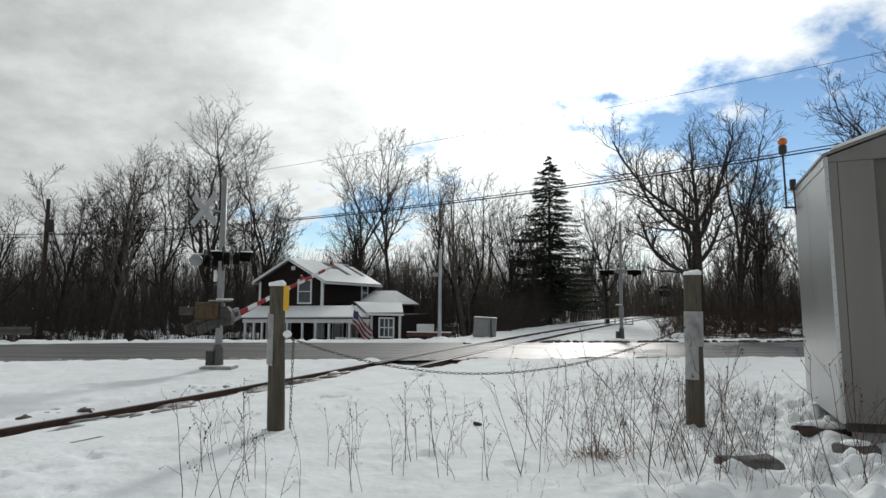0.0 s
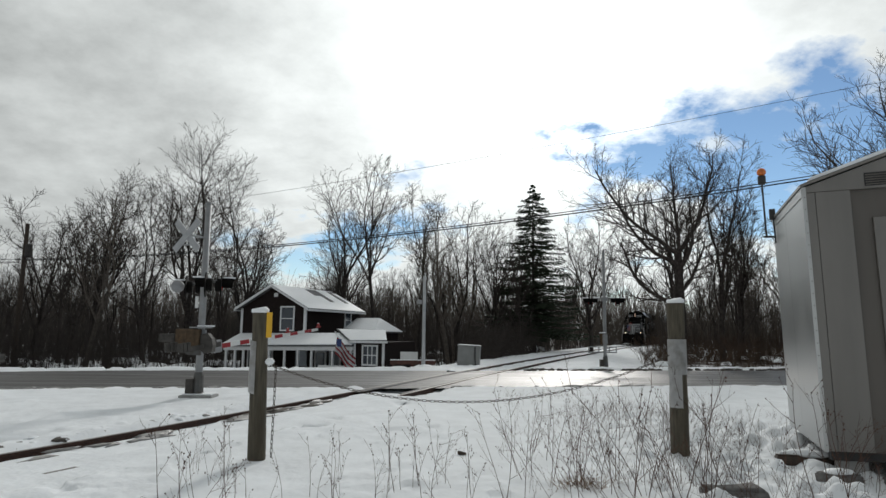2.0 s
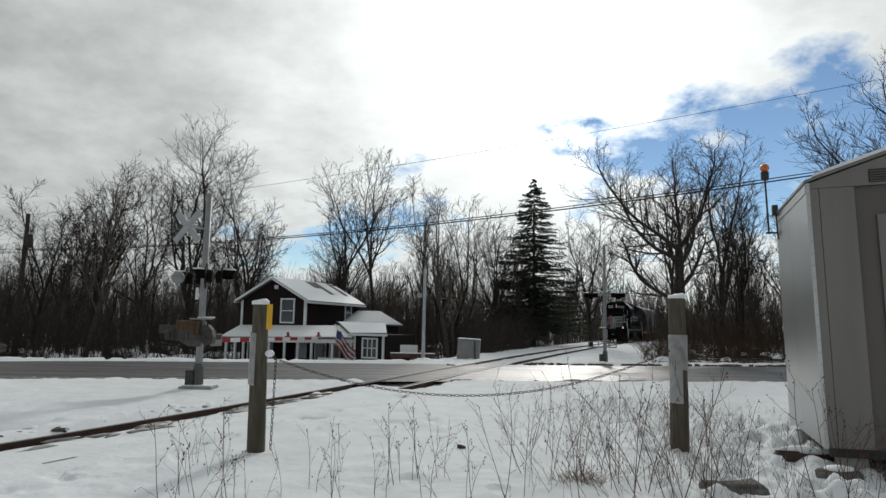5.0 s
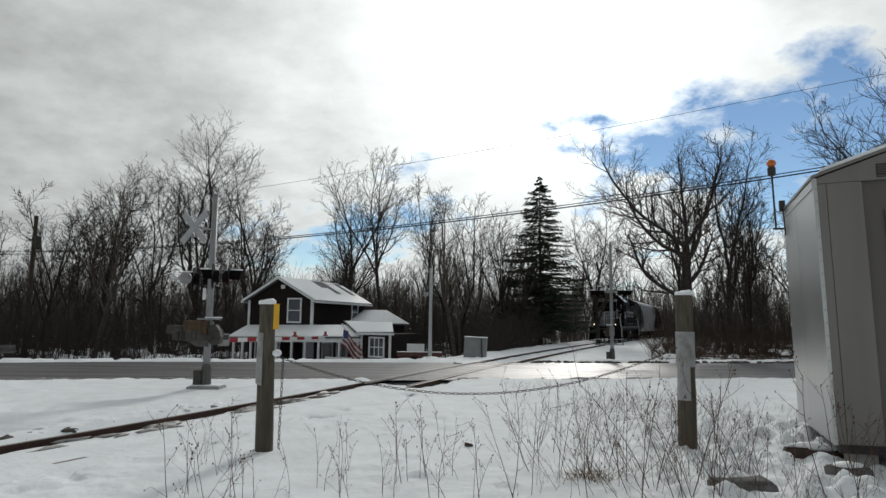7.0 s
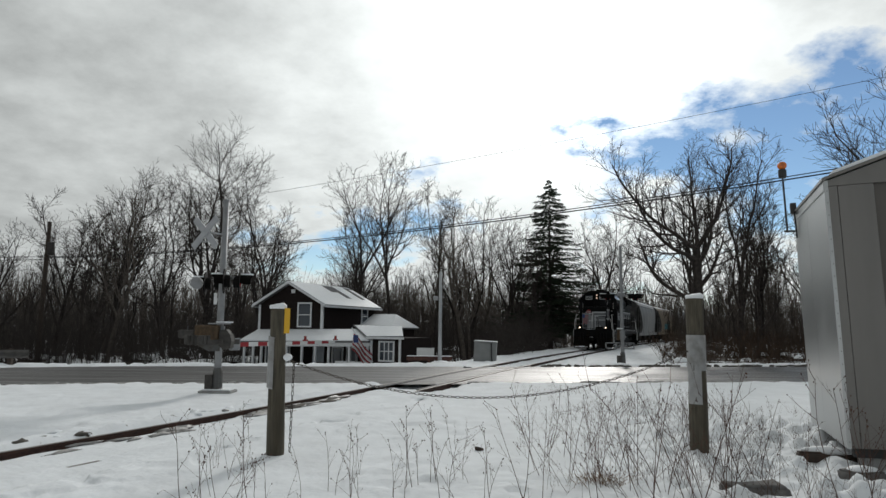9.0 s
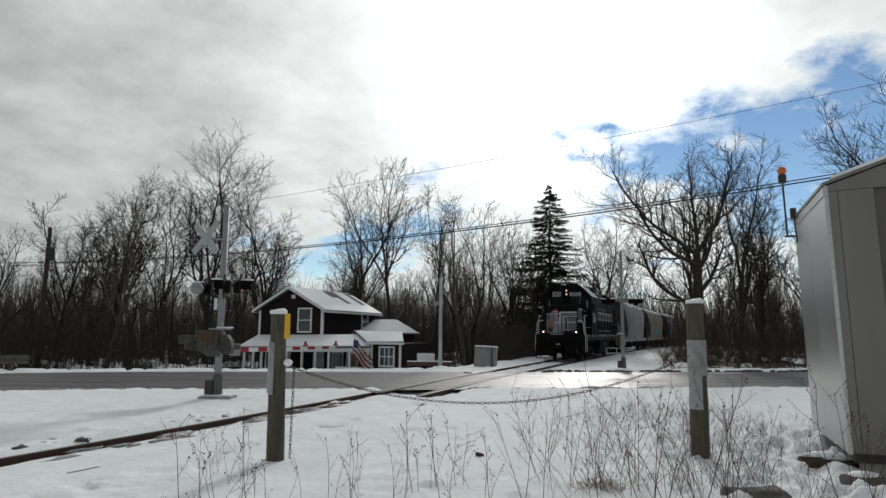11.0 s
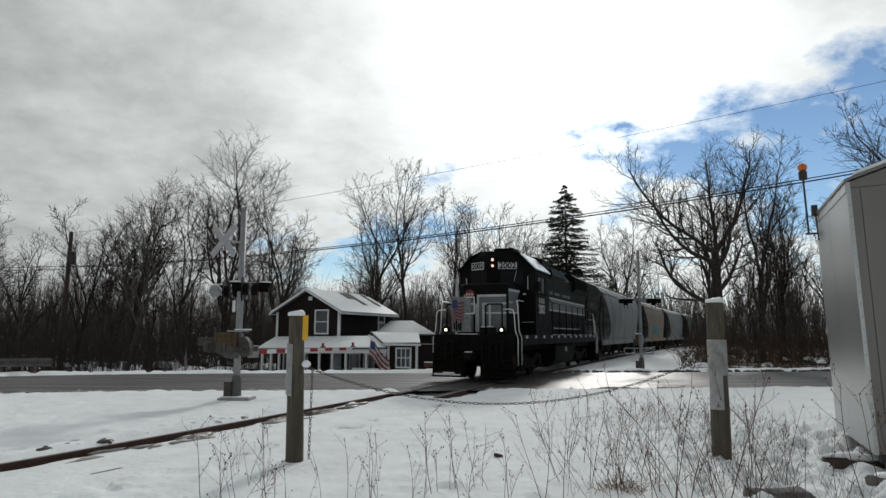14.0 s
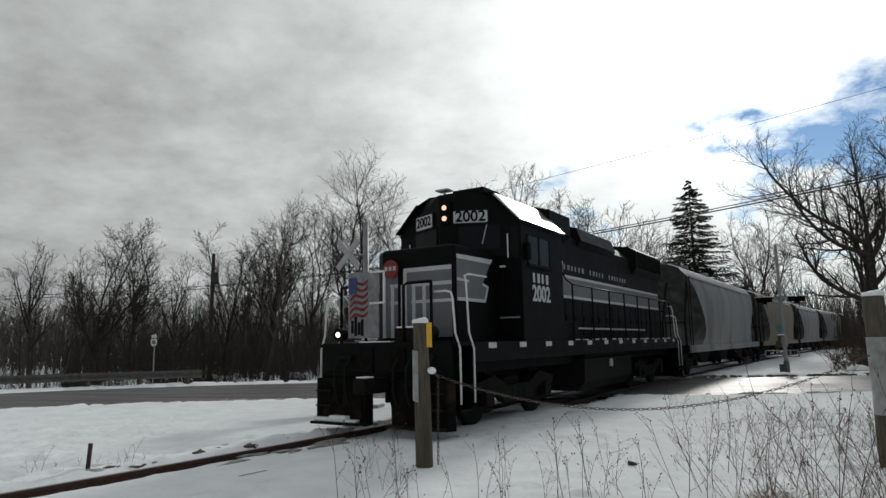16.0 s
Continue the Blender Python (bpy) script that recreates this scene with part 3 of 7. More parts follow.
FRONT = Matrix(((0, 0, 1, 0), (1, 0, 0, 0), (0, 1, 0, 0), (0, 0, 0, 1)))      # letters that face forwards, +x
SIDE = Matrix(((-1, 0, 0, 0), (0, 0, 1, 0), (0, 1, 0, 0), (0, 0, 0, 1)))      # letters that face the left side, +y


def wheelset(r=0.51):
    bm = bmesh.new()
    for s in (-1, 1):
        tube(bm, [(0, s * 0.685, 0), (0, s * 0.72, 0), (0, s * 0.80, 0), (0, s * 0.81, 0)], [r + 0.025, r, r - 0.01, r - 0.04], 24)
        tube(bm, [(0, s * 0.81, 0), (0, s * 0.86, 0)], [0.16, 0.13], 12)
    tube(bm, [(0, -0.7, 0), (0, 0.7, 0)], 0.08, 10)
    return bm


def truck(parent, x, base=2.74, r=0.51, heavy=True):
    """A bogie with two axles, side frames, springs and journal boxes."""
    t = part("bogie", box(bmesh.new(), x - 0.35, x + 0.35, -0.95, 0.95, 0.5, 0.85, 0.04), "under_black", parent)
    for s in (-1, 1):
        bm = bmesh.new()
        y = s * 1.03
        prism(bm, [(x - base / 2 - 0.45, 0.78), (x - base / 2 + 0.3, 0.92), (x - 0.5, 0.7), (x + 0.5, 0.7), (x + base / 2 - 0.3, 0.92), (x + base / 2 + 0.45, 0.78),
                   (x + base / 2 + 0.4, 0.62), (x + base / 2 - 0.4, 0.6), (x + 0.6, 0.36), (x - 0.6, 0.36), (x - base / 2 + 0.4, 0.6), (x - base / 2 - 0.4, 0.62)], "y", y - 0.08, y + 0.08)
        part("side_frame", bm, "under_black", t)
        for a in (-1, 1):
            part("journal_box", box(bmesh.new(), x + a * base / 2 - 0.17, x + a * base / 2 + 0.17, y - 0.05, y + s * 0.15, 0.36, 0.68, 0.03), "under_black", t)
        bm = bmesh.new()
        for k in (-0.28, 0.0, 0.28):
            for i in range(5):
                tube(bm, [(x + k, y, 0.42 + i * 0.055), (x + k, y, 0.445 + i * 0.055)], 0.105, 10)
        part("spring", bm, "under_black", t)
    for a in (-1, 1):
        w = part("wheelset", wheelset(r), "under_black", parent, "dark worn steel wheel pair", smooth=False)
        w.location = (x + a * base / 2, 0, r)
        WHEELS.append((w, r))
    return t


WHEELS = []


def make_locomotive():
    lo = thing("locomotive", Matrix(), "black road-switcher diesel locomotive with grey and white striped nose", "locomotive")
    P = lambda name, bm, key, label="", smooth=False, parent=lo: part(name, bm, key, parent, label, smooth)
    # frame, end plates, side sills
    bm = bmesh.new()
    box(bm, -16.35, -0.1, -1.1, 1.1, 1.0, 1.5)
    P("frame", bm, "under_black")
    P("deck", B(-16.5, 0.0, -1.5, 1.5, 1.5, 1.56, 0.01), "loco_black")
    for s in (-1, 1):
        sill = P("side_sill", B(-15.95, -0.55, s * 1.5 - 0.03, s * 1.5 + 0.03, 1.22, 1.555, 0.01), "loco_black")
        for i in range(12):
            x = -1.2 - i * 1.28
            part("reflector", B(x - 0.15, x + 0.15, s * 1.5 + s * 0.032 - 0.004, s * 1.5 + s * 0.032 + 0.004, 1.445, 1.545), "stripe_white", sill, "small white reflective rectangle")
    # end plate, steps and plough at both ends
    for end in (1, -1):
        X = lambda x: x if end == 1 else -16.5 - x
        def bx(x0, x1, *r, **k):
            a, b = X(x0), X(x1)
            return B(min(a, b), max(a, b), *r, **k)
        P("end_plate", bx(-0.08, 0.04, -1.42, 1.42, 0.95, 1.58, bevel=0.02), "loco_black")
        bm = bmesh.new()
        for s in (-1, 1):
            prism(bm, [(X(0.16), s * 0.28), (X(0.16), s * 1.42), (X(0.06), s * 1.5), (X(-0.05), s * 1.42), (X(-0.05), s * 0.28)], "z", 0.14, 0.95)
        P("plough", bm, "pilot_rust", "black steel pilot plates with packed snow")
        for s in (-1, 1):
            P("plough_lip", B(*sorted((X(0.14), X(0.36))), *sorted((s * 0.3, s * 1.4)), 0.16, 0.2), "under_black")
        for y0, y1, z in ((-1.36, -1.0, 0.27), (-1.02, -0.62, 0.31), (-0.64, -0.4, 0.25)):
            P("plough_snow", bx(0.165, 0.3, y0, y1, 0.2, z, bevel=0.025), "snow_cap")
        # uncoupling lever, buffer beam pads, sand pipes
        P("uncoupling_lever", tube(bmesh.new(), [(X(0.1), -1.34, 0.98), (X(0.1), -1.26, 1.1), (X(0.1), -0.25, 1.1), (X(0.16), -0.1, 1.02), (X(0.16), 0.1, 1.02), (X(0.1), 0.25, 1.1), (X(0.1), 1.26, 1.1), (X(0.1), 1.34, 0.98)], 0.012, 6), "under_black", "thin steel uncoupling lever", True)
        for s in (-1, 1):
            P("draft_plate", bx(0.04, 0.07, *sorted((s * 0.2, s * 0.5)), 0.97, 1.5, bevel=0.01), "pilot_rust")
            P("hose_bracket", bx(0.04, 0.12, *sorted((s * 0.66, s * 1.1)), 1.28, 1.36, bevel=0.01), "under_black")
            for z in (0.36, 0.62):
                P("pilot_step", bx(0.16, 0.26, *sorted((s * 1.0, s * 1.36)), z + 0.1, z + 0.125, bevel=0.005), "hose")
            bm = bmesh.new()
            for k in range(5):
                box(bm, *sorted((X(0.158), X(0.172))), *sorted((s * (0.36 + k * 0.24), s * (0.385 + k * 0.24))), 0.24, 0.92)
            P("pilot_rib", bm, "pilot_rust")
        P("coupler_snow", bx(0.38, 0.62, -0.12, 0.08, 0.985, 1.01, bevel=0.01), "snow_cap", "packed snow on the pilot")
        bm = bmesh.new()
        box(bm, *sorted((X(0.0), X(0.45))), -0.12, 0.12, 0.72, 0.98, 0.03)
        box(bm, *sorted((X(0.4), X(0.68))), -0.15, 0.11, 0.72, 0.98, 0.06)
        P("coupler", bm, "under_black", "dark steel knuckle coupler")
        for y in (-0.95, -0.72, 0.35, 0.62, 0.85, 1.05):
            bm = bmesh.new()
            tube(bm, [(X(0.05), y, 1.3), (X(0.2), y, 1.15), (X(0.24), y + 0.03, 0.75), (X(0.2), y + 0.08, 0.5)], 0.024, 6)
            P("air_hose", bm, "hose")
        for s in (-1, 1):
            bm = bmesh.new()
            for z, d in ((0.42, 0.0), (0.8, 0.06), (1.18, 0.12)):
                box(bm, *sorted((X(-0.12), X(-0.5))), *sorted((s * (1.5 - d), s * 1.1)), z, z + 0.03)
            box(bm, *sorted((X(-0.09), X(-0.11))), *sorted((s * 1.5, s * 1.05)), 0.4, 1.5)
            box(bm, *sorted((X(-0.5), X(-0.52))), *sorted((s * 1.5, s * 1.05)), 0.4, 1.5)
            P("step_well", bm, "loco_black")
            for x, top in ((-0.06, 2.42), (-0.52, 2.74)):
                bm = bmesh.new()
                y = s * 1.53
                tube(bm, [(X(x), y, 0.55), (X(x), y, 1.45), (X(x), s * 1.44, 1.72), (X(x), s * 1.40, top - 0.12), (X(x - 0.02), s * 1.36, top - 0.03), (X(x - 0.1 if x < -0.5 else x), s * 1.28 if x > -0.5 else s * 1.4, top),
                          (X(x - 0.75) if x < -0.5 else X(x), s * 1.4 if x < -0.5 else s * 1.02, top)], 0.019, 8)
                P("grab_rail", bm, "rail_white", "white-painted bent grab rail", smooth=True)
        # hand rails across the end
        for s in (-1, 1):
            bm = bmesh.new()
            tube(bm, [(X(-0.02), s * 0.42, 1.56), (X(-0.02), s * 0.42, 2.55), (X(-0.02), s * 0.5, 2.6), (X(-0.02), s * 1.0, 2.6)], 0.028, 8)
            tube(bm, [(X(-0.02), s * 1.0, 1.56), (X(-0.02), s * 1.0, 2.6)], 0.028, 8)
            P("end_railing", bm, "loco_black", smooth=True)
    # ditch lights and the boxes round them
    for s in (-1, 1):
        d = P("ditch_light", disc(bmesh.new(), (0.0, s * 1.0, 1.73), (1, 0, 0), 0.12, 0.14, 16), "loco_black")
        part("lamp", disc(bmesh.new(), (0.075, s * 1.0, 1.73), (1, 0, 0), 0.046, 0.02, 16), "lamp_on", d, "lit warm white ditch lamp")
    P("equipment_box", B(-0.3, -0.03, 0.2, 0.72, 1.56, 1.82, 0.03), "under_black")
    P("box_snow", B(-0.29, -0.04, 0.24, 0.62, 1.82, 1.85, 0.012), "snow_cap", "thin snow on the box")
    P("sill_snow", B(-0.35, 0.02, -0.55, 0.15, 1.575, 1.6, 0.01), "snow_cap", "thin snow on the front deck")
    # short nose
    NX, NW, NT = -0.9, 0.95, 3.38
    bm = bmesh.new()
    prism(bm, [(-2.7, -NW), (NX - 0.2, -NW), (NX, -NW + 0.24), (NX, NW - 0.06), (NX - 0.05, NW), (-2.7, NW)], "z", 1.56, NT)
    bmesh.ops.bevel(bm, geom=[e for e in bm.edges if all(v.co.z > NT - 0.01 for v in e.verts)], offset=0.08, segments=3, affect="EDGES", profile=0.5)
    nose = P("nose", bm, "loco_black")
    # striped panels on the nose
    e = 0.006
    def fpanel(y0, y1, z0, z1, key, lift=1):
        part("stripe", B(NX - 0.01, NX + e * lift, y0, y1, z0, z1), key, nose)
    for y0, y1 in ((-0.2, 0.88), (-0.70, -0.34)):
        fpanel(y0, y1, 1.66, 2.98, "stripe_grey")
        fpanel(y0, y1, 2.90, 2.98, "stripe_white", 2)
        fpanel(y0 + 0.18, y1, 2.62, 2.69, "stripe_white", 2)
        fpanel(y0 + 0.18, y1, 2.30, 2.36, "stripe_white", 2)
        for k in (0.0, 0.20, 0.44):
            fpanel(y0 + k, y0 + k + 0.075, 1.66, 2.94 if k == 0 else 2.66, "stripe_white", 3)
    FX = 0.02
    flag_board = part("flag_board", B(FX - 0.02, FX, -0.80, -0.10, 1.66, 2.86), "board_grey", lo, "worn pale board with a flag picture")
    for i in range(6):
        bm = bmesh.new()
        n = 10
        rows = []
        for k in range(n + 1):
            y = -0.76 + 0.42 * k / n
            z = 2.74 - i * 0.115 + 0.05 * math.sin(k / n * 6.0) - 0.14 * (1 - k / n)
            rows.append((bm.verts.new((FX + 0.006, y, z)), bm.verts.new((FX + 0.006, y, z - 0.055))))
        for a, b in zip(rows, rows[1:]):
            bm.faces.new((a[0], b[0], b[1], a[1]))
        bmesh.ops.solidify(bm, geom=list(bm.faces), thickness=0.003)
        part("flag_stripe", bm, "flag_red", flag_board)
    part("flag_canton", B(FX + 0.004, FX + 0.012, -0.78, -0.60, 2.47, 2.76), "flag_blue", flag_board)
    bm = bmesh.new()
    for y, z0, z1 in ((-0.7, 1.75, 1.98), (-0.62, 1.7, 2.05), (-0.54, 1.72, 1.95), (-0.47, 1.7, 2.0)):
        box(bm, FX + 0.002, FX + 0.008, y - 0.03, y + 0.03, z0, z1)
    part("board_marks", bm, "under_black", flag_board)
    hr = part("herald", disc(bmesh.new(), (NX + 0.1, -0.44, 2.98), (1, 0, 0), 0.18, 0.03, 24), "herald_red", nose, "round red shield sign")
    bm = bmesh.new()
    for y in (-0.54, -0.44, -0.34):
        box(bm, NX + 0.116, NX + 0.12, y - 0.032, y + 0.032, 2.95, 3.03)
    part("herald_bars", bm, "stripe_white", hr)
    bm = bmesh.new()
    for a, b in (((-0.30, 2.84), (0.02, 2.84)), ((0.02, 2.84), (0.02, 2.28)), ((0.02, 2.28), (-0.30, 2.28))):
        tube(bm, [(0.02, a[0], a[1]), (0.02, b[0], b[1])], 0.02, 6)
    part("nose_frame", bm, "rail_white", lo, "white pipe frame")
    for s in (-1, 1):
        y = s * (NW + 0.004)
        n0 = NX - (0.06 if s > 0 else 0.22)
        for outline, key, w in (([(n0, 3.12), (-2.3, 3.14), (-1.93, 2.68), (-2.12, 2.62), (-1.98, 2.34), (n0, 2.34)], "stripe_grey", 0.006),
                                ([(n0, 3.18), (-2.36, 3.2), (-2.27, 3.1), (n0, 3.1)], "stripe_white", 0.012),
                                ([(n0, 2.74), (-1.4, 2.72), (-1.4, 2.68), (n0, 2.69)], "stripe_white", 0.012),
                                ([(-1.95, 2.7), (-2.18, 2.64), (-2.03, 2.32), (-1.98, 2.32), (-2.1, 2.61), (-1.91, 2.66)], "stripe_white", 0.012),
                                ([(n0, 2.38), (-2.0, 2.38), (-2.0, 2.32), (n0, 2.32)], "stripe_white", 0.012)):
            part("stripe", prism(bmesh.new(), outline, "y", y - w, y + w), key, nose)
    part("class_light", disc(bmesh.new(), (-1.75, 0.05, 3.44), (0, 0, 1), 0.1, 0.12, 10), "under_black", nose)
    # cab
    C0, C1 = -4.8, -2.62
    outline = [(-1.5, 1.56), (-1.5, 3.98), (-1.38, 4.15), (-0.95, 4.58), (-0.62, 4.70), (0.62, 4.70), (0.95, 4.58), (1.38, 4.15), (1.5, 3.98), (1.5, 1.56)]
    cab = P("cab", prism(bmesh.new(), outline, "x", C0, C1), "loco_black")
    for s in (-1, 1):
        # the left slope's sheen is put in as pale metal; the right stays black
        part("roof_panel", prism(bmesh.new(), [(s * 1.54, 3.99), (s * 1.58, 4.0), (s * 0.99, 4.62), (s * 0.955, 4.59)], "x", C0 - 0.06, C1 + 0.12), "roof_sheen" if s > 0 else "loco_black", cab, "sloped cab roof panel, its bright sheen put in as pale metal" if s > 0 else "")
    part("roof_top", prism(bmesh.new(), [(-0.97, 4.592), (-0.62, 4.712), (0.62, 4.712), (0.97, 4.592), (0.64, 4.735), (-0.64, 4.735)], "x", C0, C1 + 0.12), "loco_black", cab)
    fx = C1
    # the cab's front comes to a blunt prow that carries lamps, boards and windows
    bm = bmesh.new()
    lo_r = [bm.verts.new((x, y, 3.3)) for x, y in ((C1 - 0.02, -1.25), (C1 + 0.46, -0.16), (C1 + 0.46, 0.16), (C1 - 0.02, 1.25))]
    mid_r = [bm.verts.new((x, y, 4.2)) for x, y in ((C1 - 0.02, -1.25), (C1 + 0.46, -0.16), (C1 + 0.46, 0.16), (C1 - 0.02, 1.25))]
    top_r = [bm.verts.new((x, y, 4.685)) for x, y in ((C1 - 0.02, -0.86), (C1 + 0.38, -0.22), (C1 + 0.38, 0.22), (C1 - 0.02, 0.86))]
    for p, q in ((lo_r, mid_r), (mid_r, top_r)):
        for i in range(4):
            j = (i + 1) % 4
            bm.faces.new((p[i], p[j], q[j], q[i]))
    bm.faces.new(lo_r)
    bm.faces.new(top_r)
    prow = part("prow", bm, "loco_black", cab)
    turn = math.degrees(math.atan2(0.48, 1.09))
    for s in (-1, 1):
        face = pose(C1 + 0.24, s * 0.66, 0, 0, 0, s * turn)
        nb = part("number_board", B(0.0, 0.05, *((-0.53, 0.2) if s > 0 else (-0.33, 0.33)), *((4.0, 4.27) if s > 0 else (4.0, 4.31)), bevel=0.03), "stripe_white", cab, "white number board")
        nb.matrix_basis = face
        rim = ((-0.56, 0.23, 3.97, 4.30) if s > 0 else (-0.36, 0.36, 3.97, 4.34))
        part("board_rim", B(-0.01, 0.044, *rim, bevel=0.03), "hose", nb)
        lettering("2002", 0.32 if s > 0 else 0.29, Matrix.Translation((0.055, -0.165 if s > 0 else 0.0, 4.135 if s > 0 else 4.155)) @ FRONT, nb, "loco_black", "number")
        w = part("window", B(0.0, 0.012, -0.42, 0.44, 3.46, 3.95, bevel=0.004), "glass_dark", cab, "dark cab window")
        w.matrix_basis = face
        bm = bmesh.new()
        for q in ((-0.44, 0.46, 3.43, 3.46), (-0.44, 0.46, 3.95, 3.98), (-0.44, -0.42, 3.46, 3.95), (0.44, 0.46, 3.46, 3.95)):
            box(bm, 0.0, 0.02, *q)
        part("window_frame", bm, "under_black", w)
    hl = part("headlight", B(C1 + 0.4, C1 + 0.52, -0.13, 0.13, 4.0, 4.52, bevel=0.04), "loco_black", cab)
    for z in (4.13, 4.36):
        part("lamp", disc(bmesh.new(), (C1 + 0.525, 0, z), (1, 0, 0), 0.055, 0.03, 16), "lamp_dim", hl, "glowing warm headlamp")
    for y0, y1 in ((-1.44, -1.27), (1.27, 1.44)):
        part("window", B(fx - 0.02, fx + 0.006, y0, y1, 3.1, 3.9), "glass_dark", cab, "narrow dark door window")
    for s in (-1, 1):
        part("door_grab", tube(bmesh.new(), [(fx + 0.05, s * 1.22, 3.25), (fx + 0.05, s * 1.22, 3.75)], 0.014, 6), "rail_white", cab, "thin white grab bar")
        part("door_latch", B(fx + 0.012, fx + 0.05, *sorted((s * 1.02, s * 1.14)), 3.06, 3.1), "rail_white", cab)
        part("door_step", B(fx, fx + 0.06, *sorted((s * 1.0, s * 1.42)), 2.02, 2.05), "letter_grey", cab)
    part("wiper", tube(bmesh.new(), [(fx + 0.24, 0.85, 3.95), (fx + 0.27, 0.75, 3.55)], 0.012, 6), "galv", cab)
    for s in (-1, 1):
        y = s * 1.5
        part("door", B(fx, fx + 0.012, *sorted((s * 0.99, s * 1.43)), 1.7, 3.0), "loco_black", cab)
        w = part("window", B(-4.05, -2.92, *sorted((y - s * 0.02, y + s * 0.006)), 3.15, 3.73), "glass_dark", cab, "dark sliding cab side window")
        bm = bmesh.new()
        for x in (-4.06, -3.48, -2.91):
            box(bm, x - 0.025, x + 0.025, *sorted((y, y + s * 0.02)), 3.12, 3.76)
        box(bm, -4.08, -2.89, *sorted((y, y + s * 0.05)), 3.08, 3.14)
        part("window_frame", bm, "under_black", w)
        part("mirror", B(-2.84, -2.78, *sorted((y, y + s * 0.14)), 3.2, 3.55, bevel=0.01), "glass_dark", cab)
        lt = lettering("2002", 0.47, Matrix.Translation((-3.54, y + s * 0.006, 2.525)) @ (SIDE if s > 0 else Matrix.Rotation(math.pi, 4, "Z") @ SIDE), cab, "stripe_white", "number", "white road number")
        for i in range(4):
            x = -3.19 - i * 0.225
            part("letter_bar", B(x - 0.035 - 0.03 * (i % 2), x + 0.055, *sorted((y, y + s * 0.006)), 2.765, 2.965), "stripe_white", cab)
        part("drip_rail", B(C0 - 0.02, C1 + 0.02, *sorted((y, y + s * 0.04)), 3.94, 3.97), "under_black", cab)
    # roof gear
    an = P("antenna", tube(bmesh.new(), [(-2.85, -0.45, 4.70), (-2.85, -0.45, 4.92)], 0.03, 6), "galv")
    part("antenna_plate", B(-2.98, -2.72, -0.62, -0.3, 4.92, 4.955), "galv", an)
    bm = bmesh.new()
    box(bm, -3.5, -2.7, -0.15, 0.62, 4.72, 4.86, 0.02)
    P("roof_hatch", bm, "loco_black")
    bm = bmesh.new()
    for y in (-0.12, 0.0, 0.12):
        tube(bm, [(-4.4, y, 4.78), (-4.15, y, 4.78), (-4.0, y, 4.78)], [0.02, 0.03, 0.06], 8)
    box(bm, -4.3, -4.2, -0.15, 0.15, 4.66, 4.76)
    P("horn", bm, "under_black")
    # intake block behind the cab, long hood, radiator section
    bm = bmesh.new()
    prism(bm, [(-1.0, 1.56), (-1.0, 3.95), (-1.24, 4.15), (-1.24, 4.62), (-0.85, 4.74), (0.85, 4.74), (1.24, 4.62), (1.24, 4.15), (1.0, 3.95), (1.0, 1.56)], "x", -6.1, -4.8)
    P("air_intake", bm, "loco_black")
    HW, HT = 0.98, 4.48
    bm = bmesh.new()
    prism(bm, [(-HW, 1.56), (-HW, HT - 0.3), (-HW + 0.3, HT), (HW - 0.3, HT), (HW, HT - 0.3), (HW, 1.56)], "x", -15.7, -6.1)
    hood = P("long_hood", bm, "loco_black")
    bm = bmesh.new()
    prism(bm, [(-1.0, 3.72), (-1.16, 3.9), (-1.16, 4.5), (-0.9, 4.66), (0.9, 4.66), (1.16, 4.5), (1.16, 3.9), (1.0, 3.72)], "x", -15.65, -12.3)
    P("radiator_housing", bm, "loco_black")
    for s in (-1, 1):
        bm = bmesh.new()
        for i in range(30):
            x = -15.5 + i * 0.105
            box(bm, x, x + 0.03, *sorted((s * 1.16, s * 1.18)), 3.92, 4.46)
        P("radiator_grille", bm, "under_black")
    bm = bmesh.new()
    prism(bm, [(-0.96, 4.0), (-1.12, 4.2), (-1.0, 4.55), (-0.7, 4.64), (0.7, 4.64), (1.0, 4.55), (1.12, 4.2), (0.96, 4.0)], "x", -10.2, -7.2)
    P("brake_blister", bm, "loco_black")
    for x, r in ((-8.6, 0.55), (-13.1, 0.6), (-14.7, 0.6)):
        P("cooling_fan", disc(bmesh.new(), (x, 0, 4.68), (0, 0, 1), r, 0.14, 20), "under_black")
    for x in (-6.7, -10.6):
        P("exhaust_stack", B(x - 0.3, x + 0.3, -0.2, 0.2, 4.45, 4.72, 0.03), "under_black")
    for s in (-1, 1):
        y = s * HW
        for z0, z1, key, w in ((2.65, 3.2, "stripe_grey", 0.006), (3.14, 3.21, "stripe_white", 0.01), (2.62, 2.69, "stripe_white", 0.01)):
            part("stripe", B(-15.6, -6.1, *sorted((y, y + s * w)), z0, z1), key, hood)
        y2 = s * 1.0
        for z0, z1, key, w in ((2.65, 3.52, "stripe_grey", 0.006), (3.46, 3.54, "stripe_white", 0.01), (3.14, 3.21, "stripe_white", 0.01), (2.62, 2.69, "stripe_white", 0.01)):
            part("stripe", B(-6.1, -4.8, *sorted((y2, y2 + s * w)), z0, z1), key, hood)
        # access doors: raised panels with latches
        for i in range(15):
            x = -15.55 + i * 0.63
            d = part("access_door", B(x, x + 0.58, *sorted((y, y + s * 0.02)), 1.68, 2.55, bevel=0.006), "loco_black", hood)
            part("latch", B(x + 0.5, x + 0.55, *sorted((y + s * 0.02, y + s * 0.04)), 2.05, 2.17), "under_black", d)
        x = -6.2
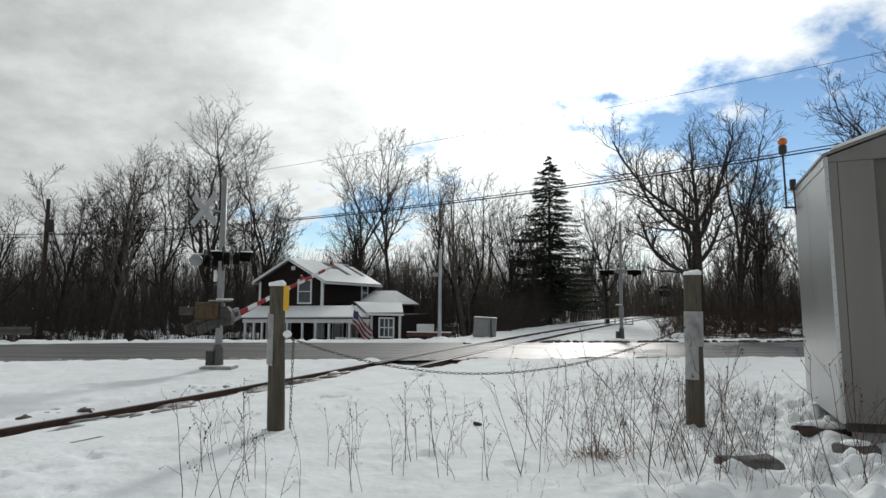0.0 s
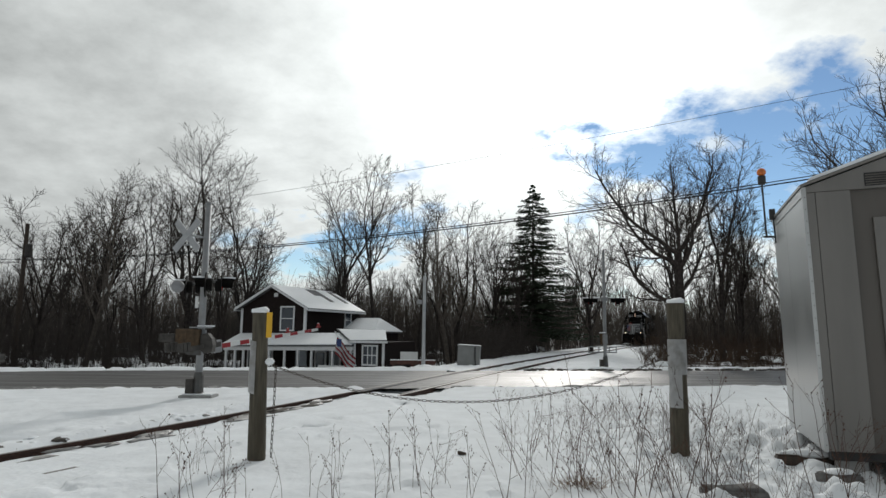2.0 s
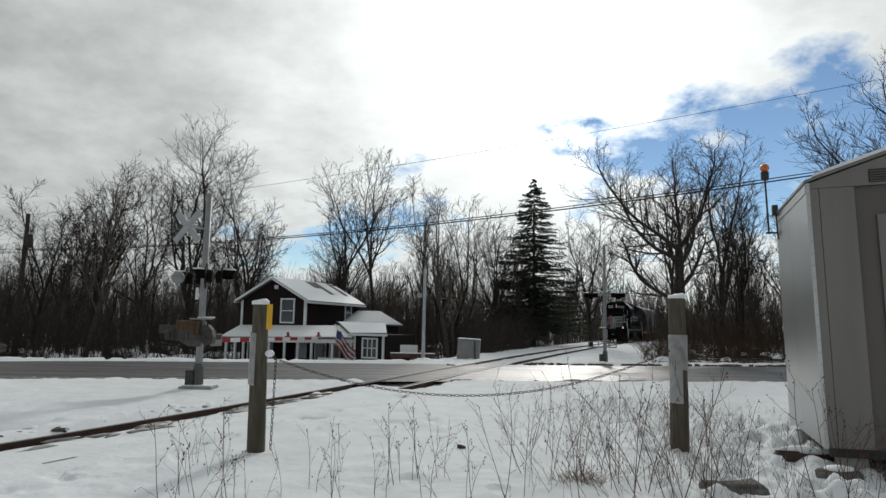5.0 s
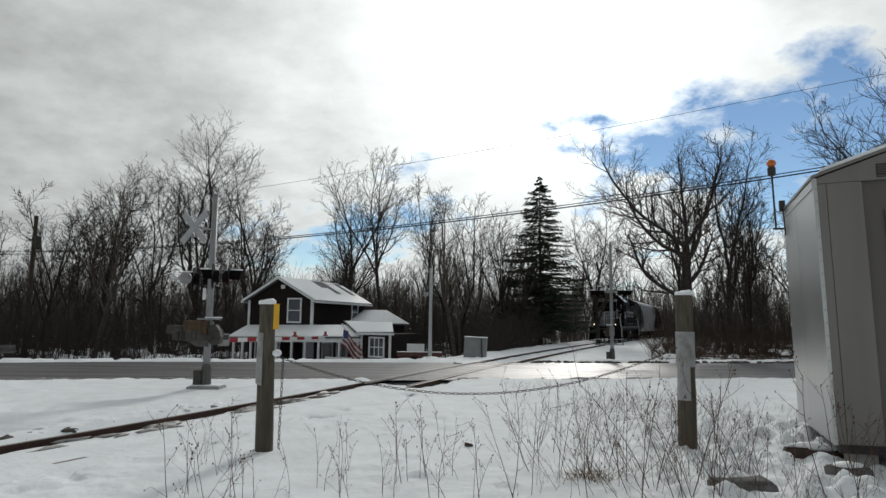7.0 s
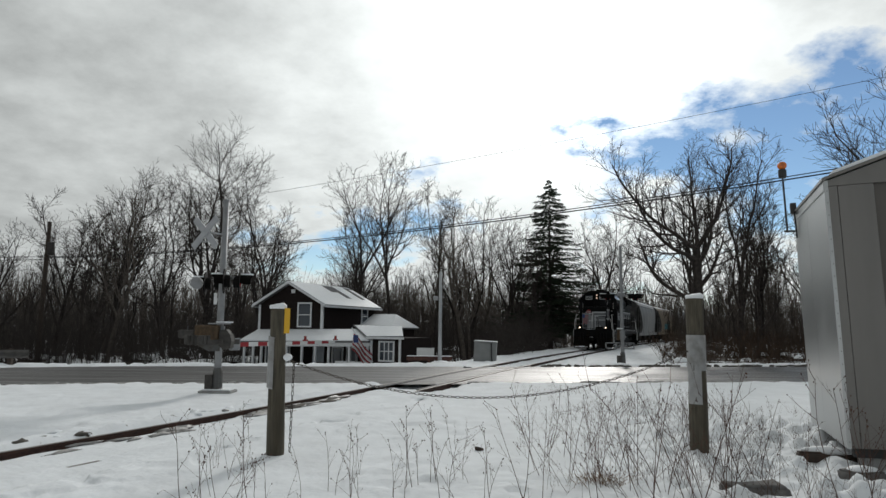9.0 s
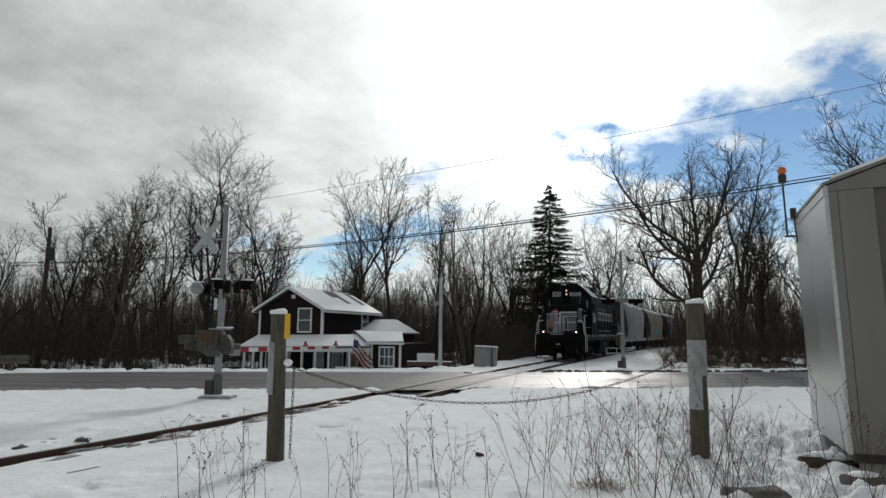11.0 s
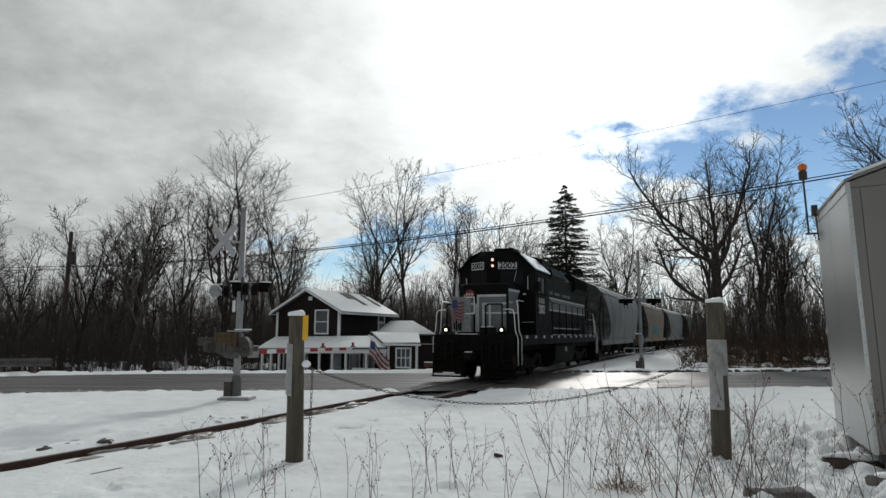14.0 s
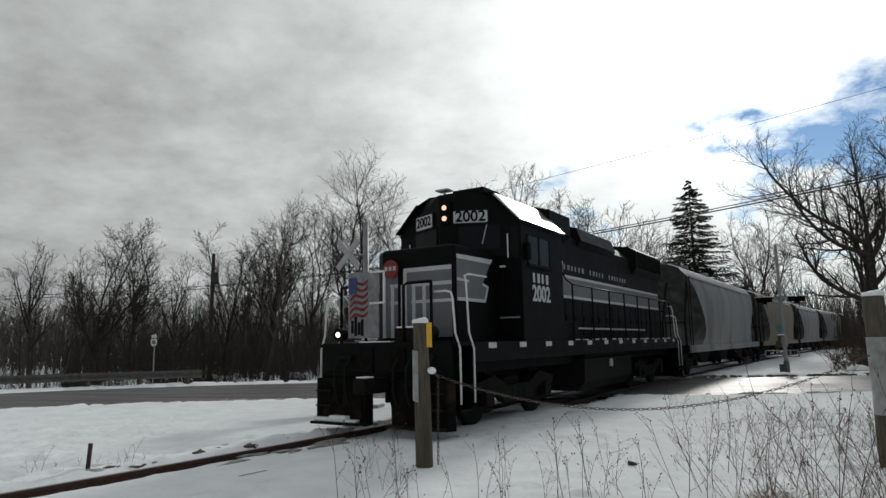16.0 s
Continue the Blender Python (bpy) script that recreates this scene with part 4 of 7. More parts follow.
        for word in (6, 5, 7):
            for k in range(word):
                w = (0.09, 0.13, 0.1, 0.07)[k % 4]
                part("letter_bar", B(x - w, x, *sorted((y, y + s * 0.008)), 3.35, 3.48), "letter_grey", hood)
                x -= 0.265
            x -= 0.36
        # stanchions and hand rail along the walkway
        rail = P("handrail", tube(bmesh.new(), [(-4.9, s * 1.3, 3.4), (-5.2, s * 1.42, 2.98), (-5.5, s * 1.46, 2.88), (-15.4, s * 1.46, 2.88)], 0.02, 6), "loco_black", smooth=True)
        for i in range(8):
            x = -5.48 - i * 1.39
            part("stanchion", tube(bmesh.new(), [(x, s * 1.46, 1.56), (x, s * 1.46, 2.9)], 0.022, 6), "loco_black", rail)
        P("walkway_pipe", tube(bmesh.new(), [(-5.2, s * 1.25, 1.85), (-12.5, s * 1.25, 1.85)], 0.025, 6), "galv")
        P("battery_box", B(-5.9, -4.95, *sorted((s * 1.0, s * 1.42)), 1.56, 2.0, bevel=0.02), "loco_black")
    P("end_stripe", B(-15.72, -15.7, -0.9, 0.9, 2.7, 3.3), "stripe_grey")
    rng = random.Random(17)
    for s in (-1, 1):
        for i in range(14):
            x, w = -5.6 - i * 0.72 + rng.uniform(-0.1, 0.1), rng.uniform(0.1, 0.3)
            P("deck_snow", B(x - w, x, *sorted((s * 1.44, s * 1.36)), 1.56, 1.56 + rng.uniform(0.015, 0.04), bevel=0.006), "snow_cap")
    # fuel tank, air tanks, bogies
    bm = bmesh.new()
    prism(bm, [(-1.4, 0.55), (-1.2, 0.32), (1.2, 0.32), (1.4, 0.55), (1.42, 1.1), (-1.42, 1.1)], "x", -10.2, -6.2)
    P("fuel_tank", bm, "under_black")
    for s in (-1, 1):
        P("air_tank", tube(bmesh.new(), [(-10.1, s * 1.2, 1.2), (-6.4, s * 1.2, 1.2)], 0.17, 12), "under_black")
        P("fuel_filler", B(-8.3, -8.1, *sorted((s * 1.36, s * 1.46)), 0.85, 1.05), "galv")
    truck(lo, -3.1)
    truck(lo, -13.4)
    return lo


# ---------------------------------------------------------------- covered hopper cars
HOPPER_L = 18.4


def make_hopper(key, label):
    car = thing("hopper_car", Matrix(), label, "freight car", "freight cars of the train")
    P = lambda name, bm, k, lb="", parent=car: part(name, bm, k, parent, lb)
    L = HOPPER_L
    half = [(1.46, 1.05), (1.5, 1.3), (1.55, 1.65), (1.58, 2.0), (1.60, 2.4), (1.60, 2.85), (1.58, 3.3), (1.54, 3.65), (1.42, 4.1), (1.15, 4.48), (0.7, 4.66), (0.0, 4.7)]
    ring = half + [(-y, z) for y, z in half[-2::-1]]
    # the side sheets end in a curve; the end sheet between them slopes in to the bays
    lead = lambda z: float(np.interp(z, (1.0, 1.3, 1.65, 2.0, 2.4, 2.85, 3.65, 4.1, 4.5, 4.7), (1.9, 2.55, 2.95, 3.05, 2.85, 2.4, 1.6, 1.05, 0.55, 0.5)))
    bm = bmesh.new()
    prev = None
    for f in (0.0, 0.02, 0.06, 0.2, 0.35, 0.5, 0.65, 0.8, 0.94, 0.98, 1.0):
        row = [bm.verts.new((-lead(z) - f * (L - 2 * lead(z)), y, z)) for y, z in ring]
        if prev:
            for k in range(len(row) - 1):
                bm.faces.new((prev[k], prev[k + 1], row[k + 1], row[k]))
        prev = row
    body = part("body", bm, key, car, smooth=True)
    for end in (0, 1):
        bm = bmesh.new()
        prev = None
        for y, z in half[:-1]:
            x = -lead(z) if end == 0 else -L + lead(z)
            row = [bm.verts.new((x, yy, z)) for yy in (y - 0.004, y * 0.5, -y * 0.5, -y + 0.004)]
            if prev:
                for k in range(3):
                    bm.faces.new((prev[k], prev[k + 1], row[k + 1], row[k]))
            prev = row
        # shade of the recessed end is coloured in, along with some stains
        part("end_sheet", bm, "hopper_shade_grime", car, "stained sloping end sheet with its recess shade in the colour", True)
    for s in (-1, 1):
        P("side_sill", B(-L + 0.15, -0.15, *sorted((s * 1.42, s * 1.58)), 0.98, 1.28, bevel=0.02), key)
        P("roof_edge", tube(bmesh.new(), [(-L + 1.2, s * 1.43, 4.1), (-1.2, s * 1.43, 4.1)], 0.05, 6), key)
        # ladders at the corners
        for x0 in (-0.75, -L + 0.35):
            bm = bmesh.new()
            for x in (x0, x0 + 0.4):
                tube(bm, [(x, s * 1.52, 1.1), (x, s * 1.52, 4.1)], 0.02, 5)
            for i in range(9):
                tube(bm, [(x0, s * 1.52, 1.2 + i * 0.34), (x0 + 0.4, s * 1.52, 1.2 + i * 0.34)], 0.014, 5)
            P("ladder", bm, "under_black")
    for x0 in (-0.16, -L + 0.16):
        bm = bmesh.new()
        for y in (-1.4, -0.5, 0.5, 1.4):
            tube(bm, [(x0, y, 1.2), (x0, y * 0.98, 2.2), (x0 - (1.1 if x0 > -1 else -1.1), y * 0.92, 3.9)], 0.04, 6)
        tube(bm, [(x0, -1.4, 2.2), (x0, 1.4, 2.2)], 0.025, 6)
        box(bm, x0 - 0.12, x0 + 0.12, -1.5, 1.5, 1.0, 1.28)
        P("end_frame", bm, "under_black")
        s = 1 if x0 > -1 else -1
        P("coupler", B(*sorted((x0, x0 + s * 0.85)), -0.11, 0.11, 0.74, 0.98, bevel=0.03), "rust_box")
    P("centre_sill", B(-L + 0.1, -0.1, -0.3, 0.3, 0.85, 1.1), "under_black")
    for i in range(3):
        x = -4.6 - i * 4.6
        # bay coloured near-black to give the darkness under the car
        P("hopper_bay", prism(bmesh.new(), [(x + 1.9, 1.26), (x + 0.4, 0.45), (x - 0.4, 0.45), (x - 1.9, 1.26)], "y", -1.1, 1.1), "under_black")
        P("outlet_gate", B(x - 0.45, x + 0.45, -0.7, 0.7, 0.34, 0.46), "under_black")
    bm = bmesh.new()
    box(bm, -L + 0.9, -0.9, -0.32, 0.32, 4.8, 4.83)
    for i in range(9):
        x = -1.2 - i * 2.0
        box(bm, x - 0.03, x + 0.03, -0.28, 0.28, 4.68, 4.8)
    P("roof_walk", bm, "galv", "grated steel roof walkway")
    for s in (-1, 1):
        P("roof_snow", prism(bmesh.new(), [(s * 1.12, 4.5), (s * 1.1, 4.54), (s * 0.74, 4.70), (s * 0.42, 4.71), (s * 0.42, 4.685), (s * 0.7, 4.67)], "x", -L + 0.9, -0.9), "snow_cap", "thin snow on the roof")
    for i in range(4):
        x = -2.8 - i * 4.2
        P("hatch", tube(bmesh.new(), [(x, 0.7, 4.62), (x, 0.7, 4.76)], 0.36, 14), key)
    truck(car, -1.75, base=1.73, r=0.46)
    truck(car, -L + 1.75, base=1.73, r=0.46)
    return car


LOCO = make_locomotive()
CARS = []
for _key, _label in (("hopper_grey", "pale grey covered hopper car with curved sides"), ("hopper_tan", "weathered tan covered hopper car with graffiti"),
                     ("hopper_grey", "pale grey covered hopper car with curved sides"), ("hopper_grey", "pale grey covered hopper car with curved sides"),
                     ("hopper_tan", "weathered tan covered hopper car")):
    _car = make_hopper(_key, _label)
    if "graffiti" in _label:
        for _i in range(9):
            _x, _r = -6.2 - _i * 0.55, random.Random(_i)
            _bm = bmesh.new()
            _pts = [(_x + 0.3 * math.cos(a * 1.3 + _i), 1.585 + 0.012, 2.1 + 0.4 * math.sin(a * 1.1 + _i * 2)) for a in range(6)]
            part("graffiti", tube(_bm, _pts, 0.05, 5), "paint_teal", _car)
    CARS.append(_car)


# ---------------------------------------------------------------- house beyond the road
def make_house():
    f, g = Vector((0.93, -0.36, 0)).normalized(), Vector((0.36, 0.93, 0)).normalized()
    m = Matrix.Translation((-7.5, 40, 0)) @ Matrix(((f.x, g.x, 0), (f.y, g.y, 0), (0, 0, 1))).to_4x4()
    ho = thing("house", m, "dark brown two-storey house with white trim and snowy roofs", "house")
    P = lambda name, bm, k, lb="", parent=ho: part(name, bm, k, parent, lb)
    Z0 = -1.75
    wall = P("wall", prism(bmesh.new(), [(-4.65, Z0), (0, Z0), (0, 3.0), (-2.33, 4.28), (-4.65, 3.0)], "y", 0, 7.1), "siding", "dark brown clapboard wall")
    low = P("wall", B(0.0, 4.6, 0.0, 5.0, Z0, 0.95), "siding")
    bump = P("wall", B(4.62, 6.4, -2.2, 2.4, Z0, 0.98), "siding")
    rear = P("wall", B(0.0, 2.35, 5.0, 9.0, Z0, 1.5), "siding")
    # clapboards on the walls that face the road
    for x0, x1, y, z0, z1 in ((-4.6, -0.05, -0.006, 1.45, 2.95), (4.7, 6.35, -2.206, -1.2, 0.9)):
        bm = bmesh.new()
        z = z0
        while z < z1:
            prism(bm, [(y + 0.004, z), (y - 0.016, z), (y + 0.004, z + 0.13)], "x", x0, x1)
            z += 0.15
        part("clapboard", bm, "siding", wall if y > -1 else bump)["kind"] = "stuff"
    # main roof, snow on it, white verges
    def slab(name, quad, t, key, parent, label=""):
        bm = bmesh.new()
        lo = [bm.verts.new(v) for v in quad]
        n = (Vector(quad[1]) - Vector(quad[0])).cross(Vector(quad[3]) - Vector(quad[0])).normalized()
        n = n if n.z > 0 else -n
        hi = [bm.verts.new(Vector(v) + n * t) for v in quad]
        bm.faces.new(lo)
        bm.faces.new(hi[::-1])
        for i in range(4):
            bm.faces.new((lo[i], hi[i], hi[(i + 1) % 4], lo[(i + 1) % 4]))
        return part(name, bm, key, parent, label)
    roof = None
    for s, e in ((1, 0.42), (-1, -5.0)):
        q = [(-2.33, -0.35, 4.31), (e, -0.35, 2.83), (e, 7.4, 2.83), (-2.33, 7.4, 4.31)]
        r = slab("roof", q, 0.1, "shingle", ho, "shingled gable roof under snow")
        if s > 0:
            pts = lambda a, b, y0, y1: [tuple(Vector((-2.33 + (e + 2.33) * a, y0, 4.31 - 1.48 * a + 0.104))), (-2.33 + (e + 2.33) * b, y0, 4.31 - 1.48 * b + 0.104),
                                        (-2.33 + (e + 2.33) * b, y1, 4.31 - 1.48 * b + 0.104), (-2.33 + (e + 2.33) * a, y1, 4.31 - 1.48 * a + 0.104)]
            for a, b, y0, y1 in ((0, 1, -0.35, 3.3), (0.62, 1, 3.3, 7.4), (0, 0.62, 4.9, 6.2), (0.1, 0.62, 6.9, 7.4), (0.35, 0.62, 3.3, 4.1)):
                slab("roof_snow", pts(a, b, y0, y1), 0.045, "snow_cap", r, "melting snow on the shingles")
        else:
            slab("roof_snow", [(-2.33, -0.35, 4.414), (e, -0.35, 2.934), (e, 7.4, 2.934), (-2.33, 7.4, 4.414)], 0.045, "snow_cap", r)
        part("fascia", prism(bmesh.new(), [(-2.33, 4.28), (-2.33, 4.4), (e, 2.92), (e, 2.80)], "y", -0.40, -0.352), "trim_white", r)
        part("gutter", B(*sorted((e, e + s * 0.08)), -0.35, 7.4, 2.78, 2.9), "trim_white", r)
    for x, y, z0, z1 in ((-4.66, -0.01, 1.3, 2.95), (0.0, -0.01, 1.3, 2.95)):
        P("corner_board", B(x - 0.08, x + 0.08, y - 0.03, y + 0.1, z0, z1), "trim_white")
    # windows
    def window(x0, x1, z0, z1, y, cols=1, rows=2, side=False, x=0.0):
        def bx(a0, a1, d0, d1, c0, c1):
            return (B(x + min(-d0, -d1), x + max(-d0, -d1), a0, a1, c0, c1) if side else B(a0, a1, y + d0, y + d1, c0, c1))
        w = P("window", bx(x0, x1, -0.03, 0.02, z0, z1), "window_glass", "white-framed sash window")
        bmf = bmesh.new()
        def add(a0, a1, d0, d1, c0, c1):
            if side:
                box(bmf, x + min(-d0, -d1), x + max(-d0, -d1), a0, a1, c0, c1)
            else:
                box(bmf, a0, a1, y + d0, y + d1, c0, c1)
        t = 0.09
        add(x0 - t, x0, -0.07, 0.0, z0 - t, z1 + t)
        add(x1, x1 + t, -0.07, 0.0, z0 - t, z1 + t)
        add(x0, x1, -0.07, 0.0, z1, z1 + t)
        add(x0, x1, -0.07, 0.0, z0 - t, z0)
        for i in range(1, cols):
            a = x0 + (x1 - x0) * i / cols
            add(a - 0.025, a + 0.025, -0.055, -0.03, z0, z1)
        for i in range(1, rows):
            c = z0 + (z1 - z0) * i / rows
            add(x0, x1, -0.055, -0.03, c - 0.025, c + 0.025)
        part("window_frame", bmf, "trim_white", w)
    window(-1.68, -0.82, 1.62, 3.0, 0.0)
    window(5.2, 6.0, -0.22, 0.74, -2.2, 3, 2)
    window(5.16, 5.92, 1.82, 2.82, 0.0, 1, 2, True, 0.0)
    for a in (-4.0, -2.9, 0.9, 1.9, 3.3):
        window(a, a + 0.62, -0.75, 0.3, 0.0, 1, 1)
    P("vent", B(-2.3, -2.02, -0.03, 0.02, 3.68, 3.92), "trim_white")
    P("door", B(-0.55, 0.25, -0.05, 0.01, Z0 + 0.4, 0.35), "door_pale", "pale blue front door")
    # porch
    po = slab("porch_roof", [(-4.75, 0.0, 1.24), (4.6, 0.0, 1.36), (4.6, -2.45, 0.74), (-4.25, -2.45, 0.58)], 0.08, "shingle", ho, "shallow porch roof under snow")
    slab("porch_snow", [(-4.75, 0.0, 1.323), (4.6, 0.0, 1.443), (4.6, -2.47, 0.82), (-4.25, -2.47, 0.66)], 0.05, "snow_cap", po)
    bm = bmesh.new()
    prism(bm, [(-4.1, 0.36), (4.6, 0.50), (4.6, 0.72), (-4.1, 0.58)], "y", -2.38, -2.22)
    P("porch_beam", bm, "trim_white", "white porch beam")
    for x in (-3.95, -3.3, -2.7, -0.9, 0.15, 1.05, 1.95, 3.3, 4.45):
        P("porch_post", B(x - 0.06, x + 0.06, -2.36, -2.24, Z0, 0.55, bevel=0.01), "trim_white", "white porch post")
    P("porch_floor", B(-4.2, 4.6, -2.4, 0.0, Z0, Z0 + 0.35), "concrete")
    P("porch_railing", B(2.4, 4.4, -2.33, -2.27, Z0 + 0.4, -0.35), "trim_white", "low white porch wall")
    P("step_box", B(1.4, 1.9, -2.7, -2.4, Z0 + 0.2, -0.42), "seam_dark")
    # bump-out and rear roofs
    br = slab("roof", [(4.45, -2.42, 0.98), (6.7, -2.42, 1.02), (5.2, 0.6, 1.60), (1.9, 0.6, 1.64)], 0.08, "shingle", ho)
    slab("roof_snow", [(4.45, -2.42, 1.064), (6.7, -2.42, 1.104), (5.35, 0.3, 1.63), (2.2, 0.3, 1.66)], 0.04, "snow_cap", br)
    part("fascia", B(4.4, 6.75, -2.48, -2.43, 0.93, 1.05), "trim_white", br)
    rr = slab("roof", [(-0.1, 7.0, 2.38), (1.75, 7.0, 2.38), (2.6, 4.6, 1.48), (-0.1, 4.6, 1.48)], 0.08, "shingle", ho)
    slab("roof_snow", [(-0.1, 7.0, 2.465), (1.75, 7.0, 2.465), (2.6, 4.6, 1.565), (-0.1, 4.6, 1.565)], 0.06, "snow_cap", rr)
    slab("roof", [(1.75, 7.0, 2.38), (2.6, 4.6, 1.48), (2.6, 9.3, 1.45), (1.8, 7.05, 2.38)], 0.08, "shingle", ho)
    slab("roof_snow", [(1.75, 7.0, 2.468), (2.6, 4.6, 1.568), (2.6, 9.3, 1.538), (1.8, 7.05, 2.468)], 0.04, "snow_cap", rr)
    part("fascia", B(-0.1, 2.62, 4.53, 4.59, 1.40, 1.56), "trim_white", rr)
    slab("roof", [(-0.1, 7.0, 2.38), (1.75, 7.0, 2.38), (2.6, 9.3, 1.45), (-0.1, 9.3, 1.45)], 0.08, "shingle", ho)
    for x, y in ((4.66, -2.2), (6.4, -2.2), (2.35, 5.0)):
        P("corner_board", B(x - 0.06, x + 0.06, y - 0.05, y + 0.05, Z0, 0.95), "trim_white")
    # flag on the porch
    fl = thing("flag", m @ pose(4.55, -2.6, 0.42) @ Matrix.Scale(1.5, 4), "striped flag on a slanting pole fixed to the porch", "flag")
    part("flag_pole", tube(bmesh.new(), [(0.25, 0.05, -0.5), (-0.45, -0.35, 0.75)], 0.02, 6), "trim_white", fl)
    for i in range(7):
        bm = bmesh.new()
        rows = []
        for k in range(7):
            x = -0.38 + 0.13 * k
            zt = 0.55 - 0.125 * k - i * 0.085 + 0.02 * math.sin(k * 1.3)
            y = -0.33 + 0.06 * math.sin(k * 1.1) - 0.02 * i
            rows.append((bm.verts.new((x, y, zt)), bm.verts.new((x + 0.02, y - 0.02, zt - 0.085))))
        for a, b in zip(rows, rows[1:]):
            bm.faces.new((a[0], b[0], b[1], a[1]))
        bmesh.ops.solidify(bm, geom=list(bm.faces), thickness=0.006)
        part("stripe", bm, "flag_red" if i % 2 == 0 else "flag_white", fl)
    part("canton", B(-0.36, -0.16, -0.38, -0.36, 0.2, 0.48), "flag_blue", fl)


make_house()


# ---------------------------------------------------------------- equipment shed beside the line
def make_shed():
    d, r = Vector((0.363, 0.932, 0)), Vector((0.932, -0.363, 0))
    m = Matrix.Translation((4.72, 7.6, 0)) @ Matrix(((r.x, d.x, 0), (r.y, d.y, 0), (0, 0, 1))).to_4x4() @ pose(0, 0, 0, 0, -1.3, 0)
    sh = thing("equipment_shed", m, "aluminium-clad railway equipment shed with gabled roof on blocks", "shed")
    P = lambda name, bm, k, lb="", parent=sh: part(name, bm, k, parent, lb)
    W, D, Z0, Z1, ZR = 2.5, 2.46, 0.25, 3.42, 3.84
    bm = bmesh.new()
    prism(bm, [(0.02, Z0), (W - 0.02, Z0), (W - 0.02, Z1), (W / 2, ZR), (0.02, Z1)], "y", 0.06, D - 0.02)
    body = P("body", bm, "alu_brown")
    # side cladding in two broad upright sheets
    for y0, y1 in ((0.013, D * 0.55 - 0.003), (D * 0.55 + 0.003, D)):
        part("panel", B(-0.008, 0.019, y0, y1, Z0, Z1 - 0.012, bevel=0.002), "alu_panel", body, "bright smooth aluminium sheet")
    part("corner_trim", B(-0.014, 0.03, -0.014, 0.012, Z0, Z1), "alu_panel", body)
    # front sheets darker than the side: this face's shade is in the colour
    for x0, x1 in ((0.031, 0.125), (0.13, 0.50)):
        part("panel", B(x0, x1, -0.008, 0.058, Z0 + 0.01, Z1 - 0.075, bevel=0.004), "alu_shaded", body, "warm grey sheet with the front's shade in its colour")
    part("panel", B(1.68, W - 0.03, -0.008, 0.058, Z0 + 0.01, Z1 - 0.075, bevel=0.004), "alu_shaded", body)
    gs = part("gable_sheet", prism(bmesh.new(), [(0.031, Z1 - 0.07), (W - 0.03, Z1 - 0.07), (W - 0.03, Z1), (W / 2, ZR - 0.012), (0.031, Z1)], "y", -0.006, 0.058), "alu_shaded", body)
    part("gable_vent", B(0.66, 1.10, -0.014, -0.007, Z1 - 0.04, Z1 + 0.12), "seam_dark", gs, "dark louvred vent")
    for k in range(5):
        part("louvre", B(0.67, 1.09, -0.026, -0.0145, Z1 - 0.03 + k * 0.029, Z1 - 0.018 + k * 0.029), "alu_brown", gs)
    dr = part("door", B(0.72, 1.48, 0.02, 0.058, Z0 + 0.06, 3.0, bevel=0.008), "alu_shaded", body, "grey metal door set back in its frame")
    part("door_handle", B(0.80, 0.84, -0.02, 0.018, 1.45, 1.62, bevel=0.008), "seam_dark", dr)
    # rivets down the corner
    for k in range(22):
        part("rivet", disc(bmesh.new(), (0.012, -0.016, Z0 + 0.08 + k * 0.148), (0, 1, 0), 0.007, 0.004, 6), "alu_shaded", body)
    roof = P("roof", prism(bmesh.new(), [(-0.035, Z1 - 0.005), (-0.035, Z1 + 0.03), (W / 2, ZR + 0.04), (W + 0.035, Z1 + 0.03), (W + 0.035, Z1 - 0.005), (W / 2, ZR)], "y", -0.05, D + 0.04), "alu_shaded")
    part("eave_strip", B(-0.02, -0.0105, 0.0, D, Z1 - 0.12, Z1 - 0.006), "alu_panel", roof)
    bm = bmesh.new()
    rows = []
    for i in range(25):
        f = i / 24
        y = -0.045 + (D + 0.06) * f
        lip = 0.012 * noise.noise((y * 4.0, 0.0, 3.0))
        rows.append([bm.verts.new(v) for v in ((0.05 + 3 * lip, y, Z1 + 0.062), (0.09 + lip, y, Z1 + 0.115 + lip), (W * 0.25, y, (Z1 + ZR) / 2 + 0.085), (W / 2, y, ZR + 0.085), (W / 2, y, ZR + 0.043))])
    for a, b in zip(rows, rows[1:]):
        for k in range(4):
            bm.faces.new((a[k], a[k + 1], b[k + 1], b[k]))
    bm.faces.new(rows[0])
    bm.faces.new(rows[-1][::-1])
    part("roof_snow", bm, "snow_cap", roof, "snow lying on the roof", True)
    for x in (0.15, W - 0.35):
        for y in (0.1, D - 0.4):
            P("block", B(x, x + 0.3, y, y + 0.3, -0.15, Z0, bevel=0.02), "concrete")
    P("skid", B(0.06, W - 0.06, 0.05, 0.2, Z0 - 0.1, Z0), "seam_dark")
    bm = bmesh.new()
    tube(bm, [(-0.03, D - 0.25, Z1 - 0.4), (-0.04, D - 0.25, Z1 + 0.12)], 0.012, 6)
    box(bm, -0.09, -0.01, D - 0.3, D - 0.2, Z1 - 0.02, Z1 + 0.14, 0.01)
    P("sensor", bm, "seam_dark")
    # warning beacon on a thin pole
    be = thing("beacon", Matrix.Translation((5.37, 9.9, -0.17)), "amber warning beacon on a thin black pole at the shed", "beacon")
    part("pole", tube(bmesh.new(), [(0.03, 0, 3.3), (0.0, 0, 4.18)], 0.015, 8), "seam_dark", be)
    part("bracket", tube(bmesh.new(), [(-0.02, 0, 3.32), (0.3, -0.06, 3.32)], 0.016, 6), "seam_dark", be)
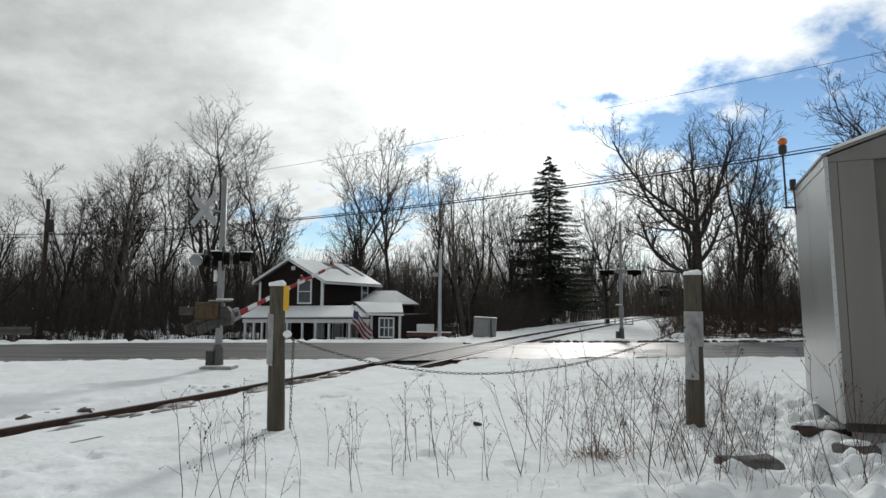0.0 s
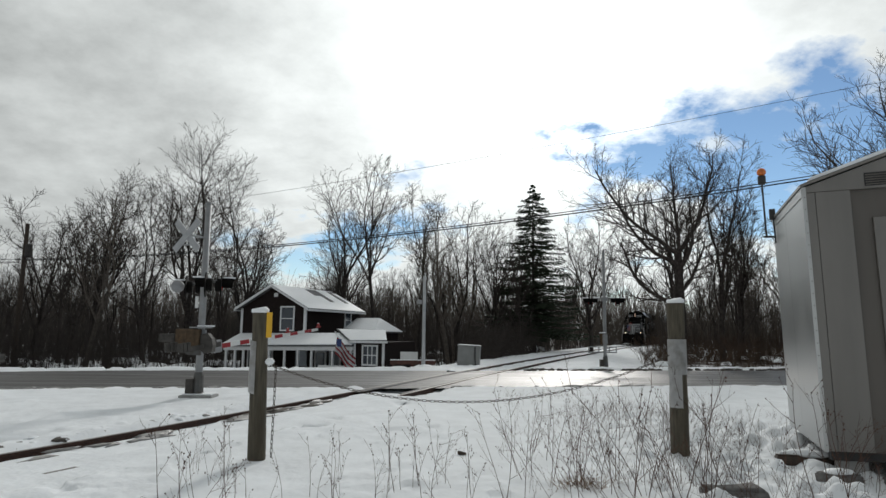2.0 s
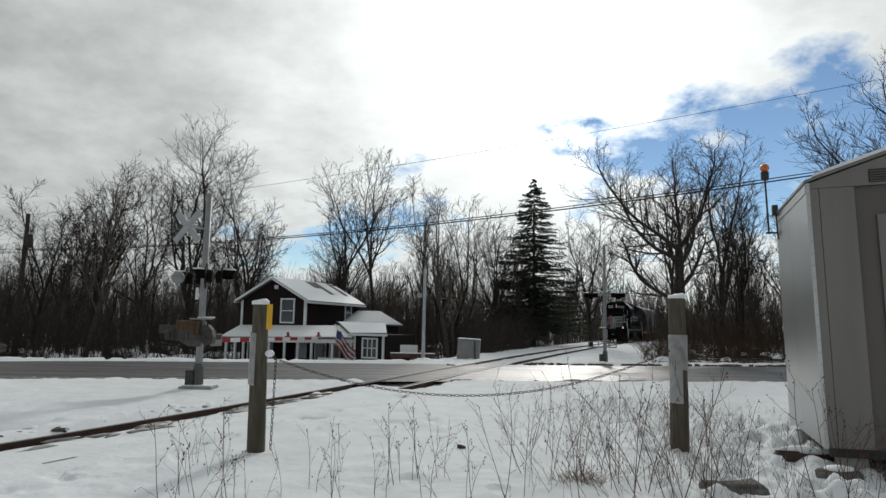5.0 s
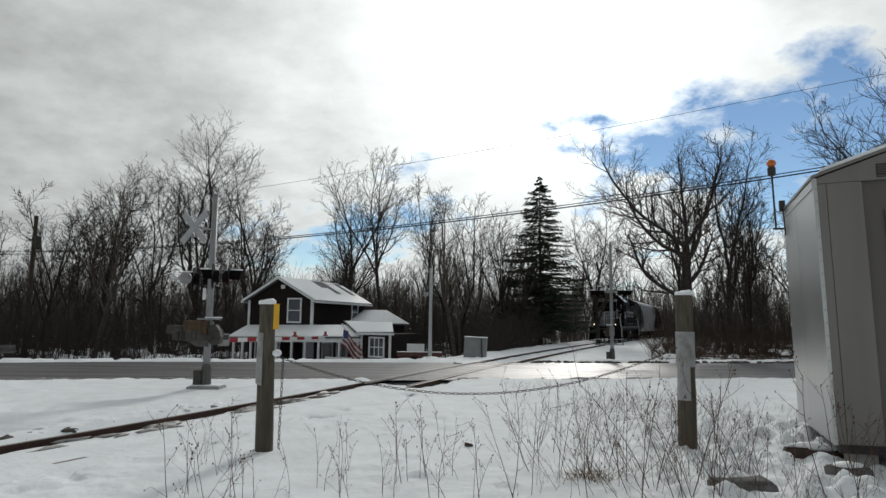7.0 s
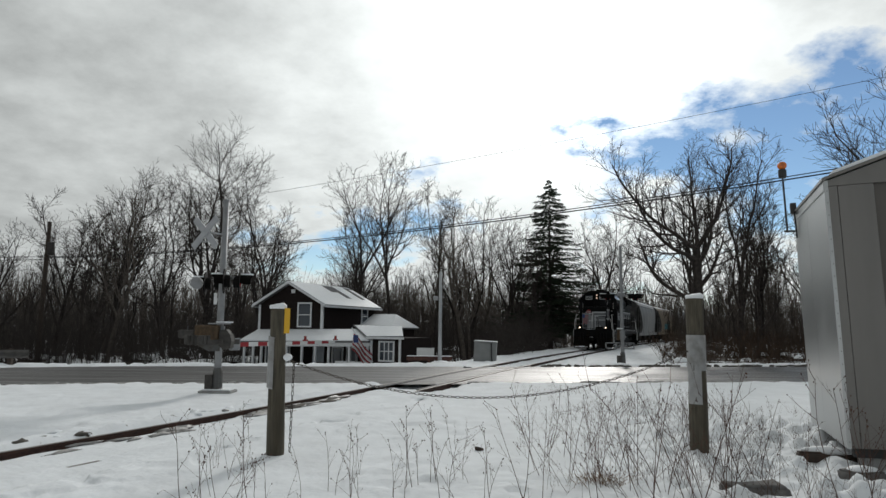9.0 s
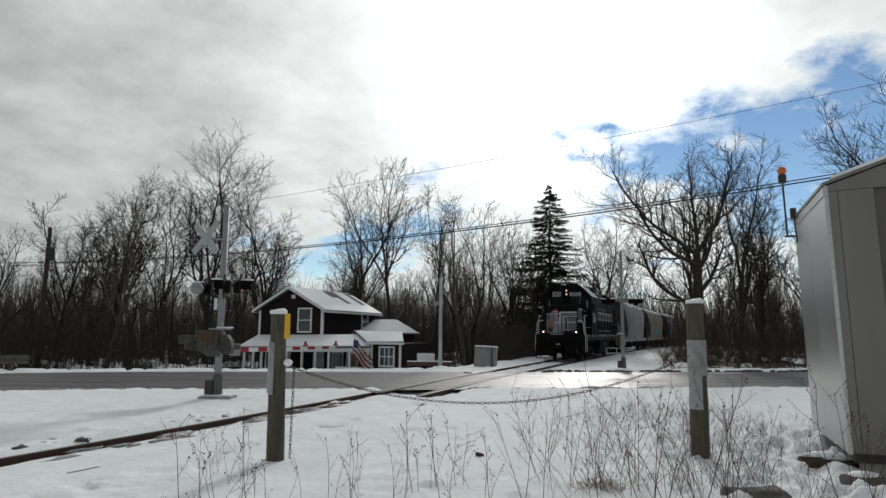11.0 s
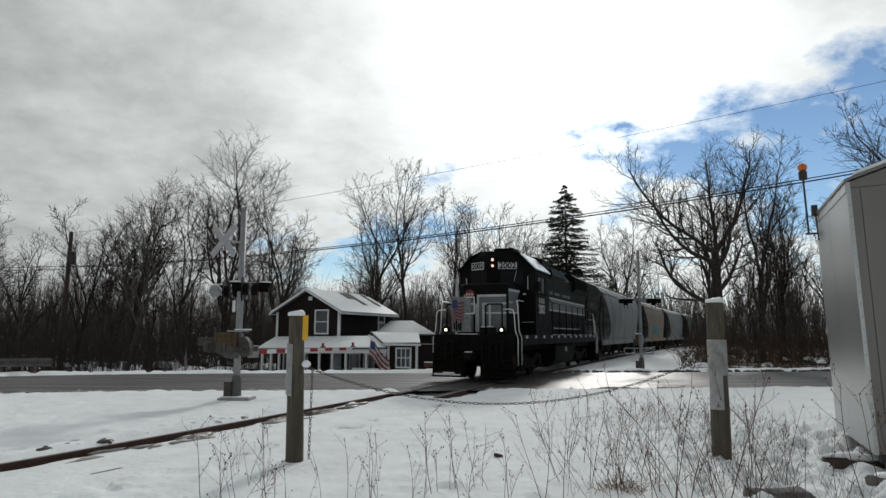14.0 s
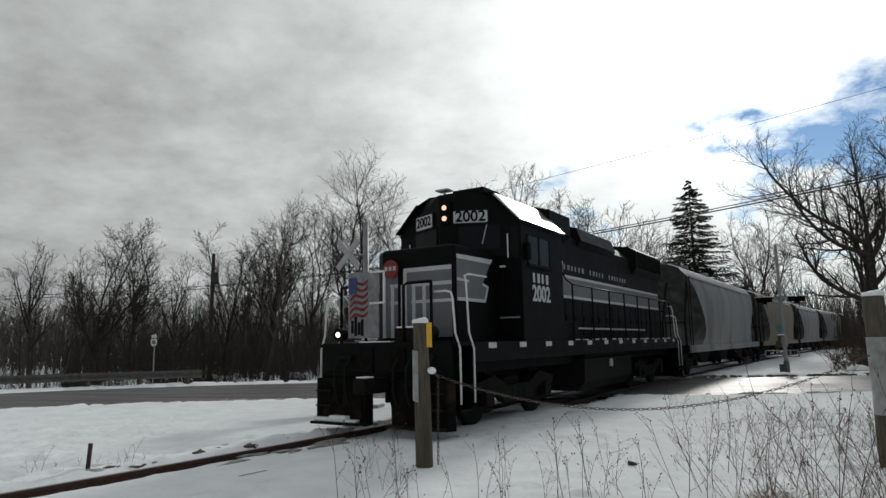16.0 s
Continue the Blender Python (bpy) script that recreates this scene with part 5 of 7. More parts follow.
    part("lamp_base", tube(bmesh.new(), [(0, 0, 4.17), (0, 0, 4.2), (0, 0, 4.3), (0, 0, 4.31)], [0.05, 0.06, 0.06, 0.05], 14), "seam_dark", be)
    bm = bmesh.new()
    bmesh.ops.create_uvsphere(bm, u_segments=16, v_segments=10, radius=0.07, matrix=Matrix.Translation((0, 0, 4.372)) @ Matrix.Diagonal((1, 1, 0.95, 1)))
    part("lens", bm, "amber", be, "round orange lens", True)


make_shed()


# ---------------------------------------------------------------- posts and chain
def make_post(x, y, h, r, label):
    po = thing("post", Matrix.Translation((x, y, 0)), label, "post", "posts that hold the chain")
    bm = bmesh.new()
    n, rings = 14, []
    zs = [-0.2, 0.0, 0.3, 0.7, 1.1, 1.5, h - 0.03, h]
    for z in zs:
        row = []
        for k in range(n):
            a = 2 * math.pi * k / n
            rr = (r + 0.012 * noise.noise((math.cos(a) * 1.5 + x, math.sin(a) * 1.5, z * 1.2)) - 0.006 * z) * (0.93 if z == h else 1)
            row.append(bm.verts.new((rr * math.cos(a) - 0.02 * z * (x < 0), rr * math.sin(a), z)))
        if rings:
            for k in range(n):
                bm.faces.new((rings[-1][k], rings[-1][(k + 1) % n], row[(k + 1) % n], row[k]))
        rings.append(row)
    bm.faces.new(rings[-1])
    part("shaft", bm, "post_wood", po, "weathered grey-brown timber", True)
    dx = -0.02 * h * (x < 0)
    part("snow_cap", tube(bmesh.new(), [(dx, 0, h - 0.006), (dx, 0, h + 0.018), (dx + 0.004, 0, h + 0.042), (dx, 0, h + 0.056), (dx, 0, h + 0.06)], [r * 0.96, r * 1.0, r * 0.93, r * 0.66, r * 0.2], 14), "snow_cap", po, "", True)
    return po


def wrap_plate(a0, a1, r, z0, z1, dx=0.0, slant=0.0):
    """A thin plate bent round a post between two angles (degrees)."""
    bm = bmesh.new()
    rows = []
    for k in range(9):
        a = radians(a0 + (a1 - a0) * k / 8)
        rows.append([bm.verts.new((r * math.cos(a) + dx, r * math.sin(a), z + slant * k / 8)) for z in (z0, z1)])
    for a, b in zip(rows, rows[1:]):
        bm.faces.new((a[0], b[0], b[1], a[1]))
    bmesh.ops.solidify(bm, geom=list(bm.faces), thickness=0.006)
    return bm


pl = make_post(-2.085, 8.29, 1.82, 0.112, "weathered wooden post with white board and yellow plate")
part("white_board", wrap_plate(185, 262, 0.120, 0.83, 1.48, -0.022, -0.03), "post_white", pl, "peeling white painted board")
part("yellow_plate", B(0.062, 0.132, -0.06, -0.05, 1.50, 1.82), "sign_yellow", pl, "yellow metal marker plate")
part("hook", tube(bmesh.new(), [(0.07, -0.03, 1.17), (0.17, -0.04, 1.17), (0.195, -0.04, 1.12)], 0.012, 6), "chain_steel", pl)
_bm = bmesh.new()
bmesh.ops.create_icosphere(_bm, subdivisions=2, radius=0.06, matrix=Matrix.Translation((0.125, -0.06, 1.2)) @ Matrix.Diagonal((1.0, 1, 0.8, 1)))
part("snow_lump", _bm, "snow_cap", pl, "", True)
pr = make_post(3.44, 8.74, 2.03, 0.121, "weathered wooden post with peeling white paint band")
part("white_band", wrap_plate(150, 395, 0.124, 1.06, 1.53, 0.0), "post_white", pr, "peeling white painted band")
part("white_band", wrap_plate(185, 275, 0.126, 0.62, 1.06, 0.0), "post_white", pr)
part("hook", tube(bmesh.new(), [(-0.12, -0.02, 1.31), (-0.18, -0.03, 1.31), (-0.19, -0.03, 1.28)], 0.012, 6), "chain_steel", pr)


def link_mesh():
    bm = bmesh.new()
    n, k, R, L, r = 10, 5, 0.014, 0.017, 0.0045
    rings = []
    for i in range(n):
        a = 2 * math.pi * i / n
        c = Vector((math.cos(a) * R + (L if math.cos(a) > 0 else -L), math.sin(a) * R, 0))
        o = Vector((math.cos(a), math.sin(a), 0))
        rings.append([bm.verts.new(c + (o * math.cos(b) + Vector((0, 0, 1)) * math.sin(b)) * r) for b in (2 * math.pi * j / k for j in range(k))])
    for i in range(n):
        A, C = rings[i], rings[(i + 1) % n]
        for j in range(k):
            bm.faces.new((A[j], C[j], C[(j + 1) % k], A[(j + 1) % k]))
    me = mesh_of(bm, "link", True)
    me.materials.append(M["chain_steel"])
    return me


def hang_chain(pts, label):
    ch = thing("chain", Matrix(), label, "chain")
    me = link_mesh()
    pts = [Vector(p) for p in pts]
    acc, step, i = 0.0, 0.053, 0
    for a, b in zip(pts, pts[1:]):
        d = b - a
        ln = d.length
        while acc < ln:
            q = d.to_track_quat("X", "Z").to_matrix().to_4x4()
            share("link", me, ch, Matrix.Translation(a + d * (acc / ln)) @ q @ pose(0, 0, 0, 90 * (i % 2) + 20, 0, 0))
            acc += step
            i += 1
        acc -= ln


def sag(x):
    """Height of the chain: a parabola through its two hooks and its lowest point."""
    xs, zs = (-1.90, 0.25, 3.25), (1.14, 0.70, 1.28)
    return sum(zs[i] * math.prod((x - xs[j]) / (xs[i] - xs[j]) for j in range(3) if j != i) for i in range(3))


hang_chain([(x, 8.25 + (x + 1.9) / 5.15 * 0.46, sag(x)) for x in np.linspace(-1.90, 3.25, 60)], "rusty steel chain sagging between two wooden posts")
hang_chain([(-1.88, 8.24, 1.12), (-1.885, 8.23, 0.6), (-1.89, 8.22, 0.06)], "loose end of rusty chain hanging from the post")


# ---------------------------------------------------------------- crossing signals
def light_unit(parent, x, y, z, ang, disc_up=False):
    """A round signal with backing disc and long hood, facing along ang."""
    m = pose(x, y, z, 0, 0, ang)
    u = part("signal_light", tube(bmesh.new(), [(-0.14, 0, 0), (0, 0, 0)], 0.15, 16), "under_black", parent, "black hooded flashing light")
    u.matrix_basis = m
    part("backing", disc(bmesh.new(), (0.0, 0, 0), (1, 0, 0), 0.3, 0.02, 24), "under_black", u)
    part("lens", disc(bmesh.new(), (0.02, 0, 0), (1, 0, 0), 0.14, 0.02, 18), "lens_red", u)
    bm = bmesh.new()
    rows = []
    for k in range(13):
        a = radians(-20 + 220 * k / 12)
        rows.append([bm.verts.new((xx, 0.155 * math.cos(a), 0.155 * math.sin(a))) for xx in (0.01, 0.34 - 0.12 * abs(math.cos(a)))])
    for a, b in zip(rows, rows[1:]):
        bm.faces.new((a[0], b[0], b[1], a[1]))
    bmesh.ops.solidify(bm, geom=list(bm.faces), thickness=0.008)
    part("hood", bm, "under_black", u)
    part("hood_snow", B(0.02, 0.3, -0.07, 0.07, 0.155, 0.185, bevel=0.012), "snow_cap", u)


def make_signal(x, y, z, road, cross, top, bar, label, arm_dir, mech=True, near=True, reach=0.18):
    """A crossing mast: base, pole, crossbuck, lights and gate mechanism. road: the way that its traffic comes from (degrees)."""
    sg = thing("crossing_signal", pose(x, y, z), label, "crossing signal", "signals of the level crossing")
    P = lambda name, bm, k, lb="", smooth=False: part(name, bm, k, sg, lb, smooth)
    P("foundation", B(-0.36, 0.42, -0.28, 0.28, -0.3, 0.05, bevel=0.03), "concrete", "concrete foundation slab with snow")
    P("foundation_snow", B(-0.30, 0.38, -0.22, 0.24, 0.05, 0.08, bevel=0.014), "snow_cap")
    P("base_casting", tube(bmesh.new(), [(0, 0, 0.05), (0, 0, 0.10), (0, 0, 0.5), (0, 0, 0.58)], [0.17, 0.13, 0.115, 0.085], 10), "mast_dark", "grey cast iron mast base")
    P("base_box", B(-0.26, -0.08, -0.14, 0.1, 0.08, 0.42, bevel=0.015), "cast_dark")
    P("mast", tube(bmesh.new(), [(0, 0, 0.5), (0, 0, 2.0), (0, 0, top)], [0.085, 0.08, 0.068], 14), "mast_grey", "galvanised steel mast", True)
    P("mast_cap", tube(bmesh.new(), [(0, 0, top - 0.01), (0, 0, top + 0.03)], 0.075, 12), "mast_grey")
    # crossbuck, its face towards the traffic
    c, s = math.cos(radians(cross)), math.sin(radians(cross))
    cb = part("crossbuck", tube(bmesh.new(), [(0, -0.09, -0.22), (0, 0.09, -0.22)], 0.02, 6), "mast_grey", sg, "white crossbuck boards greyed for their back-lit shade")
    cb.matrix_basis = pose(0, 0, bar + 1.1, 0, 0, cross) @ pose(0.5, -0.14, 0)
    # white boards take a grey that holds the shade of a back-lit face
    for a in (45, -45):
        bm = B(-0.012 + (0.02 if a > 0 else 0), 0.012 + (0.02 if a > 0 else 0), -0.50, 0.50, -0.082, 0.082, bevel=0.004)
        part("board", bm, "sign_backlit", cb).matrix_basis = pose(0, 0, 0, a, 0, 0)
    P("crossbuck_clamp", tube(bmesh.new(), [(0, 0, bar + 1.1), (c * 0.5, s * 0.5, bar + 1.1)], 0.025, 6), "mast_grey")
    # cross arm and lights
    across = road + 118 if near else road
    ca, sa = math.cos(radians(across)), math.sin(radians(across))
    P("cross_arm", tube(bmesh.new(), [(-ca * 0.75, -sa * 0.75, bar), (ca * 0.75, sa * 0.75, bar)], 0.035, 8), "mast_grey")
    P("arm_hub", disc(bmesh.new(), (0, 0, bar + 0.04), (0, 0, 1), 0.17, 0.16, 14), "mast_grey")
    for k in (-0.62, 0.62):
        for turn in (0, 180):
            light_unit(sg, ca * k + math.cos(radians(road + turn)) * reach, sa * k + math.sin(radians(road + turn)) * reach, bar - 0.08, road + turn)
    P("arm_snow", tube(bmesh.new(), [(-0.14, 0, bar + 0.12), (0.14, 0, bar + 0.12)], [0.05, 0.06], 8), "snow_cap")
    if near:
        b = P("bell", tube(bmesh.new(), [(-0.50, -0.34, bar - 0.12), (-0.47, -0.40, bar - 0.12)], [0.15, 0.13], 18), "mast_grey", "round grey metal bell", True)
        P("tag", B(-0.16, -0.09, -0.08, -0.06, bar - 0.62, bar - 0.34), "sign_white")
    # gate mechanism
    mz = 1.28
    mm = pose(0, 0, 0, 0, 0, arm_dir)
    g = part("gate_machine", box(bmesh.new(), -0.5, 0.06, -0.32, -0.1, mz - 0.1, mz + 0.32, 0.03) if near else box(bmesh.new(), -0.36, 0.06, -0.24, -0.02, mz - 0.16, mz + 0.34, 0.03, mm), "rust_box", sg, "rust-stained gate machine housing")
    if near:
        part("gear_housing", prism(bmesh.new(), [(0.08, mz - 0.16), (0.08, mz + 0.2), (0.24, mz + 0.22), (0.34, mz + 0.1), (0.38, mz - 0.06), (0.36, mz - 0.22), (0.18, mz - 0.26)], "y", -0.26, -0.02), "cast_dark", g, "dark grey cast gear housing")
        part("lower_bracket", prism(bmesh.new(), [(-0.55, mz - 0.11), (0.08, mz - 0.11), (0.08, mz - 0.3), (-0.2, mz - 0.3)], "y", -0.2, -0.16), "mast_dark", g)
        part("weight_block", B(-0.9, -0.52, -0.28, -0.14, mz, mz + 0.2, bevel=0.02), "cast_dark", g)
        for k in (-0.42, -0.24, -0.06):
            part("cover_rib", B(k - 0.012, k + 0.012, -0.332, -0.318, mz - 0.08, mz + 0.3), "rust_box", g)
    part("machine_lid", box(bmesh.new(), -0.4, 0.1, -0.26, 0.0, mz + 0.34, mz + 0.37, 0.01, mm), "mast_grey", g)
    part("machine_snow", box(bmesh.new(), -0.1, 0.22, -0.22, 0.05, mz + 0.375, mz + 0.41, 0.015, mm), "snow_cap", g)
    part("clamp", tube(bmesh.new(), [(0, 0, mz - 0.12), (0, 0, mz + 0.3)], 0.12, 12), "mast_grey", g)
    part("pivot_disc", disc(bmesh.new(), (0, 0, 0), (0, 1, 0), 0.15, 0.06, 18), "cast_dark", g).matrix_basis = mm @ pose(0.05, -0.28, mz)
    return sg


def make_gate_arm(sg, arm_dir, length, mz=1.12):
    """The arm with its counterweights; its own x axis runs along it."""
    arm = part("gate_arm", box(bmesh.new(), 0.32, 0.62, -0.05, 0.05, -0.14, 0.16, 0.015), "mast_grey", sg, "striped red and white crossing gate arm")
    n = int(length / 0.36)
    for i in range(n):
        x = 0.6 + i * 0.36
        h = 0.056 - 0.018 * i / n
        part("arm_section", B(x, x + 0.36, -0.018, 0.018, -h, h), ("gate_red", "sign_white")[i % 2], arm)
    for x in (0.6 + length * 0.62, 0.6 + length * 0.97):
        lp = part("arm_light", B(x - 0.09, x + 0.09, -0.03, 0.03, 0.05, 0.09), "gate_red", arm, "small red gate lamp")
        part("lamp_head", tube(bmesh.new(), [(x, 0, 0.09), (x, 0, 0.19)], 0.04, 8), "lens_red", lp)
    for s in (-1, 1):
        part("weight_arm", box(bmesh.new(), -0.9, 0.4, s * 0.2 - 0.015, s * 0.2 + 0.015, 0.02, 0.14, 0.008), "cast_dark", arm)
        for k in (-0.9, -0.78, -0.66):
            part("counterweight", box(bmesh.new(), k - 0.05, k + 0.05, s * 0.2 - 0.04, s * 0.2 + 0.04, 0.04, 0.24, 0.012), "cast_dark", arm)
    return arm


SIGNAL = make_signal(-5.42, 15.7, 0.0, 192, 247, 4.68, 2.72, "grey crossing signal with crossbuck, hooded lights and gate", 66)
ARM = make_gate_arm(SIGNAL, 66, 4.5)
FAR_SIGNAL = make_signal(8.45, 30.2, -0.03, -15.6, -15.6, 5.55, 3.22, "grey crossing signal across the road with hooded lights", 246, near=False, reach=0.08)
part("arm_bracket", B(-0.8, 0.55, -0.03, 0.03, 0.72, 0.78), "mast_grey", FAR_SIGNAL)
part("arm_bracket", B(-0.8, 0.55, -0.03, 0.03, 0.98, 1.02), "mast_grey", FAR_SIGNAL)
for _x in (-0.78, -0.3, 0.2, 0.53):
    part("bracket_upright", B(_x - 0.02, _x + 0.02, -0.03, 0.03, 0.72, 1.02), "mast_grey", FAR_SIGNAL)


# ---------------------------------------------------------------- poles, wires, roadside things
def make_roadside():
    po = thing("metal_pole", pose(-0.1, 30.8, 0), "slim pale grey metal pole in a snow heap", "pole")
    part("shaft", tube(bmesh.new(), [(0, 0, -0.6), (0, 0, 2), (0, 0, 4.25)], [0.10, 0.085, 0.072], 12), "galv", po, "", True)
    part("fitting", B(-0.35, -0.1, -0.05, 0.05, 2.9, 3.1, bevel=0.02), "mast_grey", po)
    part("base", B(-0.22, 0.22, -0.2, 0.2, -0.6, -0.02, bevel=0.02), "mast_grey", po)
    bm = bmesh.new()
    bmesh.ops.create_icosphere(bm, subdivisions=3, radius=1.0, matrix=Matrix.Translation((0.05, -0.3, -0.35)) @ Matrix.Diagonal((0.75, 0.6, 0.42, 1)))
    for v in bm.verts:
        v.co += v.co.normalized() * 0.09 * noise.noise(v.co * 2.5)
    tagged(part("snow_heap", bm, "snow_cap", smooth=True), "heap of ploughed snow by the pole", "snow heap").matrix_basis = pose(-0.1, 30.8, 0)
    # low barrier and board beside the pole
    ba = thing("barrier", pose(-1.0, 32.2, -0.75), "low reddish timber barrier with snow along its top", "barrier")
    part("rail", B(-0.75, 1.5, -0.06, 0.06, 0.72, 0.92), "red_wood", ba)
    part("rail_snow", B(-0.74, 1.49, -0.06, 0.06, 0.92, 0.96, bevel=0.01), "snow_cap", ba)
    for x in (-0.6, 0.35, 1.3):
        part("leg", B(x - 0.05, x + 0.05, -0.05, 0.05, -0.5, 0.72), "red_wood", ba)
        part("brace", tube(bmesh.new(), [(x, 0.0, 0.7), (x + 0.3, 0.35, -0.4)], 0.04, 6), "red_wood", ba)
    bo = thing("white_board", pose(-0.75, 33.4, -0.6), "plain white board standing behind the barrier", "board")
    part("panel", B(-0.55, 0.35, -0.02, 0.02, 0.75, 1.15), "sign_white", bo)
    for x in (-0.45, 0.25):
        part("leg", B(x - 0.03, x + 0.03, -0.03, 0.03, -0.5, 0.75), "wood_dark", bo)
    # equipment cabinet
    ca = thing("cabinet", pose(2.15, 32.2, -0.03, 0, 2.5, -8), "pale grey steel equipment cabinet beside the line", "cabinet")
    part("body", B(-0.55, 0.55, -0.35, 0.35, -0.3, 0.92, bevel=0.02), "cabinet", ca)
    part("lid", B(-0.58, 0.58, -0.38, 0.38, 0.92, 0.97, bevel=0.01), "cabinet", ca)
    part("lid_snow", B(-0.55, 0.55, -0.35, 0.35, 0.97, 1.0, bevel=0.01), "snow_cap", ca)
    part("door", B(-0.5, 0.2, -0.37, -0.35, -0.1, 0.86, bevel=0.006), "cabinet", ca)
    part("conduit", tube(bmesh.new(), [(0.3, -0.38, 0.9), (0.33, -0.4, 0.3), (0.42, -0.42, -0.25)], 0.03, 6), "seam_dark", ca)
    # utility pole with transformer
    up = thing("utility_pole", pose(-28.1, 45, -1.6), "dark wooden utility pole with a dark transformer", "utility pole")
    part("shaft", tube(bmesh.new(), [(0, 0, -0.4), (0, 0, 5), (0.05, 0, 10.4)], [0.2, 0.17, 0.13], 10), "wood_dark", up)
    part("transformer", tube(bmesh.new(), [(0.33, -0.1, 8.0), (0.33, -0.1, 8.1), (0.33, -0.1, 8.85), (0.33, -0.1, 8.95)], [0.18, 0.24, 0.24, 0.16], 12), "cast_dark", up)
    part("bracket", B(0.0, 0.3, -0.05, 0.05, 8.3, 8.4), "seam_dark", up)
    # wires
    for z0, z1, x1, y1, r, drop in ((6.30, 8.45, 17.8, 25.0, 0.022, 0.8), (6.23, 8.32, 17.8, 25.0, 0.03, 0.8), (8.7, 11.9, 17.8, 25.0, 0.010, 0.5)):
        a, b = Vector((-28.1, 45, z0)), Vector((x1, y1, z1))
        d = b - a
        pts = []
        for i in range(49):
            k = i / 40
            pts.append(a + d * k - Vector((0, 0, drop * 4 * k * (1 - k) if k < 1 else 0.0)))
        tagged(part("power_line", tube(bmesh.new(), pts, r, 5), "cable", smooth=True), "black overhead cable sagging across the road", "cable", "overhead cables")
    for z, dx in ((6.3, 0.0), (6.1, 0.1)):
        pts = [Vector((-28.1, 45, z)) + Vector((-30, -22, -1.2)) * k - Vector((0, 0, 2.5 * k * (1 - k))) for k in np.linspace(0, 1.2, 16)]
        tagged(part("power_line", tube(bmesh.new(), pts, 0.022, 5), "cable", smooth=True), "black overhead cable running along the road", "cable", "overhead cables")
    # guard rail on the far verge of the bend
    gr = thing("guard_rail", Matrix(), "dark steel guard rail along the bend of the road", "guard rail")
    idx = [i for i in range(len(ROAD)) if -40 < RX[i] < -13.4]
    bm = bmesh.new()
    prev = None
    prof = [(0.0, 0.38), (-0.05, 0.45), (0.0, 0.53), (-0.05, 0.62), (0.0, 0.7), (0.02, 0.7), (-0.03, 0.62), (0.02, 0.53), (-0.03, 0.45), (0.02, 0.38)]
    for i in idx:
        row = [bm.verts.new((RX[i] - RTY[i] * (5.3 + a), RY[i] + RTX[i] * (5.3 + a), z - 0.12)) for a, z in prof]
        if prev:
            for k in range(len(row) - 1):
                bm.faces.new((prev[k], row[k], row[k + 1], prev[k + 1]))
        prev = row
    part("beam", bm, "guard_steel", gr, "weathered corrugated steel beam")
    for i in idx[::3]:
        x, y = RX[i] - RTY[i] * 5.45, RY[i] + RTX[i] * 5.45
        part("post", B(x - 0.07, x + 0.07, y - 0.07, y + 0.07, -0.8, 0.62), "wood_dark", gr)
    # route marker
    rm = thing("route_sign", pose(-24.9, 34.0, -0.9, 0, 0, -20), "small white route marker shield on a post", "road sign")
    part("post", tube(bmesh.new(), [(0, 0, -0.5), (0, 0, 3.3)], 0.035, 6), "galv", rm)
    part("shield", prism(bmesh.new(), [(-0.24, 2.62), (0.0, 2.5), (0.24, 2.62), (0.3, 2.8), (0.24, 2.98), (-0.24, 2.98), (-0.3, 2.8)], "y", -0.06, -0.045), "sign_white", rm)
    part("plate", B(-0.24, 0.24, -0.06, -0.045, 3.04, 3.22), "sign_white", rm)
    bm = bmesh.new()
    for x in (-0.13, 0.0, 0.13):
        box(bm, x - 0.045, x + 0.045, -0.066, -0.061, 2.68, 2.88)
    part("number_bars", bm, "seam_dark", rm)
    # stake beside the track
    st = thing("stake", pose(-6.27, 7.35, 0, 0, 4, 0), "short rusty steel stake in the snow", "stake")
    part("bar", B(-0.022, 0.022, -0.015, 0.015, -0.15, 0.36), "rail_rust", st)


make_roadside()


# ---------------------------------------------------------------- stones and winter weeds
def rough_block(name, x, y, z, sx, sy, sz, turn, label, category, key="stone", seed=1, snow=0.0):
    st = thing(name, pose(x, y, z, 0, 0, turn), label, category)
    bm = bmesh.new()
    bmesh.ops.create_cube(bm, size=1.0, matrix=Matrix.Diagonal((sx, sy, sz, 1)))
    bmesh.ops.bevel(bm, geom=list(bm.edges), offset=min(sx, sy, sz) * 0.14, segments=2, affect="EDGES")
    bmesh.ops.subdivide_edges(bm, edges=list(bm.edges), cuts=2, use_grid_fill=True)
    for v in bm.verts:
        v.co += Vector((noise.noise(v.co * 6 + Vector((seed, 0, 0))), noise.noise(v.co * 6 + Vector((0, seed, 0))), noise.noise(v.co * 6 + Vector((0, 0, seed))))) * 0.03
        v.co.z += sz / 2
    part("block", bm, key, st, "", True)
    if snow:
        bm = bmesh.new()
        bmesh.ops.create_icosphere(bm, subdivisions=3, radius=0.5, matrix=Matrix.Translation((0, 0, sz)) @ Matrix.Diagonal((sx * 0.9, sy * 0.9, snow, 1)))
        for v in bm.verts:
            v.co += Vector((0, 0, 0.02 * noise.noise(v.co * 5 + Vector((seed, 1, 1)))))
        part("snow", bm, "snow_cap", st, "", True)


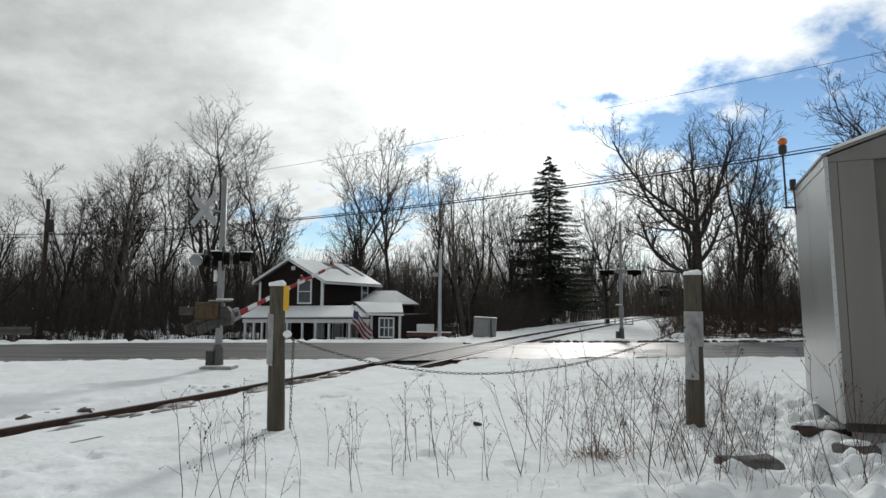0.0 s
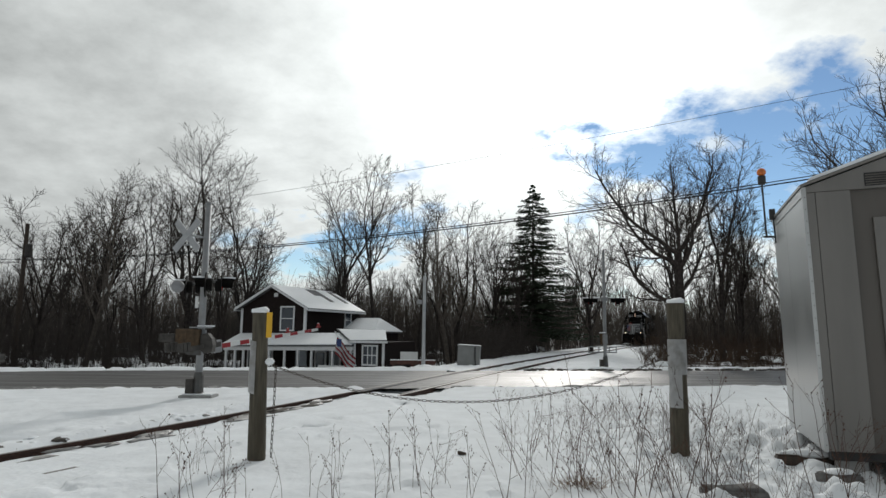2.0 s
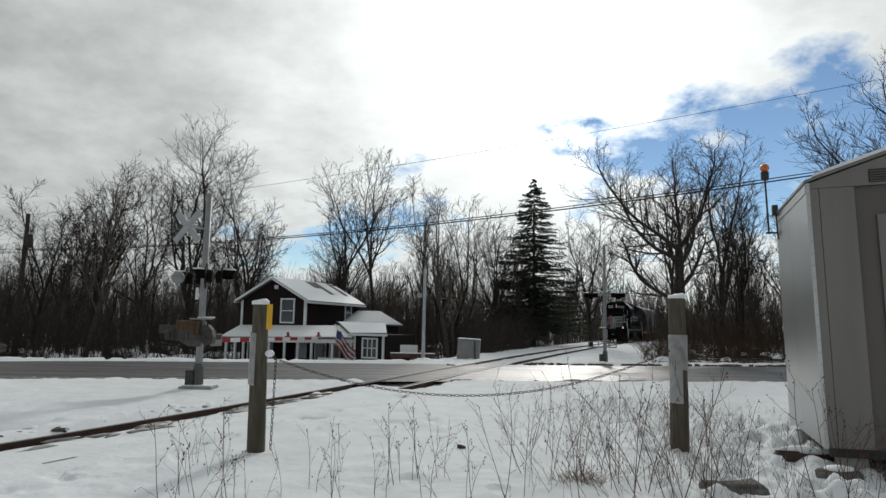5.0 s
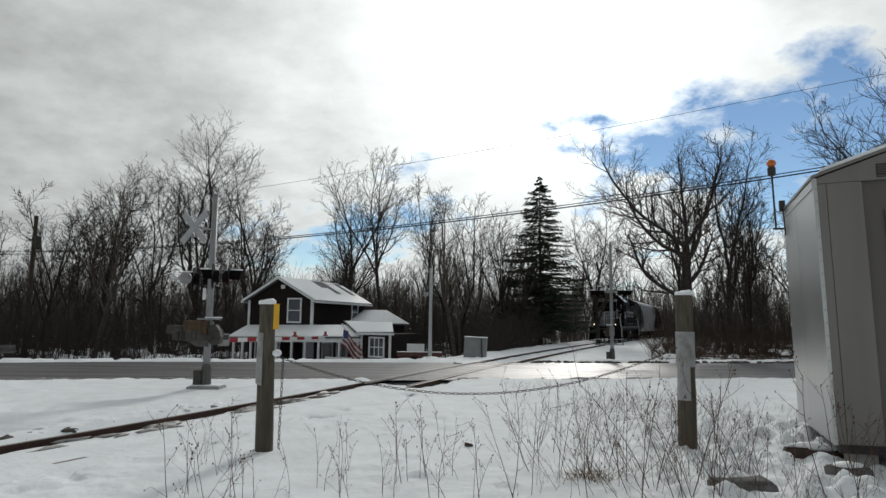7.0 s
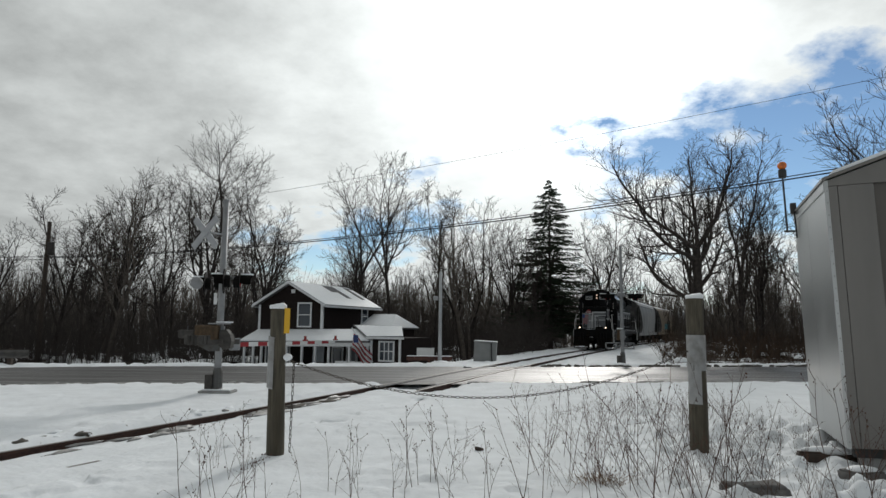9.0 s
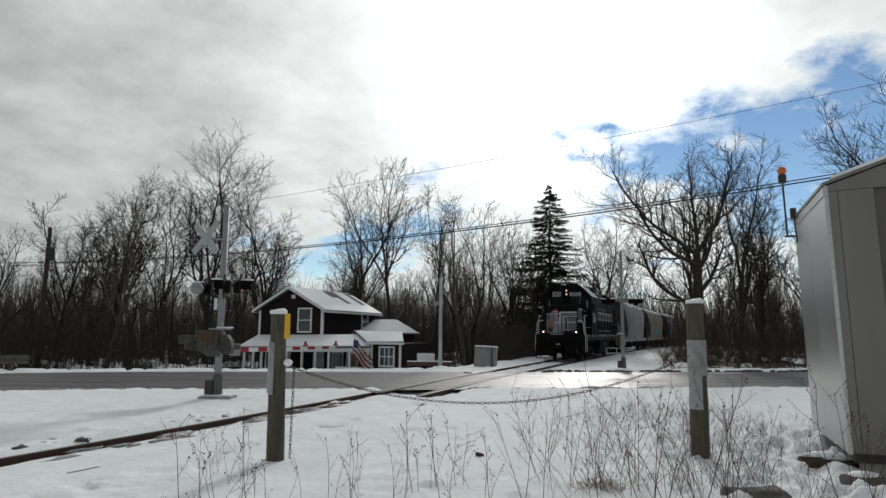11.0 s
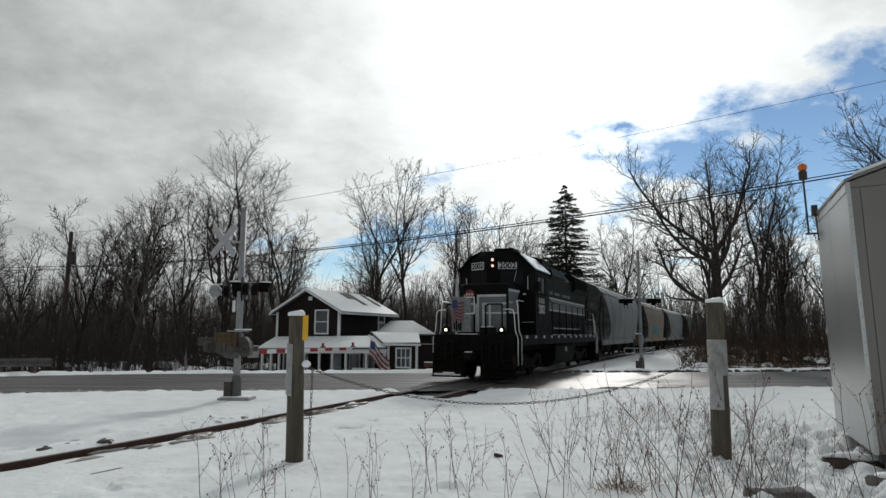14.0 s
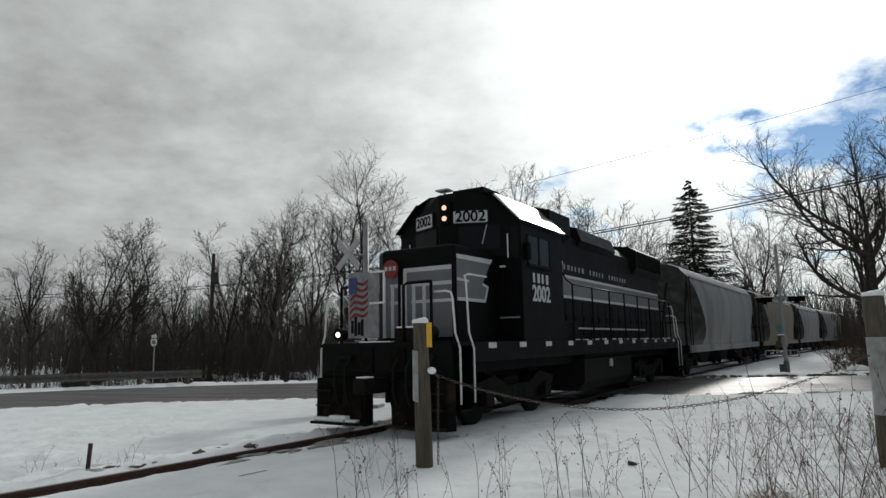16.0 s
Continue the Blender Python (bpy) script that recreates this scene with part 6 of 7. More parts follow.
rough_block("stone", 3.08, 6.5, -0.1, 0.6, 0.3, 0.2, 6, "dark grey stone block half sunk in snow", "stone", seed=2)
rough_block("plank", 4.85, 8.15, -0.04, 0.8, 0.2, 0.16, -14, "dark timber sleeper end under snow by the shed", "timber", "wood_dark", 3, 0.12)
rough_block("stone", 4.6, 7.2, -0.06, 0.42, 0.3, 0.16, 25, "snow-capped stone beside the shed", "stone", seed=5, snow=0.1)
rough_block("stone", 5.2, 7.1, -0.06, 0.3, 0.26, 0.14, 60, "snow-capped stone beside the shed", "stone", seed=7, snow=0.1)
rough_block("clod", 0.5, 8.7, -0.02, 0.09, 0.07, 0.05, 25, "small dark clod lying on the snow", "clod", "wood_dark", 9)


def weed_mesh(seed, height, stems, spread, material_key="weed", twig=5, heads=True, lean=0.0, sway=0.2):
    """Dead weed stalks with side twigs and seed heads, one mesh."""
    rng = random.Random(seed)
    V, Fc = [], []

    def bar(p, q, r0, r1):
        d = (q - p)
        if d.length < 1e-5:
            return
        d.normalize()
        s = d.orthogonal().normalized()
        u = d.cross(s)
        o = len(V)
        for c, r in ((p, r0), (q, r1)):
            for k in range(3):
                a = 2.094 * k
                V.append(c + (s * math.cos(a) + u * math.sin(a)) * r)
        for k in range(3):
            Fc.append((o + k, o + (k + 1) % 3, o + 3 + (k + 1) % 3, o + 3 + k))

    def bud(c, r):
        o = len(V)
        for dx, dy, dz in ((r, 0, 0), (-r, 0, 0), (0, r, 0), (0, -r, 0), (0, 0, r * 1.3), (0, 0, -r * 1.3)):
            V.append(c + Vector((dx, dy, dz)))
        for t in ((0, 2, 4), (2, 1, 4), (1, 3, 4), (3, 0, 4), (2, 0, 5), (1, 2, 5), (3, 1, 5), (0, 3, 5)):
            Fc.append(tuple(o + i for i in t))

    def shoot(p, d, length, r, level):
        n = (7, 4, 2)[level]
        bend = Vector((rng.gauss(0, 0.03), rng.gauss(0, 0.03), rng.uniform(-0.02, 0.02)))
        for i in range(n):
            d = (d + bend + Vector((rng.gauss(0, 0.04), rng.gauss(0, 0.04), 0.03 * level))).normalized()
            q = p + d * (length / n)
            bar(p, q, r * (1 - 0.55 * i / n), r * (1 - 0.55 * (i + 1) / n))
            if level < 2 and (level == 1 or i >= 1) and rng.random() < (0.24 * (twig - 1), 0.6)[level]:
                az, tilt = rng.uniform(0, 6.283), radians(rng.uniform(24, 52))
                side = Matrix.Rotation(az, 3, d) @ d.orthogonal().normalized()
                shoot(q, d * math.cos(tilt) + side * math.sin(tilt), length * rng.uniform(0.2, 0.5) * (1 - 0.45 * i / n), r * 0.55, level + 1)
            p = q
        if heads and level > 0 and rng.random() < 0.5:
            bud(p, rng.uniform(0.004, 0.009))
        elif heads and level == 0:
            for _k in range(3):
                bud(p + Vector((rng.gauss(0, 0.01), rng.gauss(0, 0.01), rng.uniform(-0.05, 0.02))), rng.uniform(0.004, 0.010))

    for _ in range(stems):
        p = Vector((rng.gauss(0, spread * 0.3), rng.gauss(0, spread * 0.3), -0.05))
        d = Vector((rng.gauss(lean, sway), rng.gauss(0, 0.22), 1)).normalized()
        h = height * rng.uniform(0.4, 1.08)
        shoot(p, d, h, 0.0033 * (0.5 + h), 0)
    me = bpy.data.meshes.new("stalks")
    me.from_pydata(V, [], Fc)
    me.update()
    me.materials.append(M[material_key])
    return me


def plant_weeds():
    tall = [weed_mesh(20 + i, 1.05, 3, 0.3, twig=3, sway=0.1) for i in range(4)]
    dense = [weed_mesh(40 + i, 1.35, 6, 1.1, twig=4, lean=-0.22, sway=0.36) for i in range(6)]
    low = [weed_mesh(60 + i, 0.42, 6, 0.9, twig=3, heads=False, lean=-0.1, sway=0.5) for i in range(3)]
    rng = random.Random(5)

    def put(me, x, y, s, label):
        w = thing("weed", pose(x, y, ground_z(x, y), 0, 0, rng.uniform(-40, 40)) @ Matrix.Scale(s, 4), label, "weed", "dead weeds in the snow")
        tagged(new("stalk", me), kind="stuff").parent = w
    # single stalks before the chain
    for x, y, s in ((-1.95, 5.4, 0.95), (-1.55, 5.0, 0.8), (-1.72, 5.9, 0.95), (-2.25, 6.2, 0.8), (-1.25, 5.2, 0.7), (-1.0, 6.4, 0.75), (-0.75, 5.6, 0.8), (-0.3, 6.6, 0.95), (-0.05, 6.9, 0.9), (-0.42, 6.2, 0.7),
                    (0.25, 7.0, 0.75), (-2.6, 7.6, 0.6), (-2.2, 7.0, 0.55), (0.1, 6.1, 0.8), (0.45, 6.0, 0.85), (-0.9, 7.3, 0.6), (-3.6, 9.6, 0.6), (-2.75, 9.2, 0.7)):
        put(rng.choice(tall), x, y, s, "slender dead weed stalks standing in snow")
    lanky = [weed_mesh(120 + i, 1.3, 3, 0.5, twig=4, lean=-0.1, sway=0.2) for i in range(5)]
    for i in range(8):
        put(rng.choice(lanky), rng.uniform(0.8, 2.9), rng.uniform(5.4, 7.6), rng.uniform(0.7, 1.0), "tall slender dead weed stalks")
    # thicket between the posts and the shed
    for i in range(13):
        x = 1.15 + 2.3 * rng.random() ** 0.7
        y = rng.uniform(5.6, 8.6)
        if x < 1.3 and y > 7.5:
            continue
        put(rng.choice(dense), x, y, rng.uniform(0.55, 1.0), "tangled dead brown weeds")
    for i in range(48):
        put(rng.choice(low), rng.uniform(2.6, 5.6), rng.uniform(9.0, 13.5), rng.uniform(0.6, 1.1), "low dead brush poking through snow")
    for i in range(30):
        put(rng.choice(low), rng.uniform(2.4, 4.3), rng.uniform(5.6, 7.6), rng.uniform(0.5, 1.0), "low dead brush poking through snow")
    for x, y, s in ((4.45, 6.9, 1.1), (4.3, 6.6, 0.9), (4.7, 6.75, 0.8), (3.9, 5.9, 1.0)):
        put(rng.choice(tall), x, y, s, "bent dead stalk beside the shed")
    for x, y in ((-5.95, 8.3), (-5.6, 8.5), (-6.5, 7.6), (-6.8, 7.2), (-6.1, 8.0)):
        put(rng.choice(low), x, y, 0.75, "pale dead brush by the track")
    # tuft of dry grass
    tuft = weed_mesh(90, 0.22, 130, 0.35, "dry_grass", 2, False, sway=0.6)
    t = thing("grass_tuft", pose(1.68, 6.92, 0.0) @ Matrix.Diagonal((1.5, 1.0, 0.95, 1)), "tuft of dry tan grass showing through snow", "grass")
    tagged(new("blade", tuft), kind="stuff").parent = t


plant_weeds()


# ---------------------------------------------------------------- the wood behind
def make_spruce(x, y, z, h, base_r):
    sp = new("spruce_tree")
    sp.matrix_basis = pose(x, y, z)
    tagged(sp, "tall dark green spruce with drooping layered boughs", "tree")
    part("trunk", tube(bmesh.new(), [(0, 0, -0.4), (0, 0, h * 0.5), (0, 0, h)], [0.24, 0.14, 0.02], 8), "bark", sp, "", True)
    rng = random.Random(11)
    V, Fc, V2, F2 = [], [], [], []
    z0 = h * 0.14
    n = 40
    for i in range(n):
        f = i / (n - 1)
        zz = z0 + (h - z0) * f ** 0.93
        R = base_r * (1 - f) ** 0.8 + 0.22
        k = max(5, int(11 - 5 * f))
        for j in range(k):
            if rng.random() < 0.18:
                continue
            a = 2 * math.pi * (j + rng.random() * 0.7) / k + i * 1.3
            L = R * rng.uniform(0.7, 1.15)
            zb = zz + rng.uniform(-0.3, 0.3)
            o = Vector((math.cos(a), math.sin(a), 0))
            s = Vector((-o.y, o.x, 0))
            m = 6 + int(L * 2)
            for q in range(m):
                t = (q + 0.6) / m
                if t < 0.22 and rng.random() < 0.7:
                    continue
                c = o * (L * t) + Vector((0, 0, zb - 0.28 * L * t + 0.22 * L * t * t + rng.uniform(-0.05, 0.05)))
                w = 0.30 * L * (1 - 0.6 * t) + 0.08
                # hanging needle sprays on each side of the bough
                for sd in (-1, 1, 0):
                    for _r in range(2):
                        p = c + s * (sd * w * rng.uniform(0.1, 0.5))
                        tip = p + s * (sd * w * rng.uniform(0.5, 1.0)) + o * rng.uniform(0.05, 0.22) + Vector((0, 0, -rng.uniform(0.03, 0.26)))
                        wd = rng.uniform(0.025, 0.06)
                        b = len(V)
                        V.extend((p + o * wd, p - o * wd, tip, p + Vector((0, 0, -wd * 1.6))))
                        Fc.extend(((b, b + 1, b + 2), (b, b + 2, b + 3), (b + 1, b + 3, b + 2)))
            b = len(V2)
            for c, r in ((Vector((0, 0, zb)), 0.035 * (1 - f) + 0.008), (o * L * 0.9 + Vector((0, 0, zb - 0.1 * L)), 0.006)):
                for q in range(3):
                    V2.append(c + (s * math.cos(2.094 * q) + Vector((0, 0, 1)) * math.sin(2.094 * q)) * r)
            for q in range(3):
                F2.append((b + q, b + (q + 1) % 3, b + 3 + (q + 1) % 3, b + 3 + q))
    for nm, v, f, key in (("needle_spray", V, Fc, "needle"), ("bough", V2, F2, "bark")):
        me = bpy.data.meshes.new(nm)
        me.from_pydata(v, [], f)
        me.update()
        me.materials.append(M[key])
        tagged(new(nm, me), kind="stuff").parent = sp


make_spruce(9.75, 58.0, -0.6, 15.6, 5.0)

# single trees that stand out against the sky: place, height, seed, form
# limbs of the spreading maple beside the crossing: height on the trunk, degrees from upright, azimuth, length
MAPLE = ((1.0, 36, 0, 1.05), (0.98, 56, 180, 1.1), (0.95, 10, 60, 0.95), (0.90, 68, 190, 1.0), (0.85, 42, -70, 0.7), (0.82, 46, 100, 0.75), (0.5, 60, 172, 0.85), (0.66, 58, 12, 0.7))
HERO = (
    (-18.6, 51.0, 19.4, 101, dict(trunk=0.36, limbs=7, ang=(9, 27), trunk_r=0.26, counts=(10, 7, 5))),
    (-15.0, 52.0, 17.2, 102, dict(trunk=0.34, limbs=7, ang=(7, 20), trunk_r=0.22, counts=(9, 7, 5))),
    (-21.6, 50.0, 14.6, 112, dict(trunk=0.42, limbs=5, ang=(12, 30), trunk_r=0.18)),
    (-25.5, 50.0, 15.6, 103, dict(trunk=0.38, limbs=7, ang=(14, 34), trunk_r=0.23, counts=(9, 7, 5))),
    (-29.5, 49.0, 12.8, 113, dict(trunk=0.42, limbs=6, ang=(14, 34), trunk_r=0.18)),
    (-7.4, 53.0, 15.8, 104, dict(trunk=0.50, limbs=7, ang=(16, 40), trunk_r=0.23, counts=(8, 6, 4))),
    (-3.9, 54.0, 17.4, 105, dict(trunk=0.48, limbs=6, ang=(12, 30), trunk_r=0.2, lean=-0.07, counts=(8, 6, 4))),
    (-0.6, 55.0, 15.0, 106, dict(trunk=0.52, limbs=4, ang=(10, 26), trunk_r=0.14, counts=(8, 6, 4))),
    (2.0, 53.0, 13.8, 107, dict(trunk=0.44, limbs=5, ang=(14, 34), trunk_r=0.19, lean=0.12, counts=(8, 6, 4))),
    (4.6, 54.0, 12.8, 108, dict(trunk=0.46, limbs=5, ang=(16, 38), trunk_r=0.16, lean=0.10, counts=(8, 6, 4))),
    (6.6, 60.0, 12.6, 119, dict(trunk=0.46, limbs=5, ang=(14, 34), trunk_r=0.15, counts=(8, 6, 4))),
    (15.0, 58.0, 13.0, 109, dict(trunk=0.40, limbs=7, ang=(16, 40), trunk_r=0.2, counts=(9, 7, 5))),
    (17.1, 42.5, 15.6, 110, dict(trunk=0.53, limbs=MAPLE, trunk_r=0.33, lean=-0.035, counts=(11, 8, 6), lift=0.095, twig=0.010)),
    (20.2, 43.5, 15.2, 111, dict(trunk=0.46, limbs=6, ang=(9, 26), trunk_r=0.22, lean=-0.02, counts=(9, 7, 5))),
    (22.9, 46.0, 12.8, 114, dict(trunk=0.46, limbs=5, ang=(12, 30), trunk_r=0.17)),
    (27.0, 35.0, 18.2, 115, dict(trunk=0.36, limbs=8, ang=(18, 44), trunk_r=0.28, counts=(9, 7, 5))),
    (30.0, 37.0, 19.5, 116, dict(trunk=0.40, limbs=7, ang=(14, 36), trunk_r=0.28, counts=(9, 7, 5))),
    (-36.0, 46.0, 13.2, 117, dict(trunk=0.42, limbs=7, ang=(14, 36), trunk_r=0.2)),
    (-33.0, 39.0, 11.8, 118, dict(trunk=0.38, limbs=6, ang=(16, 38), trunk_r=0.18)),
)
for _x, _y, _h, _seed, _form in HERO:
    plant_tree(tree_mesh(_seed, _h, **_form), _x, _y, -1.2 if _x < 8 else -0.35, 0, 1.0, "broad bare maple with sweeping limbs beside the line" if _seed == 110 else "tall bare deciduous tree against the sky", "tall bare trees")

WOOD = [tree_mesh(200 + i, 10.5 + i * 0.7, 0.13 + 0.012 * i, trunk=0.46 + 0.05 * (i % 3), limbs=4 + i % 3, ang=(9 + 3 * (i % 3), 26 + 4 * (i % 3)), counts=(7, 5, 4), material_key=("bark", "bark_pale", "bark")[i % 3]) for i in range(8)]


def plant_wood():
    rng = random.Random(77)
    placed = []
    tries = 0
    while len(placed) < 130 and tries < 6000:
        tries += 1
        a = radians(rng.uniform(-56, 44))
        r = rng.uniform(44, 92)
        x, y = r * math.sin(a), r * math.cos(a)
        lat, s = off_track(x, y)
        if off_road(x, y) < 9.5 or abs(lat) < 4.5 or (lat > 0 and y < 95 and x < 0.36 * y):
            continue
        if -14.5 < x < 1.5 and y < 51:
            continue
        if any((x - p) ** 2 + (y - q) ** 2 < 4.0 for p, q in placed):
            continue
        placed.append((x, y))
        sc = rng.uniform(0.6, 1.0) * (0.86 if -10 < x < 14 else 0.8 if x < -32 else 1.0)
        plant_tree(rng.choice(WOOD), x, y, -1.2 if x < 8 else -0.4, rng.uniform(0, 360), sc, "bare grey-brown tree in a leafless wood", "bare trees of the wood")


plant_wood()


def stems(name, label, count, region, hmin, hmax, r, key, seed, twigs=3, arch=0.18):
    """Dense thin undergrowth, too many stems to count, as one mesh. region(rng) gives a place."""
    rng = random.Random(seed)
    V, Fc = [], []

    def bar(p, q, r0, r1):
        d = (q - p).normalized()
        s = d.orthogonal().normalized()
        u = d.cross(s)
        o = len(V)
        for c, rr in ((p, r0), (q, r1)):
            for k in range(3):
                V.append(c + (s * math.cos(2.094 * k) + u * math.sin(2.094 * k)) * rr)
        for k in range(3):
            Fc.append((o + k, o + (k + 1) % 3, o + 3 + (k + 1) % 3, o + 3 + k))

    for _ in range(count):
        x, y, z, f = region(rng)
        h = rng.uniform(hmin, hmax) * f
        p = Vector((x, y, z - 0.1))
        d = Vector((rng.gauss(0, arch), rng.gauss(0, arch), 1)).normalized()
        for i in range(3):
            q = p + d * (h / 3)
            bar(p, q, r * (1 - 0.28 * i), r * (1 - 0.28 * (i + 1)))
            for _t in range(twigs):
                td = (d + Vector((rng.gauss(0, 0.7), rng.gauss(0, 0.7), rng.uniform(-0.1, 0.5)))).normalized()
                bar(p.lerp(q, rng.random()), q + td * h * rng.uniform(0.1, 0.25), r * 0.45, r * 0.2)
            p = q
            d = (d + Vector((rng.gauss(0, arch), rng.gauss(0, arch), 0))).normalized()
    me = bpy.data.meshes.new(name)
    me.from_pydata(V, [], Fc)
    me.update()
    me.materials.append(M[key])
    tagged(new(name, me), label, "undergrowth", kind="stuff")


def wood_floor(rng):
    while True:
        a = radians(rng.uniform(-58, 44))
        r = rng.uniform(43, 75)
        x, y = r * math.sin(a), r * math.cos(a)
        lat, s = off_track(x, y)
        if off_road(x, y) < 10 or abs(lat) < 3.6 or (x < -0.92 * y and rng.random() < 0.7) or (x > 10 and rng.random() < 0.7) or (lat > 0 and x < 0.36 * y) or (-14 < x < 2.5 and y < 50):
            continue
        return x, y, (-1.3 if x < 6 else -0.4), 1.0


def right_bank(rng):
    """The thicket on the inside of the curve, right behind the crossing."""
    while True:
        x, y = rng.uniform(10.5, 36), rng.uniform(34, 50)
        lat, s = off_track(x, y)
        if lat < 2.7 or off_road(x, y) < 6.5 or x < 0.345 * y - 0.3:
            continue
        return x, y, -0.15, 1.0 + 0.5 * max(0.0, noise.noise((x * 0.5, y * 0.5, 8.0)))


def snow_patches(name, label, places, seed):
    """Flat lumps of old snow left on the litter, one mesh. places: (x, y, z, radius, thickness)."""
    rng = random.Random(seed)
    V, Fc = [], []
    for x, y, z, r, h in places:
        k, o, n = rng.uniform(0, 60), len(V), 14
        V.append((x, y, z + h))
        for f, drop in ((0.5, 0.85), (0.85, 0.45), (1.0, -0.3)):
            for i in range(n):
                a = 2 * math.pi * i / n
                q = r * f * (1 + 0.55 * noise.noise((math.cos(a) * 1.4 + k, math.sin(a) * 1.4, f)))
                V.append((x + 1.5 * q * math.cos(a), y + q * math.sin(a), z + h * drop))
        for i in range(n):
            j = (i + 1) % n
            Fc.append((o, o + 1 + i, o + 1 + j))
            for b in (o + 1, o + 1 + n):
                Fc.append((b + i, b + n + i, b + n + j, b + j))
    me = bpy.data.meshes.new(name)
    me.from_pydata(V, [], Fc)
    me.update()
    me.shade_smooth()
    me.materials.append(M["snow_cap"])
    tagged(new(name, me), label, "snow", kind="stuff")


def patch_places(region, count, seed, r0, r1):
    rng = random.Random(seed)
    for _ in range(count):
        x, y, z, f = region(rng)
        r = rng.uniform(r0, r1)
        yield x, y, z + rng.uniform(0.05, 0.5), r, 0.3 * r + 0.1


def fallen_branch(x, y, z, length, turn, seed):
    rng = random.Random(seed)
    fb = thing("fallen_branch", pose(x, y, z, 0, 0, turn), "fallen dead branch with snow along its top", "branch", "fallen branches")
    pts = [(length * k / 8, 0.1 * rng.gauss(0, 1), 0.12 + 0.5 * k / 8 + 0.08 * rng.gauss(0, 1)) for k in range(9)]
    part("limb", tube(bmesh.new(), pts, [0.10 - 0.008 * k for k in range(9)], 7), "bark", fb, "", True)
    part("snow", tube(bmesh.new(), [(a, b, c + 0.09 - 0.006 * k) for k, (a, b, c) in enumerate(pts)], [0.05 - 0.003 * k for k in range(9)], 7), "snow_cap", fb, "", True)
    for k in (3, 5, 6):
        a, b, c = pts[k]
        part("side_twig", tube(bmesh.new(), [(a, b, c), (a + rng.uniform(0.3, 0.8), b + rng.gauss(0, 0.3), c + rng.uniform(0.4, 1.2))], [0.035, 0.012], 5), "bark", fb)


def left_bank(rng):
    """Scrub between the line and the house."""
    x, y = rng.uniform(2.6, 9.5), rng.uniform(38, 60)
    lat, s = off_track(x, y)
    while lat > -3.2:
        x -= 0.6
        lat, s = off_track(x, y)
    return x, y, -0.9, 1.0


stems("undergrowth", "dense dark leafless undergrowth of the wood", 5200, wood_floor, 0.9, 4.4, 0.020, "bark", 31)
stems("thicket", "brown leafless thicket beside the line", 1600, right_bank, 0.5, 2.2, 0.010, "brush", 32, 5, 0.5)
stems("scrub", "dark scrub between the line and the house", 700, left_bank, 0.8, 3.2, 0.013, "bark", 33, 4, 0.25)

snow_patches("bank_snow", "old snow patches lying in the brush of the bank", patch_places(right_bank, 46, 61, 0.12, 0.34), 62)
snow_patches("wood_snow", "old snow patches on the floor of the wood", patch_places(wood_floor, 130, 63, 0.25, 0.9), 64)
for _i, (_x, _y, _l, _t) in enumerate(((-20.4, 33.6, 3.4, 8), (-16.2, 34.6, 2.6, -14), (-24.5, 33.0, 3.0, 20), (-28.0, 30.5, 2.8, -160), (-13.6, 38.0, 2.4, 165), (22.0, 36.2, 2.4, 30))):
    fallen_branch(_x, _y, ground_z(_x, _y), _l, _t, 70 + _i)


